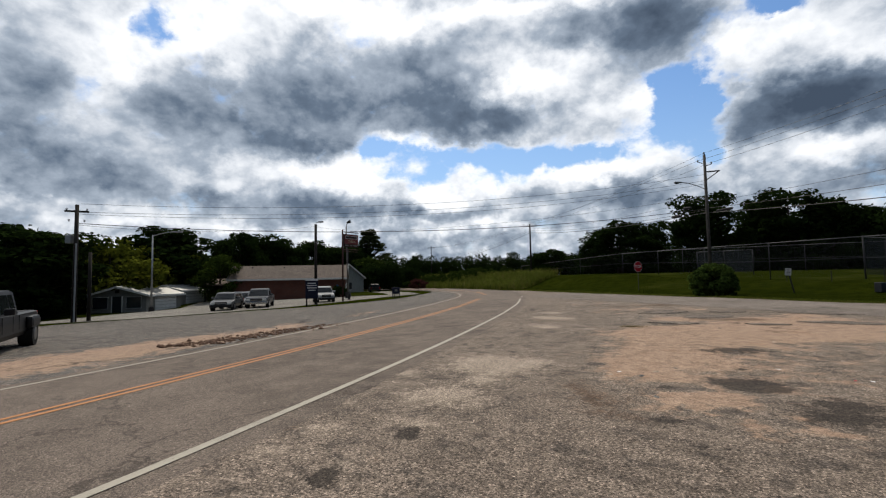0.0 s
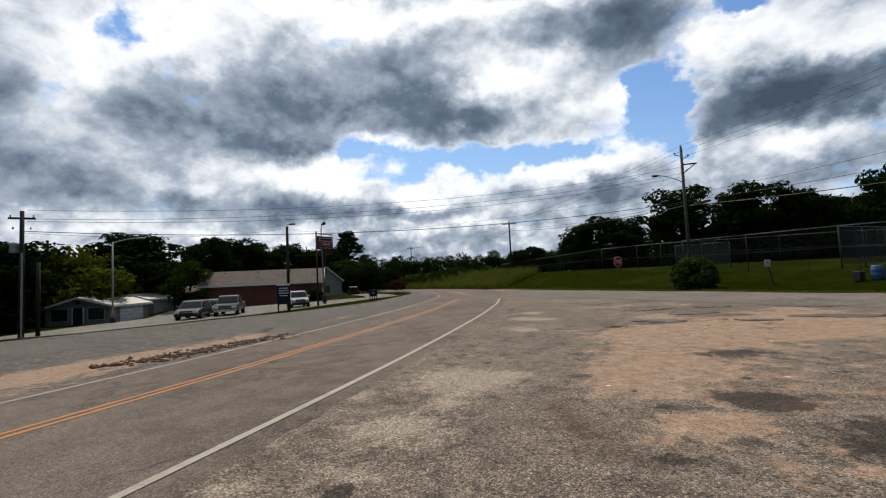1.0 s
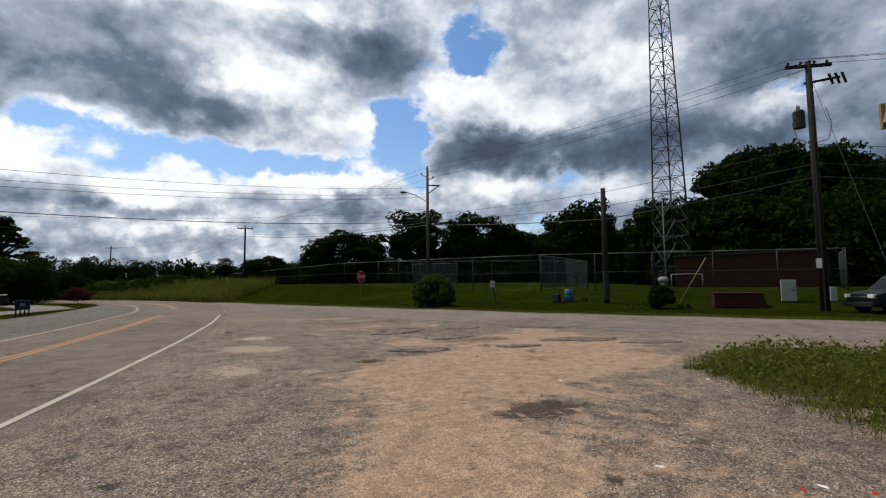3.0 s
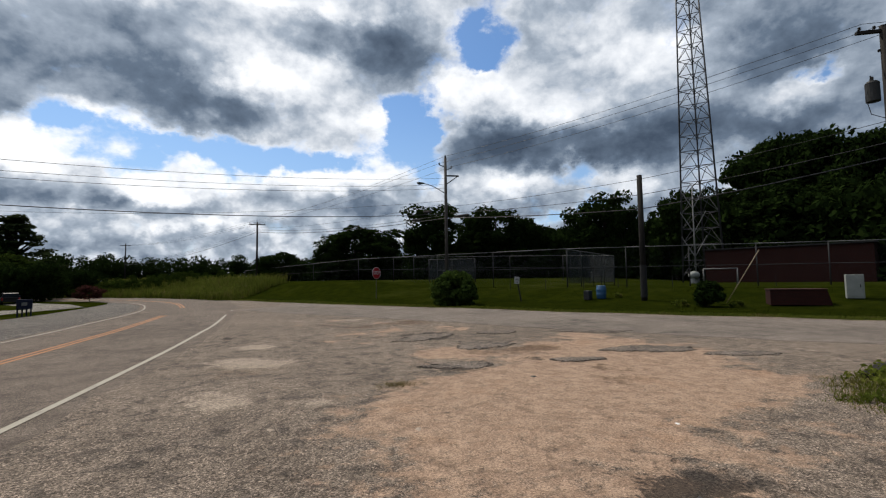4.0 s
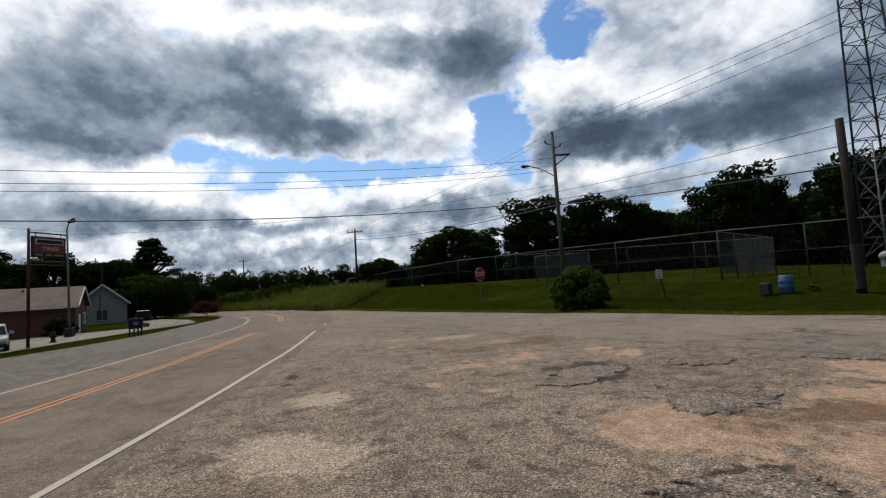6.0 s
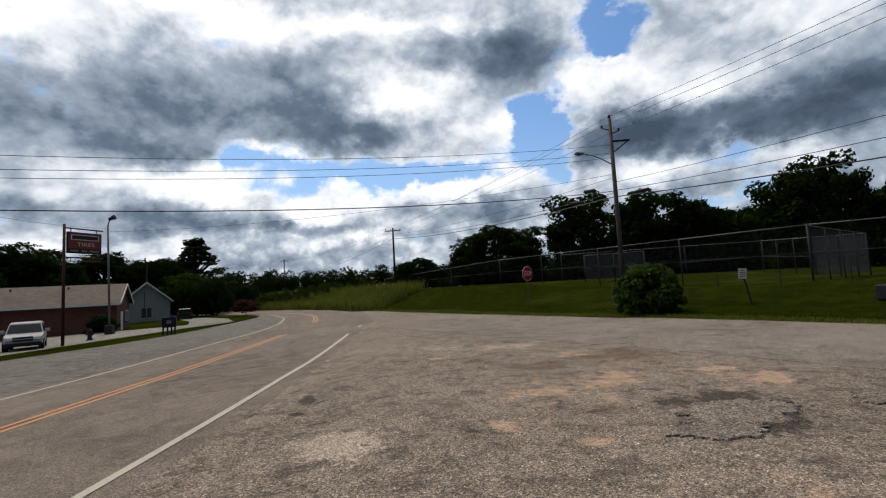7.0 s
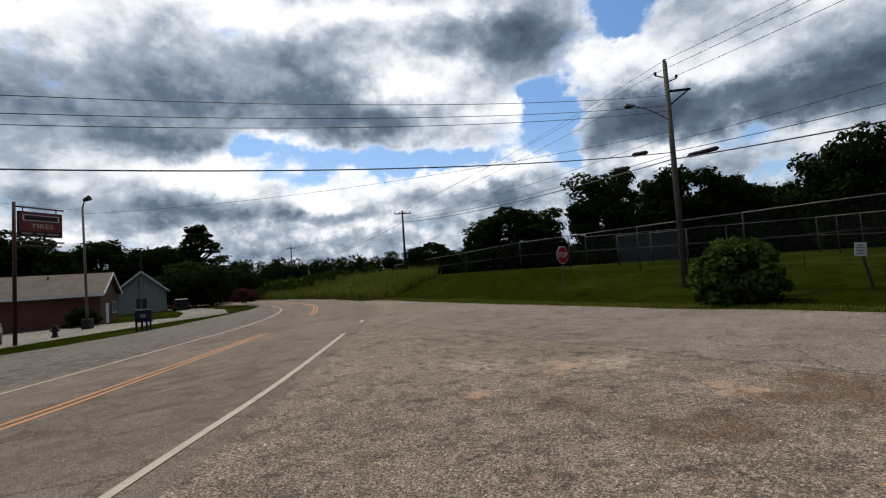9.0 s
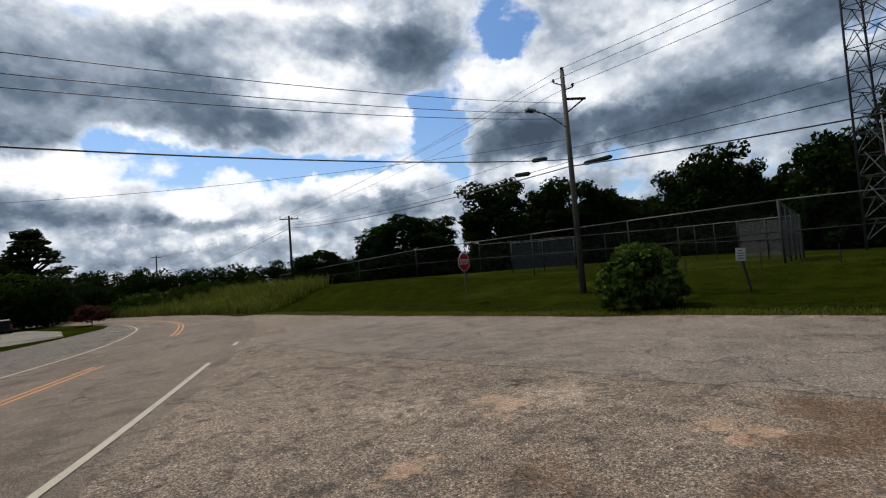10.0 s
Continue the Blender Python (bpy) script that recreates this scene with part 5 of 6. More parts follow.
M_MESH = chain_link("chain_link_mesh")
M_SCREEN = screen_cloth("dark_wind_screen")
M_FENCE = plain("fence_pipe", (0.040, 0.041, 0.042), 0.8, 0.0)
M_RAIL = plain("galvanised_rail", (0.15, 0.15, 0.15), 0.7, 0.0)


def fence_run(a, b, top_a, top_b, n, label, screen=(), mid=True, posts=True, mesh=True):
    """Chain-link between two places: posts, a top rail, a middle rail and the mesh."""
    a, b = Vector((*a, 0)), Vector((*b, 0))
    d = b - a
    yaw = math.atan2(d.y, d.x)
    z0 = gz(a.x, a.y)
    fence = thing("chain_link_fence", pose(a.x, a.y, z0, 0, 0, math.degrees(yaw)), label, "fence", "field fence")
    L = d.length
    zs = []
    for i in range(n + 1):
        q = a.lerp(b, i / n)
        g = gz(q.x, q.y) - z0
        t = top_a + (top_b - top_a) * i / n - z0
        zs.append((L * i / n, g, t))
        if posts:
            bm = B()
            rod(bm, (L * i / n, 0, g - 0.1), (L * i / n, 0, t + 0.05), 0.045 if i not in (0, n) else 0.06, n=8)
            part("post", bm, M_FENCE, fence, smooth=True)
    for (x0, g0, t0), (x1, g1, t1) in zip(zs, zs[1:]):
        bm = B()
        rod(bm, (x0, 0, t0), (x1, 0, t1), 0.032, n=8)
        part("top_rail", bm, M_RAIL, fence, smooth=True)
        if mid:
            bm = B()
            rod(bm, (x0, 0, (g0 + t0) / 2), (x1, 0, (g1 + t1) / 2), 0.026, n=6)
            part("middle_rail", bm, M_FENCE, fence, smooth=True)
    if mesh:
        vs, fs = [], []
        for i, (x, g, t) in enumerate(zs):
            vs += [(x, 0.04, g + 0.05), (x, 0.04, t)]
            if i:
                k = 2 * i
                fs.append((k - 2, k, k + 1, k - 1))
        link_mesh("mesh", vs, fs, M_MESH, fence)
    for i in screen:
        (x0, g0, t0), (x1, g1, t1) = zs[i], zs[i + 1]
        link_mesh("wind_screen", [(x0 + 0.1, -0.05, g0 + 0.3), (x1 - 0.1, -0.05, g1 + 0.3), (x1 - 0.1, -0.05, t1 - 0.1), (x0 + 0.1, -0.05, t0 - 0.1)], [(0, 1, 2, 3)], M_SCREEN, fence, "dark wind screen cloth")
    return fence


FQ = (28.4, 34.3)
FL = "tall grey chain-link fence round the field"
fence_run((20.0, 66.6), FQ, 4.85, 4.25, 4, FL)
fence_run((7.5, 96.0), (20.0, 66.6), 4.0, 4.85, 3, FL)
fence_run(FQ, (45.5, 18.6), 4.25, 4.2, 5, FL)
fence_run((45.5, 18.6), (53.5, 22.0), 4.2, 4.2, 3, FL, (0, 1, 2))
fence_run(FQ, (40.0, 40.0), 4.2, 4.1, 4, "chain-link side fence hung with dark wind screen", (0, 1, 2, 3))
fence_run((40.0, 40.0), (48.5, 57.5), 4.1, 5.2, 5, FL, (0, 1))
fence_run((48.5, 57.5), (31.5, 74.0), 5.2, 5.6, 3, FL)
fence_run((26.5, 57.5), (31.5, 54.5), 4.4, 4.4, 2, "dark screened backstop panel behind the fence", (0, 1))
# small pale stakes on the grass in front of the fence
stake = thing("stake", at_ground(25.5, 33.6), "short thin metal stake standing in the grass", "stake", "stakes along the field")
bm = B()
rod(bm, (0, 0, -0.1), (0, 0, 0.85), 0.025, n=6)
part("rod", bm, M_DARKSTEEL, stake)
for x, y in ((27.4, 31.4), (30.0, 30.4), (31.4, 29.0), (32.6, 27.6), (24.2, 36.6), (36.2, 25.0), (38.2, 23.4)):
    copy_thing(stake, at_ground(x, y))

# lattice mast
M_MAST = plain("dull_mast_steel", (0.06, 0.06, 0.065), 0.6, 0.3)
tower = thing("radio_mast", pose(58.5, 42.6, gz(58.5, 42.6)) @ Matrix.Scale(0.87, 4), "tall three-legged steel lattice radio mast", "radio mast")
FEET = [Vector((-1.5, 2.0, 0)), Vector((1.5, -2.6, 0)), Vector((3.2, 1.6, 0))]
HIGH = [Vector((-0.95, 1.35, 42)), Vector((0.75, -1.3, 42)), Vector((1.7, 0.95, 42))]


def leg_at(i, z):
    return FEET[i].lerp(HIGH[i], z / 42)


for i in range(3):
    bm = B()
    rod(bm, leg_at(i, -0.3), leg_at(i, 58), 0.13, 0.10, 8)
    part("leg", bm, M_MAST, tower, smooth=True)
levels = np.linspace(1.0, 58, 25)
for k, (z0, z1) in enumerate(zip(levels, levels[1:])):
    for i in range(3):
        j = (i + 1) % 3
        m1 = (leg_at(i, z1) + leg_at(j, z1)) / 2
        for nm, a, b_, r in (("strut", leg_at(i, z1), leg_at(j, z1), 0.055), ("brace", leg_at(i, z0), m1, 0.05), ("brace", leg_at(j, z0), m1, 0.05)):
            bm = B()
            rod(bm, a, b_, r, n=5)
            part(nm, bm, M_MAST, tower)

ant = thing("antenna_mast", at_ground(55.0, 41.0), "thin pale mast with v-shaped antenna arms", "antenna")
bm = B()
rod(bm, (0, 0, 0), (0, 0, 12.0), 0.11, 0.06, 8)
part("mast", bm, M_DULLWHITE, ant, smooth=True)
for z in (3.2, 6.2, 9.2):
    for s in (1, -1):
        bm = B()
        rod(bm, (0, 0, z), (s * 0.7, -s * 1.2, z + 2.6), 0.05, n=6)
        part("arm", bm, M_DULLWHITE, ant)
tank = thing("gas_tank", at_ground(52.0, 39.2), "small white gas tank on legs", "gas tank")
bm = B()
bmesh.ops.create_uvsphere(bm, u_segments=16, v_segments=10, radius=0.62)
bmesh.ops.transform(bm, matrix=Matrix.Translation((0, 0, 0.95)) @ Matrix.Diagonal((1.2, 0.9, 0.75, 1)), verts=bm.verts)
part("body", bm, M_GREENPAINT, tank, smooth=True)
for s in (-0.4, 0.4):
    bm = B()
    box(bm, (s, 0, 0.3), (0.1, 0.6, 0.7))
    part("leg", bm, M_STEEL, tank)
goal = thing("field_goal", at_ground(51.5, 35.8, -58), "small goal frame of white pipes", "goal")
for a, b_ in (((-1.6, 0, 0), (-1.6, 0, 1.6)), ((1.6, 0, 0), (1.6, 0, 1.6)), ((-1.6, 0, 1.6), (1.6, 0, 1.6))):
    bm = B()
    rod(bm, a, b_, 0.07, n=8)
    part("pipe", bm, M_DULLWHITE, goal, smooth=True)

# red brick field building
bld = thing("field_building", pose(58.6, 42.1, gz(58.6, 42.1), 0, 0, -74), "low flat-roofed red brick building behind the field", "building")
for nm, c, s in (("wall", (8.0, 0.15, 1.9), (16, 0.3, 4.4)), ("wall", (0.15, 4.5, 1.9), (0.3, 8.4, 4.4)), ("wall", (15.85, 4.5, 1.9), (0.3, 8.4, 4.4)), ("wall", (8, 8.85, 1.9), (16, 0.3, 4.4))):
    bm = B()
    box(bm, c, s)
    part(nm, bm, M_BRICK2, bld)
bm = B()
box(bm, (8, 4.5, 4.18), (16.5, 9.5, 0.16), None, 0.03)
part("roof", bm, M_DARKSTEEL, bld, "thin dark flat roof edge")
shed2 = thing("outbuilding", at_ground(52, 6.5, -70), "long low pale outbuilding with an open front", "shed")
for c, s, mt, nm in (((0, 0, 1.2), (9, 0.15, 2.4), M_GREYSIDING, "wall"), ((-4.4, -2, 1.2), (0.15, 4, 2.4), M_GREYSIDING, "wall"), ((4.4, -2, 1.2), (0.15, 4, 2.4), M_GREYSIDING, "wall"), ((0, -2, 2.5), (9.6, 5, 0.16), M_TIN, "roof")):
    bm = B()
    box(bm, c, s)
    part(nm, bm, mt, shed2)

# stop sign
M_RED = plain("faded_sign_red", (0.40, 0.018, 0.024), 0.6, vary=0.15, dirt_amount=0.1)
M_LETTER = plain("sign_white", (0.72, 0.71, 0.7), 0.5, vary=0.08, dirt_amount=0.1)
M_BLUE = plain("blue_plastic", (0.02, 0.085, 0.19), 0.55)
M_NAVY = plain("navy_panel", (0.012, 0.015, 0.034), 0.7)
M_BLACK = plain("black_paint", (0.012, 0.012, 0.013), 0.5)
SX, SY = 14.5, 42.7
stop = thing("stop_sign", at_ground(SX, SY, 27), "red octagonal stop sign on a thin steel post", "stop sign")
bm = B()
rod(bm, (0, 0.03, -0.2), (0, 0.03, 2.45 - gz(SX, SY) + 0.5), 0.028, n=6)
part("post", bm, M_POSTSTEEL, stop)
zc = 2.45 - gz(SX, SY)


def octagon(bm, r, y0, y1, z):
    prism(bm, [(r * math.cos(math.pi / 8 + k * math.pi / 4), z + r * math.sin(math.pi / 8 + k * math.pi / 4)) for k in range(8)], y0, y1)


bm = B()
octagon(bm, 0.54, -0.012, 0.0, zc)
part("border", bm, M_LETTER, stop, "white rim of the sign")
bm = B()
octagon(bm, 0.51, -0.018, -0.0125, zc)
part("face", bm, M_RED, stop)
text_part("lettering", "STOP", 0.38, M_LETTER, stop, Matrix.Translation((0, -0.024, zc)) @ Matrix.Rotation(radians(90), 4, "X") @ Matrix.Diagonal((0.86, 1.15, 1, 1)))

# small white notice on a leaning dark stake
ns = thing("notice_sign", at_ground(21.3, 31.6, -30), "small white notice on a leaning dark post", "sign")
bm = B()
rod(bm, (0.28, 0, -0.2), (0, 0, 1.35), 0.045, n=6)
part("post", bm, M_DARKSTEEL, ns)
bm = B()
box(bm, (-0.04, -0.04, 1.52), (0.36, 0.02, 0.50), Euler((0, 0.08, 0)).to_matrix(), 0.006)
pn = part("panel", bm, plain("dull_notice_white", (0.42, 0.42, 0.41), 0.7), ns)
for k, w in enumerate((0.16, 0.25, 0.25, 0.2)):
    bm = B()
    box(bm, (-0.04, -0.054, 1.67 - 0.10 * k), (w, 0.006, 0.03), Euler((0, 0.08, 0)).to_matrix())
    part("print_line", bm, M_BLACK, pn)

# barrel with a dark crate
br = thing("barrel", at_ground(24.9, 27.2), "blue plastic barrel standing on the grass", "barrel")
bm = B()
prof = [(0.27, 0), (0.30, 0.05), (0.32, 0.28), (0.33, 0.3), (0.32, 0.33), (0.32, 0.56), (0.33, 0.58), (0.32, 0.61), (0.29, 0.84), (0.26, 0.88)]
rings = [[bm.verts.new((r * math.cos(a), r * math.sin(a), z)) for a in np.linspace(0, 2 * math.pi, 18, endpoint=False)] for r, z in prof]
for a, b_ in zip(rings, rings[1:]):
    for i in range(18):
        bm.faces.new((a[i], a[(i + 1) % 18], b_[(i + 1) % 18], b_[i]))
bm.faces.new(rings[-1])
bm.faces.new(rings[0][::-1])
part("body", bm, M_BLUE, br, smooth=True)
cr_ = thing("crate", at_ground(24.2, 27.7, 20), "low dark crate beside the blue barrel", "crate")
bm = B()
box(bm, (0, 0, 0.32), (0.5, 0.4, 0.6), None, 0.03)
part("body", bm, M_BLACK, cr_)

# brick planter box with a sloping end
pb_ = thing("brick_box", at_ground(28.9, 17.6, -50), "low dark brick box with a concrete cap", "brick box")
bm = B()
prism(bm, [(-1.3, 0.0), (1.3, 0.0), (1.1, 0.78), (-1.3, 0.78)], -0.5, 0.5)
part("wall", bm, M_BRICK2, pb_)
bm = B()
box(bm, (-0.1, 0, 0.805), (2.5, 1.08, 0.045), None, 0.012)
part("cap", bm, M_RUST, pb_)
gg = thing("guy_guard", pose(27.3, 20.4, gz(27.3, 20.4)), "yellowish plastic guard on a guy wire", "guy wire")
bm = B()
rod(bm, (0, 0, -0.1), (0.85, -1.45, 2.9), 0.022, n=8)
part("guard", bm, plain("faded_yellow_plastic", (0.30, 0.23, 0.15), 0.6), gg, smooth=True)
cab = thing("utility_cabinet", at_ground(31.7, 16.3, -62), "pale green metal utility cabinet", "utility cabinet")
bm = B()
box(bm, (0, 0, 0.62), (0.72, 0.6, 1.25), None, 0.03)
part("body", bm, M_GREENPAINT, cab)
bm = B()
box(bm, (0, -0.31, 0.62), (0.6, 0.02, 1.05), None, 0.006)
part("door", bm, M_GREENPAINT, cab)
bm = B()
box(bm, (0.2, -0.33, 0.65), (0.04, 0.03, 0.14))
part("handle", bm, M_DARKSTEEL, cab)
cab2 = thing("utility_box", at_ground(32.9, 14.6, -62), "small pale pedestal box on the grass", "utility box")
bm = B()
box(bm, (0, 0, 0.4), (0.3, 0.3, 0.8), None, 0.03)
part("body", bm, M_GREENPAINT, cab2)

# corner of the filling station canopy over the weeds
can = thing("canopy", pose(11.0, 5.2, 4.3, 0, 0, -33), "cream flat canopy roof with a stained metal edge", "canopy")
M_CREAM = plain("cream_metal", (0.24, 0.17, 0.10), 0.6, scale=0.8, dirt_amount=0.5)
bm = B()
prism(bm, [(0, 0), (0.25, -0.12), (8, -0.12), (8, 0.32), (0.06, 0.32)], -7.0, 0.0)
part("deck", bm, M_CREAM, can)
bm = B()
box(bm, (4, 0.03, 0.12), (8, 0.05, 0.44), None, 0.01)
part("edge_trim", bm, M_CREAM, can)
for x, y in ((3.0, -2.5), (3.0, -6.0)):
    bm = B()
    rod(bm, (x, y, -4.3), (x, y, -0.1), 0.11, n=10)
    part("column", bm, M_STEEL, can)


# ---------------------------------------------------------------- buildings on the left
def gable_house(name, m, w, d, eave, apex, wall_mat, roof_mat, trim_mat, label, over=0.35):
    """w along the front (x), d deep (y), ridge along x."""
    h = thing(name, m, label, "building")
    t = 0.25
    for c, s in (((w / 2, t / 2, eave / 2), (w, t, eave)), ((w / 2, d - t / 2, eave / 2), (w, t, eave))):
        bm = B()
        box(bm, c, s)
        part("wall", bm, wall_mat, h)
    for x in (0.0, w - t):
        bm = B()
        vs = [bm.verts.new((xx, y, z)) for xx in (x, x + t) for y, z in ((t, 0), (d - t, 0), (d - t, eave), (d / 2, apex - 0.08), (t, eave))]
        bm.faces.new(vs[:5])
        bm.faces.new(vs[5:][::-1])
        for i in range(5):
            j = (i + 1) % 5
            bm.faces.new((vs[i], vs[5 + i], vs[5 + j], vs[j]))
        part("gable_wall", bm, wall_mat, h)
    sl = (apex - eave) / (d / 2)
    for sgn, y0 in ((1, -over), (-1, d + over)):
        bm = B()
        ze = eave - sl * over
        a = [(-over, y0, ze), (w + over, y0, ze), (w + over, d / 2, apex), (-over, d / 2, apex)]
        vs = [bm.verts.new(q) for q in a] + [bm.verts.new((q[0], q[1], q[2] + 0.14)) for q in a]
        for f_ in ((0, 1, 2, 3), (7, 6, 5, 4), (0, 4, 5, 1), (1, 5, 6, 2), (2, 6, 7, 3), (3, 7, 4, 0)):
            bm.faces.new([vs[i] for i in f_])
        part("roof", bm, roof_mat, h)
        bm = B()
        box(bm, (w / 2, y0 - sgn * 0.03, ze + 0.02), (w + 2 * over, 0.05, 0.24))
        part("fascia", bm, trim_mat, h)
    for x in (-over - 0.03, w + over + 0.03):
        for y0 in (-over, d + over):
            bm = B()
            a, b_ = Vector((x, y0, eave - sl * over + 0.03)), Vector((x, d / 2, apex + 0.03))
            c = (a + b_) / 2
            box(bm, c, (0.05, (b_ - a).length, 0.22), Euler((math.atan2(b_.z - a.z, b_.y - a.y), 0, 0)).to_matrix())
            part("bargeboard", bm, trim_mat, h)
    return h


def window(parent, x, y, z, w, h, frame_mat, bars=1, axis_x=True):
    r = None if axis_x else Euler((0, 0, radians(90))).to_matrix()
    o = (lambda a, b, c: (x + a, y + b, z + c)) if axis_x else (lambda a, b, c: (x - b, y + a, z + c))
    bm = B()
    box(bm, o(0, -0.02, 0), (w, 0.06, h), r)
    win = part("window", bm, M_WINDOW, parent, "dark glass window")
    for a, c, sw, sh in ((0, h / 2, w + 0.14, 0.08), (0, -h / 2, w + 0.14, 0.08), (-w / 2, 0, 0.08, h), (w / 2, 0, 0.08, h)):
        bm = B()
        box(bm, o(a, -0.04, c), (sw, 0.08, sh), r)
        part("frame", bm, frame_mat, win)
    for k in range(bars):
        bm = B()
        box(bm, o(-w / 2 + w * (k + 1) / (bars + 1), -0.055, 0), (0.05, 0.04, h), r)
        part("glazing_bar", bm, frame_mat, win)


gzb = -0.98
brick = gable_house("brick_building", pose(-36.3, 59.3, gzb, 0, 0, 15), 16.0, 6.5, 3.15, 4.95, M_BRICK, M_SHINGLE, M_WHITEPAINT, "long low brown brick building with a shingle roof")
bm = B()
box(bm, (-1.9, 3.0, 2.75), (3.6, 5.6, 0.16), Euler((0.16, 0, 0)).to_matrix())
part("porch_roof", bm, M_SHINGLE, brick, "lower porch roof at the end")
for x in (-3.4, -0.6):
    bm = B()
    box(bm, (x, 0.5, 1.3), (0.16, 0.16, 2.6))
    part("porch_post", bm, M_DARKSTEEL, brick)
bm = B()
box(bm, (16.03, 2.2, 1.1), (0.06, 1.0, 2.15))
part("door", bm, M_WHITEPAINT, brick)
window(brick, 16.02, 4.8, 1.7, 1.2, 1.1, M_WHITEPAINT, 1, False)
for k in range(3):
    bm = B()
    rod(bm, (2.5 + 4.5 * k, 2.6, 4.3), (2.5 + 4.5 * k, 2.6, 4.9), 0.08, n=8)
    part("roof_vent", bm, M_DARKSTEEL, brick)
bm = B()
box(bm, (14.9, -0.06, 1.9), (0.35, 0.05, 0.35), None, 0.1)
part("wall_sign", bm, M_BLUE, brick, "small round blue sign on the wall")

house = gable_house("pale_house", pose(-23.41, 83.57, -1.0, 0, 0, 113.6), 10.0, 5.57, 3.32, 5.74, M_GREENPAINT, M_SHINGLE, M_WHITEPAINT, "pale green clapboard house with a gable front")
for y in (2.50, 3.15):
    bm = B()
    box(bm, (-0.03, y, 1.6), (0.08, 0.5, 1.3))
    wn = part("window", bm, M_WINDOW, house)
    bm = B()
    box(bm, (-0.06, y, 0.9), (0.08, 0.56, 0.08))
    part("sill", bm, M_WHITEPAINT, wn)
bm = B()
rod(bm, (-0.06, 3.06, 2.3), (-0.06, 3.06, 4.6), 0.04, n=6)
part("conduit", bm, M_DARKSTEEL, house)
bm = B()
rod(bm, (1.2, 2.78, 5.0), (1.2, 2.78, 8.8), 0.14, 0.12, 8)
part("mast", bm, M_DARKSTEEL, house, "dark mast behind the gable")
annex = thing("house_annex", pose(-33.11, 79.34, -1.0, 0, 0, 23.6), "low pale wing with a shed roof between the houses", "building")
for c, s, mt, nm in (((2.4, 0.1, 1.4), (4.8, 0.2, 2.8), M_GREENPAINT, "wall"), ((4.7, 2.6, 1.4), (0.2, 4.8, 2.8), M_GREENPAINT, "wall")):
    bm = B()
    box(bm, c, s)
    part(nm, bm, mt, annex)
bm = B()
box(bm, (2.4, 2.2, 3.15), (5.6, 5.6, 0.16), Euler((0.14, 0, 0)).to_matrix())
part("roof", bm, M_SHINGLE, annex)
bm = B()
box(bm, (4.9, -0.5, 1.4), (0.16, 0.16, 2.8))
part("porch_post", bm, M_WHITEPAINT, annex)

# the small shop with a glazed gable front
gs = gz(-41.5, 45.3)
shop = gable_house("shop", pose(-40.2, 48.15, gs, 0, 0, 110.7), 8.5, 6.0, 2.0, 2.95, M_GREYSIDING, M_TIN, M_WHITEPAINT, "small weathered shop with a glazed gable front")
for y in (1.3, 4.7):
    window(shop, -0.03, y, 1.15, 1.5, 1.3, M_WHITEPAINT, 2, False)
bm = B()
box(bm, (-0.05, 3.0, 0.95), (0.08, 0.95, 1.85))
dr_ = part("door", bm, M_WINDOW, shop, "dark glazed door")
for y in (2.48, 3.52):
    bm = B()
    box(bm, (-0.08, y, 0.95), (0.08, 0.09, 1.9))
    part("frame", bm, M_WHITEPAINT, dr_)
bm = B()
box(bm, (-0.04, 3.0, 2.45), (0.08, 0.4, 0.34))
part("gable_vent", bm, M_DARKSTEEL, shop)
for (x, y, rz, w, lab) in ((-41.0, 49.6, 82, 5.0, "pale garage with a white roller door"), (-41.9, 56.9, 84, 5.2, "pale garage with a white door and tin roof")):
    g_ = gable_house("garage", pose(x, y, gz(x, y), 0, 0, rz), w, 5.2, 1.95, 2.65, M_GREYSIDING, M_TIN, M_WHITEPAINT, lab)
    bm = B()
    box(bm, (w / 2, -0.03, 0.85), (w * 0.66, 0.08, 1.7))
    gd = part("door", bm, M_WHITEPAINT, g_, "white roller door")
    for k in range(4):
        bm = B()
        box(bm, (w / 2, -0.08, 0.3 + 0.4 * k), (w * 0.66, 0.02, 0.03))
        part("rib", bm, M_GREYSIDING, gd)

# ---------------------------------------------------------------- signs on the left
sg = thing("tire_sign", pose(-15.45, 45.25, gz(-15.45, 45.25), 0, 0, math.degrees(math.atan2(2.1, 1.1))) @ Matrix.Diagonal((0.89, 0.93, 0.93, 1)), "weathered red hanging tire shop sign on a rusty post", "sign")
zt = (6.95 - gz(-15.45, 45.25)) / 0.93
bm = B()
rod(bm, (0, 0, -0.2), (0, 0, zt + 0.25), 0.11, 0.09, 10)
part("post", bm, M_RUST, sg, smooth=True)
for z, l, r in ((zt, 2.75, 0.05), (zt - 2.05, 2.75, 0.05), (zt - 2.3, 2.6, 0.035)):
    bm = B()
    rod(bm, (0, 0, z), (l, 0, z), r, n=8)
    part("arm", bm, M_RUST, sg)
for x in (0.45, 2.3):
    bm = B()
    rod(bm, (x, 0, zt), (x, 0, zt - 0.25), 0.03, n=6)
    rod(bm, (x, 0, zt - 2.05), (x, 0, zt - 2.3), 0.025, n=6)
    part("hanger", bm, M_RUST, sg)
M_SIGNRED = plain("weathered_sign_red", (0.17, 0.022, 0.022), 0.55, scale=1.5, dirt_amount=0.35)
bm = B()
box(bm, (1.4, 0, zt - 1.0), (2.45, 0.16, 1.5), None, 0.03)
fr = part("cabinet", bm, M_DARKSTEEL, sg)
bm = B()
box(bm, (1.4, -0.085, zt - 0.86), (2.34, 0.02, 1.1))
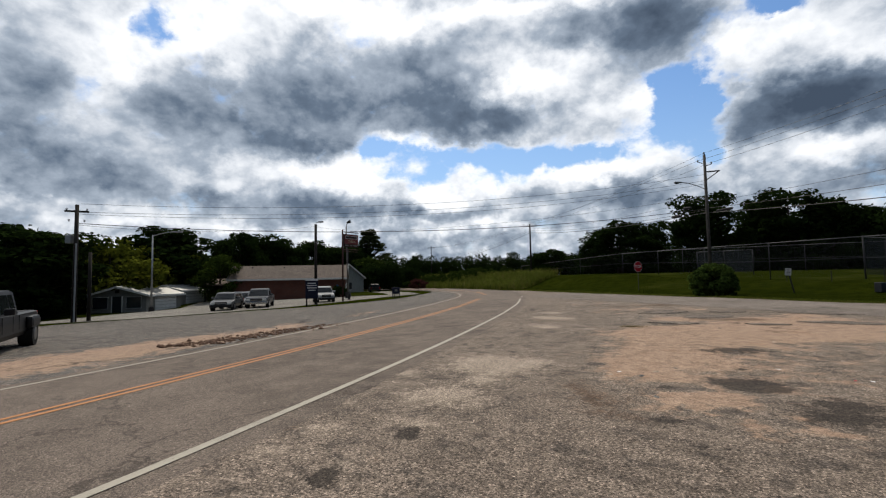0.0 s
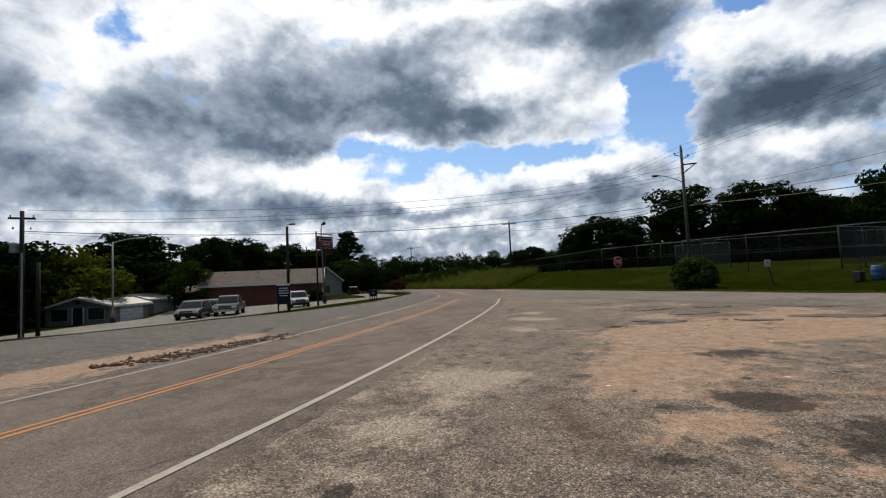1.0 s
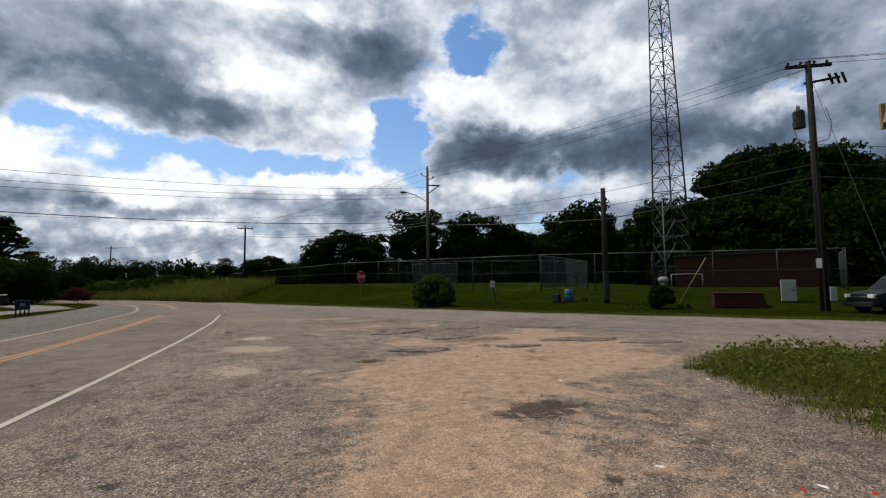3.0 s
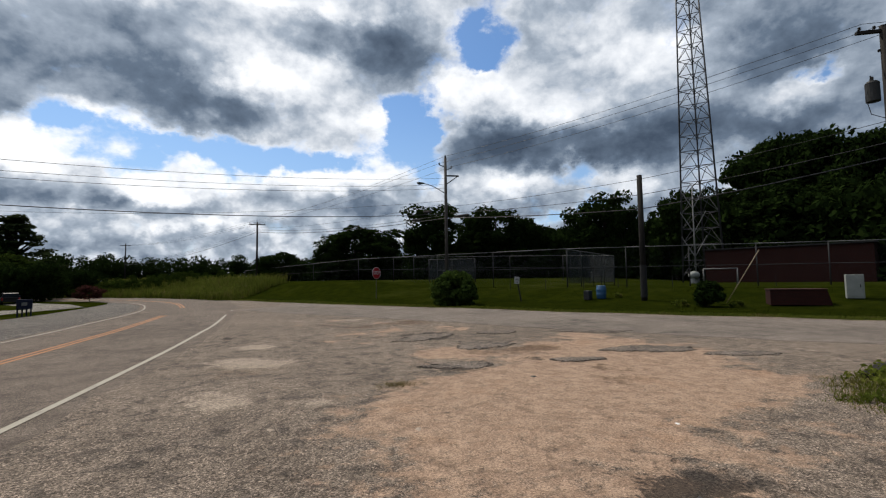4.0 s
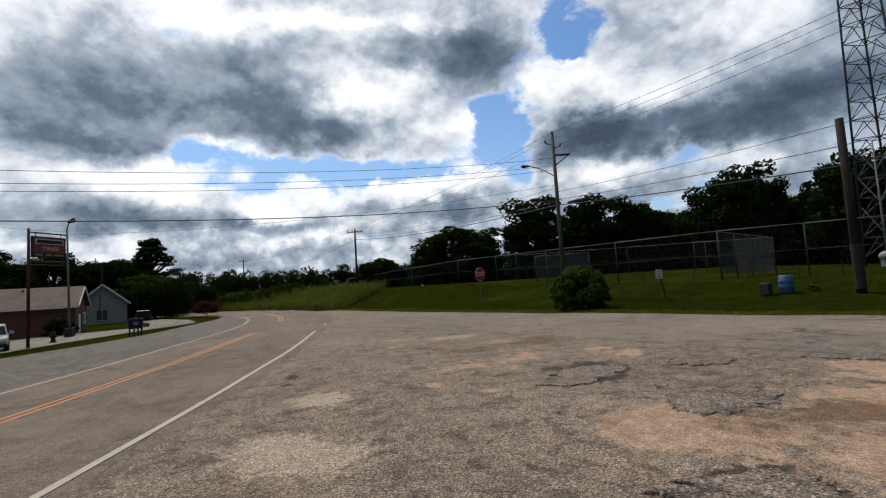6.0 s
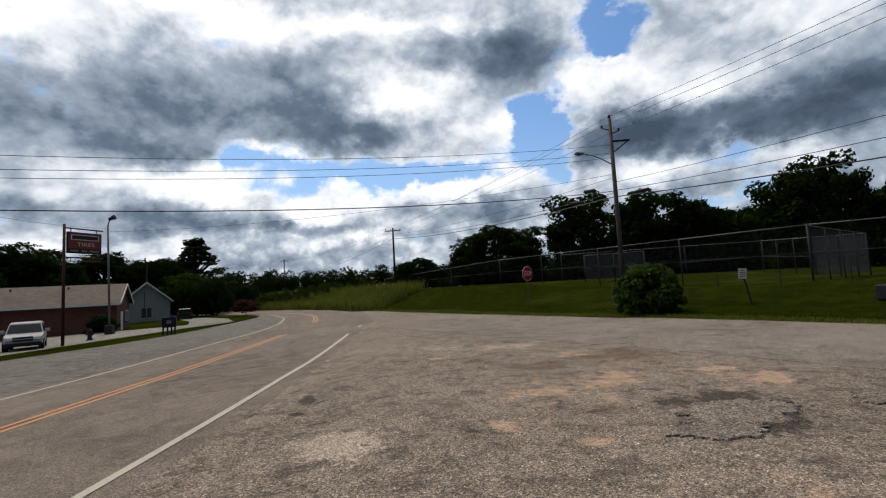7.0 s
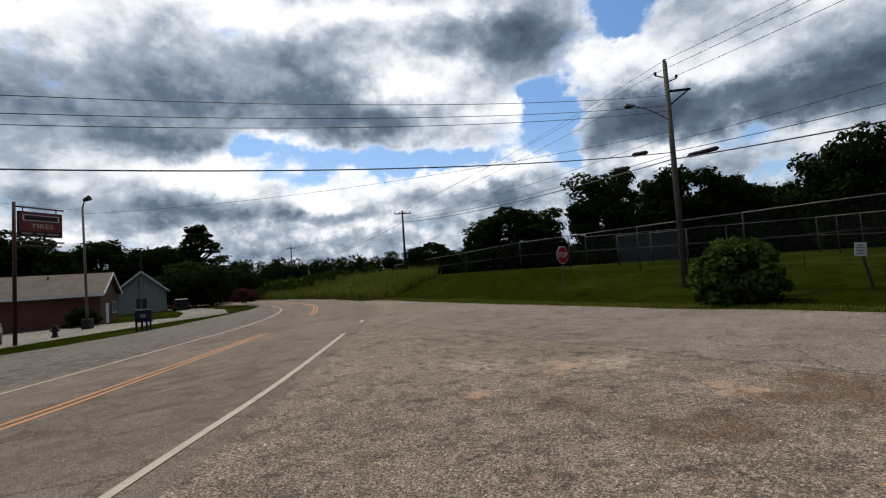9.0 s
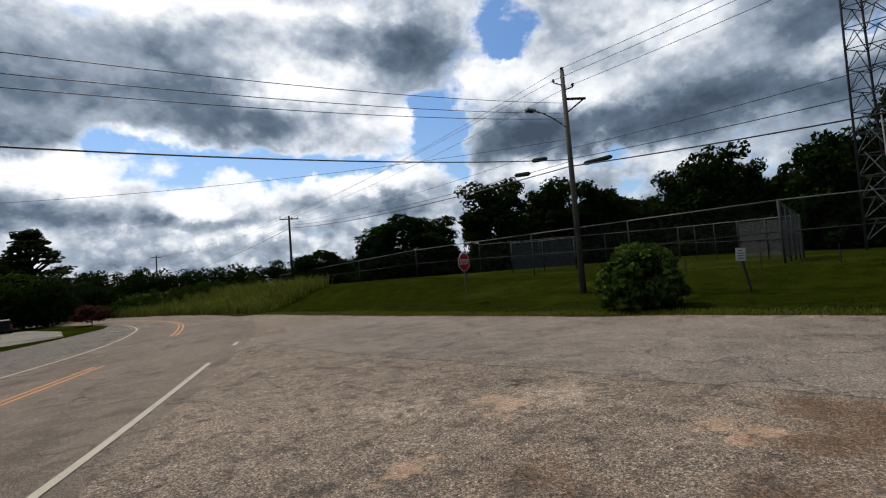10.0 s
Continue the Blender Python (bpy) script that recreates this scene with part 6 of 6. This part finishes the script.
part("red_panel", bm, M_SIGNRED, fr)
bm = B()
box(bm, (1.4, -0.085, zt - 1.57), (2.34, 0.02, 0.28))
part("lower_panel", bm, M_RUST, fr)
bm = B()
box(bm, (1.4, -0.1, zt - 0.62), (2.0, 0.012, 0.36), None, 0.004)
part("name_outline", bm, M_LETTER, fr)
bm = B()
box(bm, (1.4, -0.108, zt - 0.62), (1.88, 0.012, 0.28), None, 0.004)
part("name_bar", bm, M_BLACK, fr)
for k in range(8):
    bm = B()
    box(bm, (0.62 + 0.22 * k, -0.116, zt - 0.62), (0.10, 0.008, 0.2))
    part("name_mark", bm, M_RUST, fr)
text_part("lettering", "TIRES", 0.42, plain("cream_letter", (0.6, 0.5, 0.36), 0.6), fr, Matrix.Translation((1.45, -0.102, zt - 1.12)) @ Matrix.Rotation(radians(90), 4, "X") @ Matrix.Diagonal((1.25, 0.9, 1, 1)))
for k, w in enumerate((0.55, 0.4, 0.7)):
    bm = B()
    box(bm, (0.62 + 0.72 * k, -0.1, zt - 1.57), (w, 0.012, 0.12))
    part("print_bar", bm, M_GREYSIDING, fr)

bs = thing("blue_sign", pose(-15.1, 35.4, gz(-15.1, 35.4), 0, 0, 24), "blue notice board on two wooden posts", "sign")
for x in (-0.42, 0.42):
    bm = B()
    box(bm, (x, 0.06, 1.05), (0.12, 0.1, 2.2))
    part("post", bm, M_POLE, bs)
bm = B()
box(bm, (0, 0, 1.42), (1.05, 0.05, 1.52), None, 0.01)
pn = part("panel", bm, M_NAVY, bs)
bm = B()
box(bm, (0, -0.03, 2.28), (1.05, 0.05, 0.16))
part("header", bm, M_LETTER, bs)
for k, w in enumerate((0.7, 0.8, 0.8, 0.6)):
    bm = B()
    box(bm, (0, -0.032, 1.98 - 0.2 * k), (w, 0.012, 0.07))
    part("print_line", bm, M_LETTER, pn)
ks = thing("board_sign", pose(-10.1, 47.4, gz(-10.1, 47.4), 0, 0, 12), "dark blue sandwich board sign on short legs", "sign")
bm = B()
box(bm, (0, 0, 0.88), (0.86, 0.34, 0.72), None, 0.03)
pn = part("panel", bm, M_NAVY, ks)
bm = B()
box(bm, (0, -0.18, 0.9), (0.3, 0.012, 0.22), None, 0.004)
part("emblem", bm, M_GREYSIDING, pn)
for x in (-0.36, -0.12, 0.12, 0.36):
    bm = B()
    box(bm, (x, -0.1 if abs(x) > 0.2 else 0.1, 0.26), (0.09, 0.09, 0.54))
    part("leg", bm, M_NAVY, ks)
hy = thing("hydrant", at_ground(-16.0, 49.3), "dark fire hydrant on the grass strip", "hydrant")
bm = B()
for z0, z1, r0, r1 in ((0, 0.1, 0.2, 0.2), (0.1, 0.6, 0.14, 0.13), (0.6, 0.68, 0.18, 0.18), (0.68, 0.85, 0.15, 0.05)):
    rod(bm, (0, 0, z0), (0, 0, z1), r0, r1, 12)
rod(bm, (-0.24, 0, 0.45), (0.24, 0, 0.45), 0.07, n=10)
part("body", bm, M_DARKSTEEL, hy)


# ---------------------------------------------------------------- vehicles
def car_paint(name, col, rough=0.28, metal=0.3):
    m, nt, b = material(name, rough, metal)
    pos = object_pos(nt)
    c = mix_col(nt, ramp(nt, noise_tex(nt, pos, 1.2, 5), 0.4, 0.75, 0, 0.25), col, tuple(x * 0.6 + 0.006 for x in col))
    nt.links.new(c, b.inputs["Base Color"])
    b.inputs["Specular IOR Level"].default_value = 0.3
    b.inputs["Coat Weight"].default_value = 0.03
    return m


M_TYRE = plain("tyre_rubber", (0.012, 0.012, 0.012), 0.85)
M_RIM = plain("wheel_metal", (0.16, 0.16, 0.165), 0.35, 0.8)
M_CHROME = plain("chrome", (0.6, 0.6, 0.6), 0.2, 0.9, vary=0.05)
M_LAMPGLASS = plain("headlamp_glass", (0.75, 0.74, 0.7), 0.12, vary=0.05)
M_TAIL = plain("tail_lamp", (0.30, 0.015, 0.012), 0.25)
M_TRIM = plain("black_trim", (0.015, 0.015, 0.016), 0.6)


def shell(bm, rows, half, tuck=0.06, bev=0.05):
    """A body from stations (y, z low, z high, width factor), rounded over."""
    rings = []
    for y, lo, hi, k in rows:
        w = half * k
        rings.append([bm.verts.new(q) for q in ((-w * 0.93, y, lo), (-w, y, lo + 0.15), (-w, y, lo + (hi - lo) * 0.62), (-w * (1 - tuck), y, hi - 0.04), (-w * (1 - tuck) * 0.9, y, hi),
                                                  (w * (1 - tuck) * 0.9, y, hi), (w * (1 - tuck), y, hi - 0.04), (w, y, lo + (hi - lo) * 0.62), (w, y, lo + 0.15), (w * 0.93, y, lo))])
    n = len(rings[0])
    for a, b_ in zip(rings, rings[1:]):
        for i in range(n):
            j = (i + 1) % n
            bm.faces.new((a[i], a[j], b_[j], b_[i]))
    bm.faces.new(rings[0][::-1])
    bm.faces.new(rings[-1])


def vehicle(name, m, L, W, H, paint, label, kind="pickup", dual=False, facing=None):
    """Front towards -y. kinds: pickup, suv."""
    car = thing(name, m, label, "car" if kind == "suv" else "pickup truck")
    half = W / 2
    belt = H * 0.60
    fr, bk = -L / 2, L / 2
    low = 0.30 if kind == "suv" else 0.42
    bm = B()
    if kind == "pickup":
        rows = [(fr, low + 0.1, belt - 0.18, 0.86), (fr + 0.12, low, belt - 0.06, 0.95), (fr + 0.5, low, belt, 1.0), (fr + L * 0.24, low, belt + 0.03, 1.0), (fr + L * 0.60, low, belt + 0.02, 1.0), (bk - 0.08, low, belt + 0.02, 0.99), (bk, low + 0.05, belt, 0.97)]
        cab0, cab1 = fr + L * 0.235, fr + L * 0.60
    else:
        rows = [(fr, low + 0.1, belt - 0.26, 0.82), (fr + 0.15, low, belt - 0.14, 0.93), (fr + 0.6, low, belt - 0.04, 1.0), (fr + L * 0.27, low, belt + 0.02, 1.0), (bk - 0.25, low, belt + 0.04, 1.0), (bk, low + 0.08, belt, 0.92)]
        cab0, cab1 = fr + L * 0.25, bk - 0.12
    shell(bm, rows, half, 0.03)
    body = part("body", bm, paint, car, smooth=False)
    bm = B()
    top = H
    rings = []
    for y, z, k in ((cab0, belt, 0.95), (cab0 + 0.62, top - 0.06, 0.80), (cab0 + 0.85, top, 0.74), (cab1 - (0.35 if kind == "suv" else 0.25), top, 0.74), (cab1 - 0.08, top - 0.08, 0.80), (cab1, belt, 0.93)):
        w = half * k
        rings.append([bm.verts.new(q) for q in ((-w, y, z), (w, y, z))])
    # sides are closed with the belt line
    bl = [bm.verts.new((-half * 0.95, cab0 + 0.62, belt)), bm.verts.new((half * 0.95, cab0 + 0.62, belt)), bm.verts.new((-half * 0.95, cab1 - 0.08, belt)), bm.verts.new((half * 0.95, cab1 - 0.08, belt))]
    for a, b_ in zip(rings, rings[1:]):
        bm.faces.new((a[0], a[1], b_[1], b_[0]))
    for s in (0, 1):
        bm.faces.new((rings[0][s], rings[1][s], bl[s]))
        bm.faces.new((bl[s], rings[1][s], rings[2][s], rings[3][s], rings[4][s], bl[2 + s]))
        bm.faces.new((bl[2 + s], rings[4][s], rings[5][s]))
    cabin = part("cabin", bm, paint, car)
    # glass set just proud of the cabin
    def pane(nm, pts, lab=""):
        bm = B()
        bm.faces.new([bm.verts.new(q) for q in pts])
        r = bmesh.ops.extrude_face_region(bm, geom=bm.faces[:])
        part(nm, bm, M_WINDOW, cabin, lab)
    w0, w1 = half * 0.95, half * 0.80
    zb, zt_ = belt + 0.06, top - 0.12
    def lerp(a, b_, t):
        return a + (b_ - a) * t
    t0, t1 = 0.08, 0.88
    pane("windscreen", [(-lerp(w0, w1, t0) * 0.93, lerp(cab0, cab0 + 0.62, t0) - 0.02, lerp(belt, top - 0.06, t0) + 0.01), (lerp(w0, w1, t0) * 0.93, lerp(cab0, cab0 + 0.62, t0) - 0.02, lerp(belt, top - 0.06, t0) + 0.01),
                        (lerp(w0, w1, t1) * 0.93, lerp(cab0, cab0 + 0.62, t1) - 0.02, lerp(belt, top - 0.06, t1) + 0.01), (-lerp(w0, w1, t1) * 0.93, lerp(cab0, cab0 + 0.62, t1) - 0.02, lerp(belt, top - 0.06, t1) + 0.01)])
    wr = half * 0.93
    pane("rear_window", [(-wr * 0.88, cab1 + 0.005, belt + 0.06), (wr * 0.88, cab1 + 0.005, belt + 0.06), (w1 * 0.9, cab1 - 0.055, top - 0.13), (-w1 * 0.9, cab1 - 0.055, top - 0.13)])
    mid = lerp(cab0 + 0.62, cab1, 0.5)
    for s in (-1, 1):
        for y0, y1, u0 in ((cab0 + 0.42, mid - 0.05, 0.28), (mid + 0.05, cab1 - 0.28, 0.0)):
            pane("side_window", [(s * half * 0.95 * 0.992 + s * 0.006, y0, belt + 0.07), (s * half * 0.95 * 0.992 + s * 0.006, y1, belt + 0.07), (s * (half * 0.82), y1, top - 0.14), (s * (half * 0.82), y0 + u0, top - 0.14)])
        bm = B()
        box(bm, (s * (half + 0.13), cab0 + 0.45, belt + 0.14), (0.24, 0.12, 0.2), None, 0.03)
        part("mirror", bm, paint, car)
        bm = B()
        box(bm, (s * half * 0.72, fr + 0.02, belt - 0.26), (half * 0.36, 0.1, 0.17), None, 0.02)
        part("headlight", bm, M_LAMPGLASS, car)
        bm = B()
        box(bm, (s * half * 0.88, bk - 0.01, belt - 0.18), (0.16, 0.08, 0.34), None, 0.02)
        part("tail_light", bm, M_TAIL, car)
        for y in (cab0 + 0.35, mid, cab1 - 0.15):
            bm = B()
            box(bm, (s * (half + 0.001), y, (belt + low) / 2 + 0.1), (0.012, 0.015, belt - low - 0.25))
            part("door_seam", bm, M_TRIM, body)
    for s in (1,):
        bm = B()
        box(bm, (0, fr + 0.005, belt - 0.28), (half * 1.0, 0.08, 0.26), None, 0.02)
        grille = part("grille", bm, M_TRIM, car)
        bm = B()
        box(bm, (0, fr - 0.035, belt - 0.28), (half * 0.98, 0.02, 0.05))
        part("grille_bar", bm, M_CHROME, grille)
        bm = B()
        box(bm, (0, fr - 0.06, low + 0.12), (W * 0.94, 0.16, 0.22), None, 0.04)
        part("front_bumper", bm, M_CHROME if kind == "pickup" else M_TRIM, car)
        bm = B()
        box(bm, (0, bk + 0.05, low + 0.1), (W * 0.94, 0.16, 0.2), None, 0.04)
        part("rear_bumper", bm, M_CHROME if kind == "pickup" else M_TRIM, car)
    if kind == "pickup":
        bm = B()
        box(bm, (0, (cab1 + bk) / 2 + 0.02, belt + 0.012), (W * 0.80, bk - cab1 - 0.25, 0.03))
        part("bed_floor", bm, M_TRIM, car)
    r = 0.36 if kind == "suv" else 0.41
    for y in (fr + L * 0.175, bk - L * 0.20):
        for s in (-1, 1):
            out = 0.13 if (dual and y > 0) else 0.0
            bm = B()
            x0, x1 = s * (half - 0.24), s * (half + 0.02 + out)
            rod(bm, (x0, y, r), (x1, y, r), r, n=20)
            w_ = part("wheel", bm, M_TYRE, car)
            bm = B()
            rod(bm, (x1 - s * 0.02, y, r), (x1 + s * 0.012, y, r), r * 0.62, r * 0.5, 16)
            part("rim", bm, M_RIM, w_)
            if out:
                bm = B()
                box(bm, (s * (half + 0.06), y, r + 0.42), (0.26, 1.15, 0.42), None, 0.12)
                part("fender", bm, paint, car)
    return car


P_BLACK = car_paint("black_car_paint", (0.004, 0.004, 0.005), 0.42, 0.0)
P_SILVER = car_paint("silver_car_paint", (0.09, 0.093, 0.096), 0.3, 0.5)
P_GREY = car_paint("grey_car_paint", (0.10, 0.105, 0.115), 0.3, 0.4)
truck = vehicle("pickup_truck", at_ground(-15.6, 9.3, 36), 6.2, 2.0, 1.92, P_BLACK, "black dual-wheel pickup truck parked on the apron", "pickup", True)
for k in range(5):
    bm = B()
    box(bm, (-0.5 + 0.25 * k, -6.2 / 2 + 6.2 * 0.235 + 0.85, 1.94), (0.12, 0.08, 0.05), None, 0.01)
    part("roof_light", bm, M_TAIL, truck)
vehicle("crossover_car", at_ground(-22.6, 35.2, 17), 4.4, 1.8, 1.5, P_SILVER, "silver crossover car parked facing the road", "suv")
vehicle("parked_car", at_ground(-24.2, 40.5, 17), 4.5, 1.8, 1.5, P_GREY, "dark grey car parked behind the crossover", "suv")
vehicle("pickup_truck", at_ground(-21.2, 38.4, 19), 5.4, 1.9, 1.75, P_SILVER, "silver pickup truck parked facing the road", "pickup")
P_WHITE = car_paint("white_car_paint", (0.36, 0.36, 0.36), 0.3, 0.0)
vehicle("white_suv", at_ground(-17.8, 45.8, 28), 4.3, 1.85, 1.7, P_WHITE, "white sport utility vehicle parked behind the board sign", "suv")
vehicle("dark_suv", at_ground(31.3, 11.0, -122), 4.6, 1.85, 1.8, P_BLACK, "dark sport utility vehicle parked on the grass", "suv")
vehicle("parked_car", at_ground(-21.0, 82.0, 200), 4.4, 1.8, 1.45, P_BLACK, "dark car parked under the low trees", "suv")


# ---------------------------------------------------------------- small things on the ground
def stones(name, seed, n, x0, x1, y0, y1, r0, r1, mat, label, where=None):
    rg = np.random.default_rng(seed)
    base = np.array([(1, 0, 0), (0, 1, 0), (-1, 0, 0), (0, -1, 0), (0, 0, 0.7), (0, 0, -0.4)], dtype=float)
    tri = np.array([(0, 1, 4), (1, 2, 4), (2, 3, 4), (3, 0, 4), (1, 0, 5), (2, 1, 5), (3, 2, 5), (0, 3, 5)])
    vs, fs = [], []
    k = 0
    while k < n:
        x, y = x0 + (x1 - x0) * rg.random(), y0 + (y1 - y0) * rg.random()
        if line_side(CLX, x, y) < 4.1 or line_side(ELX, x, y) > -0.4:
            continue
        dens = noise.noise((x * 0.45, y * 0.45, 9.0))
        if rg.random() > 0.45 + 0.9 * dens:
            continue
        r = r0 + (r1 - r0) * rg.random() ** 3
        a = rg.random() * 6.283
        c, s = math.cos(a), math.sin(a)
        b_ = base * (r * (0.7 + 0.6 * rg.random(3))) * (1 + 0.25 * rg.normal(size=(6, 1)))
        vs.append(np.stack([x + b_[:, 0] * c - b_[:, 1] * s, y + b_[:, 0] * s + b_[:, 1] * c, gz(x, y) + 0.027 + b_[:, 2]], 1))
        fs.append(tri + 6 * k)
        k += 1
    ob = np_mesh(name, np.concatenate(vs), np.concatenate(fs), mat)
    return tagged(ob, label, "gravel", kind="stuff")


def stone_mat(name):
    m, nt, b = material(name, 0.85)
    r = nt.nodes.new("ShaderNodeNewGeometry").outputs["Random Per Island"]
    c = mix_col(nt, ramp(nt, r, 0, 1, smooth=False), (0.06, 0.050, 0.042), (0.46, 0.37, 0.29))
    c = mix_col(nt, ramp(nt, noise_tex(nt, world_pos(nt), 120, 3), 0.4, 0.7, 0, 0.4), c, (0.08, 0.07, 0.06))
    nt.links.new(c, b.inputs["Base Color"])
    return m


M_STONE = stone_mat("loose_gravel")
stones("gravel", 71, 9000, -1, 12, -1, 16, 0.006, 0.026, M_STONE, "loose gravel scattered over the lot")
stones("gravel", 73, 11000, 1.5, 9, 0.5, 12, 0.008, 0.024, M_STONE, "coarse loose gravel on the sandy part of the lot")
stones("gravel", 72, 5000, 2, 15, 12, 30, 0.010, 0.032, M_STONE, "loose gravel scattered over the far lot")
for i, (x, y, mt, lab) in enumerate(((5.55, 3.75, M_RED, "crumpled red litter on the gravel"), (5.15, 4.05, M_RED, "small red scrap of litter on the gravel"), (5.35, 4.0, M_LETTER, "white scrap of paper on the gravel"), (4.6, 4.9, M_LETTER, "small white scrap on the gravel"),
                                     (8.55, 6.9, M_LETTER, "crushed pale plastic bottle by the weeds"), (2.0, 4.75, M_LETTER, "tiny white scrap on the lot"), (6.4, 8.1, M_LETTER, "pale scrap lying on the lot"))):
    rg = random.Random(i)
    bm = B()
    bmesh.ops.create_icosphere(bm, subdivisions=2, radius=0.035)
    for v_ in bm.verts:
        v_.co = Vector((v_.co.x * 1.5, v_.co.y * 0.8, v_.co.z * 0.35)) * (0.8 + 0.4 * rg.random())
    ob = part("litter", bm, mt, None)
    ob.matrix_basis = at_ground(x, y, 40 * i, 0.04)
    tagged(ob, lab, "litter", "litter on the lot")
for i, (x, y) in enumerate(((2.6, 4.7), (2.25, 4.4), (3.0, 5.0), (1.8, 4.5), (2.0, 3.1), (4.9, 6.8), (3.7, 9.4), (6.6, 11.0), (5.7, 15.2), (2.2, 10.2))):
    rg = random.Random(i + 40)
    bm = B()
    bmesh.ops.create_icosphere(bm, subdivisions=1, radius=0.05)
    for v_ in bm.verts:
        v_.co = Vector((v_.co.x * 1.6, v_.co.y, v_.co.z * 0.45)) * (0.6 + 0.7 * rg.random())
    ob = part("asphalt_chunk", bm, M_BLACK if i % 3 else M_STONE, None)
    ob.matrix_basis = at_ground(x, y, 70 * i, 0.04)
    tagged(ob, "loose broken chunk of dark asphalt on the lot", "asphalt chunk", "broken asphalt")
M_RUBBLE = plain("brown_rubble", (0.13, 0.075, 0.05), 0.9, scale=6.0, vary=0.5)
rg_ = np.random.default_rng(91)
vs_, fs_ = [], []
base_ = np.array([(1, 0, 0), (0, 1, 0), (-1, 0, 0), (0, -1, 0), (0.2, 0.1, 0.55), (0, 0, -0.4)], dtype=float)
tri_ = np.array([(0, 1, 4), (1, 2, 4), (2, 3, 4), (3, 0, 4), (1, 0, 5), (2, 1, 5), (3, 2, 5), (0, 3, 5)])
for k in range(520):
    t_ = rg_.random()
    x, y = -9.2 + 2.9 * t_ + 0.5 * rg_.normal(), 9.8 + 5.4 * t_ ** 1.2 + 0.3 * rg_.normal()
    r_ = 0.03 + 0.09 * rg_.random() ** 3
    bb = base_ * r_ * (0.6 + 0.9 * rg_.random(3))
    a_ = rg_.random() * 6.28
    vs_.append(np.stack([x + bb[:, 0] * math.cos(a_) - bb[:, 1] * math.sin(a_), y + bb[:, 0] * math.sin(a_) + bb[:, 1] * math.cos(a_), gz(x, y) + 0.03 + bb[:, 2]], 1))
    fs_.append(tri_ + 6 * k)
tagged(np_mesh("rubble", np.concatenate(vs_), np.concatenate(fs_), M_RUBBLE), "low line of broken brown asphalt rubble beside the road", "rubble", kind="stuff")
# worn plates of the old asphalt left standing a little above the sand
M_PLATE = asphalt("old_asphalt_plate", (0.115, 0.095, 0.080), 0.8, [(0.0, -300.0, 1.0, 1.0, 0.1)], None, 0.3, 70)


def asphalt_plate(x, y, a, b, turn, seed, thick=0.02):
    """A ragged plate with a broken, sloping rim."""
    rg = random.Random(seed)
    n = 96
    rim = []
    for k in range(n):
        w = 2 * math.pi * k / n
        q = 1 + 0.34 * noise.noise((math.cos(w) * 1.3, math.sin(w) * 1.3, seed)) + 0.32 * noise.noise((math.cos(w) * 3.5, math.sin(w) * 3.5, seed + 5)) + 0.20 * noise.noise((math.cos(w) * 11, math.sin(w) * 11, seed + 9)) + 0.06 * rg.random()
        rim.append((math.cos(w) * a * q, math.sin(w) * b * q))
    c, s_ = math.cos(radians(turn)), math.sin(radians(turn))
    verts, rings = [], (1.05, 1.0, 0.72, 0.4)
    for r, h in zip(rings, (-0.01, 1.0, 1.08, 1.12)):
        for u, v_ in rim:
            px, py = x + (u * c - v_ * s_) * r, y + (u * s_ + v_ * c) * r
            k = 0.006 * noise.noise((px * 3, py * 3, 2)) if h > 0 else 0
            verts.append((px, py, gz(px, py) + 0.049 + thick * h + k))
    verts.append((x, y, gz(x, y) + 0.049 + thick * 1.12))
    faces = [(j * n + i, j * n + (i + 1) % n, (j + 1) * n + (i + 1) % n, (j + 1) * n + i) for j in range(3) for i in range(n)]
    faces += [(3 * n + i, 3 * n + (i + 1) % n, 4 * n) for i in range(n)]
    ob = link_mesh("asphalt_plate", verts, faces, M_PLATE)
    return tagged(ob, "thin ragged plate of old grey asphalt lying proud of the sand", "broken asphalt", "asphalt plates")


for k_, row in enumerate(((7.9, 14.75, 0.75, 0.55, 20), (6.05, 12.55, 0.62, 0.30, -15), (7.5, 17.2, 0.8, 0.45, 10), (10.9, 12.1, 1.0, 0.42, -25), (12.5, 15.6, 1.0, 0.35, -35), (8.45, 11.9, 0.5, 0.22, -20),
                          (9.8, 17.0, 0.6, 0.4, 0), (6.8, 16.7, 0.5, 0.25, 5), (12.0, 10.6, 0.7, 0.3, -30))):
    asphalt_plate(*row, 200 + k_)
# an old timber lying in the weeds
tb = thing("timber", at_ground(11.6, 8.2, 12, 0.12), "old grey timber lying in the weeds", "timber")
bm = B()
box(bm, (0, 0, 0), (1.5, 0.14, 0.1), None, 0.012)
part("beam", bm, M_POLE, tb)
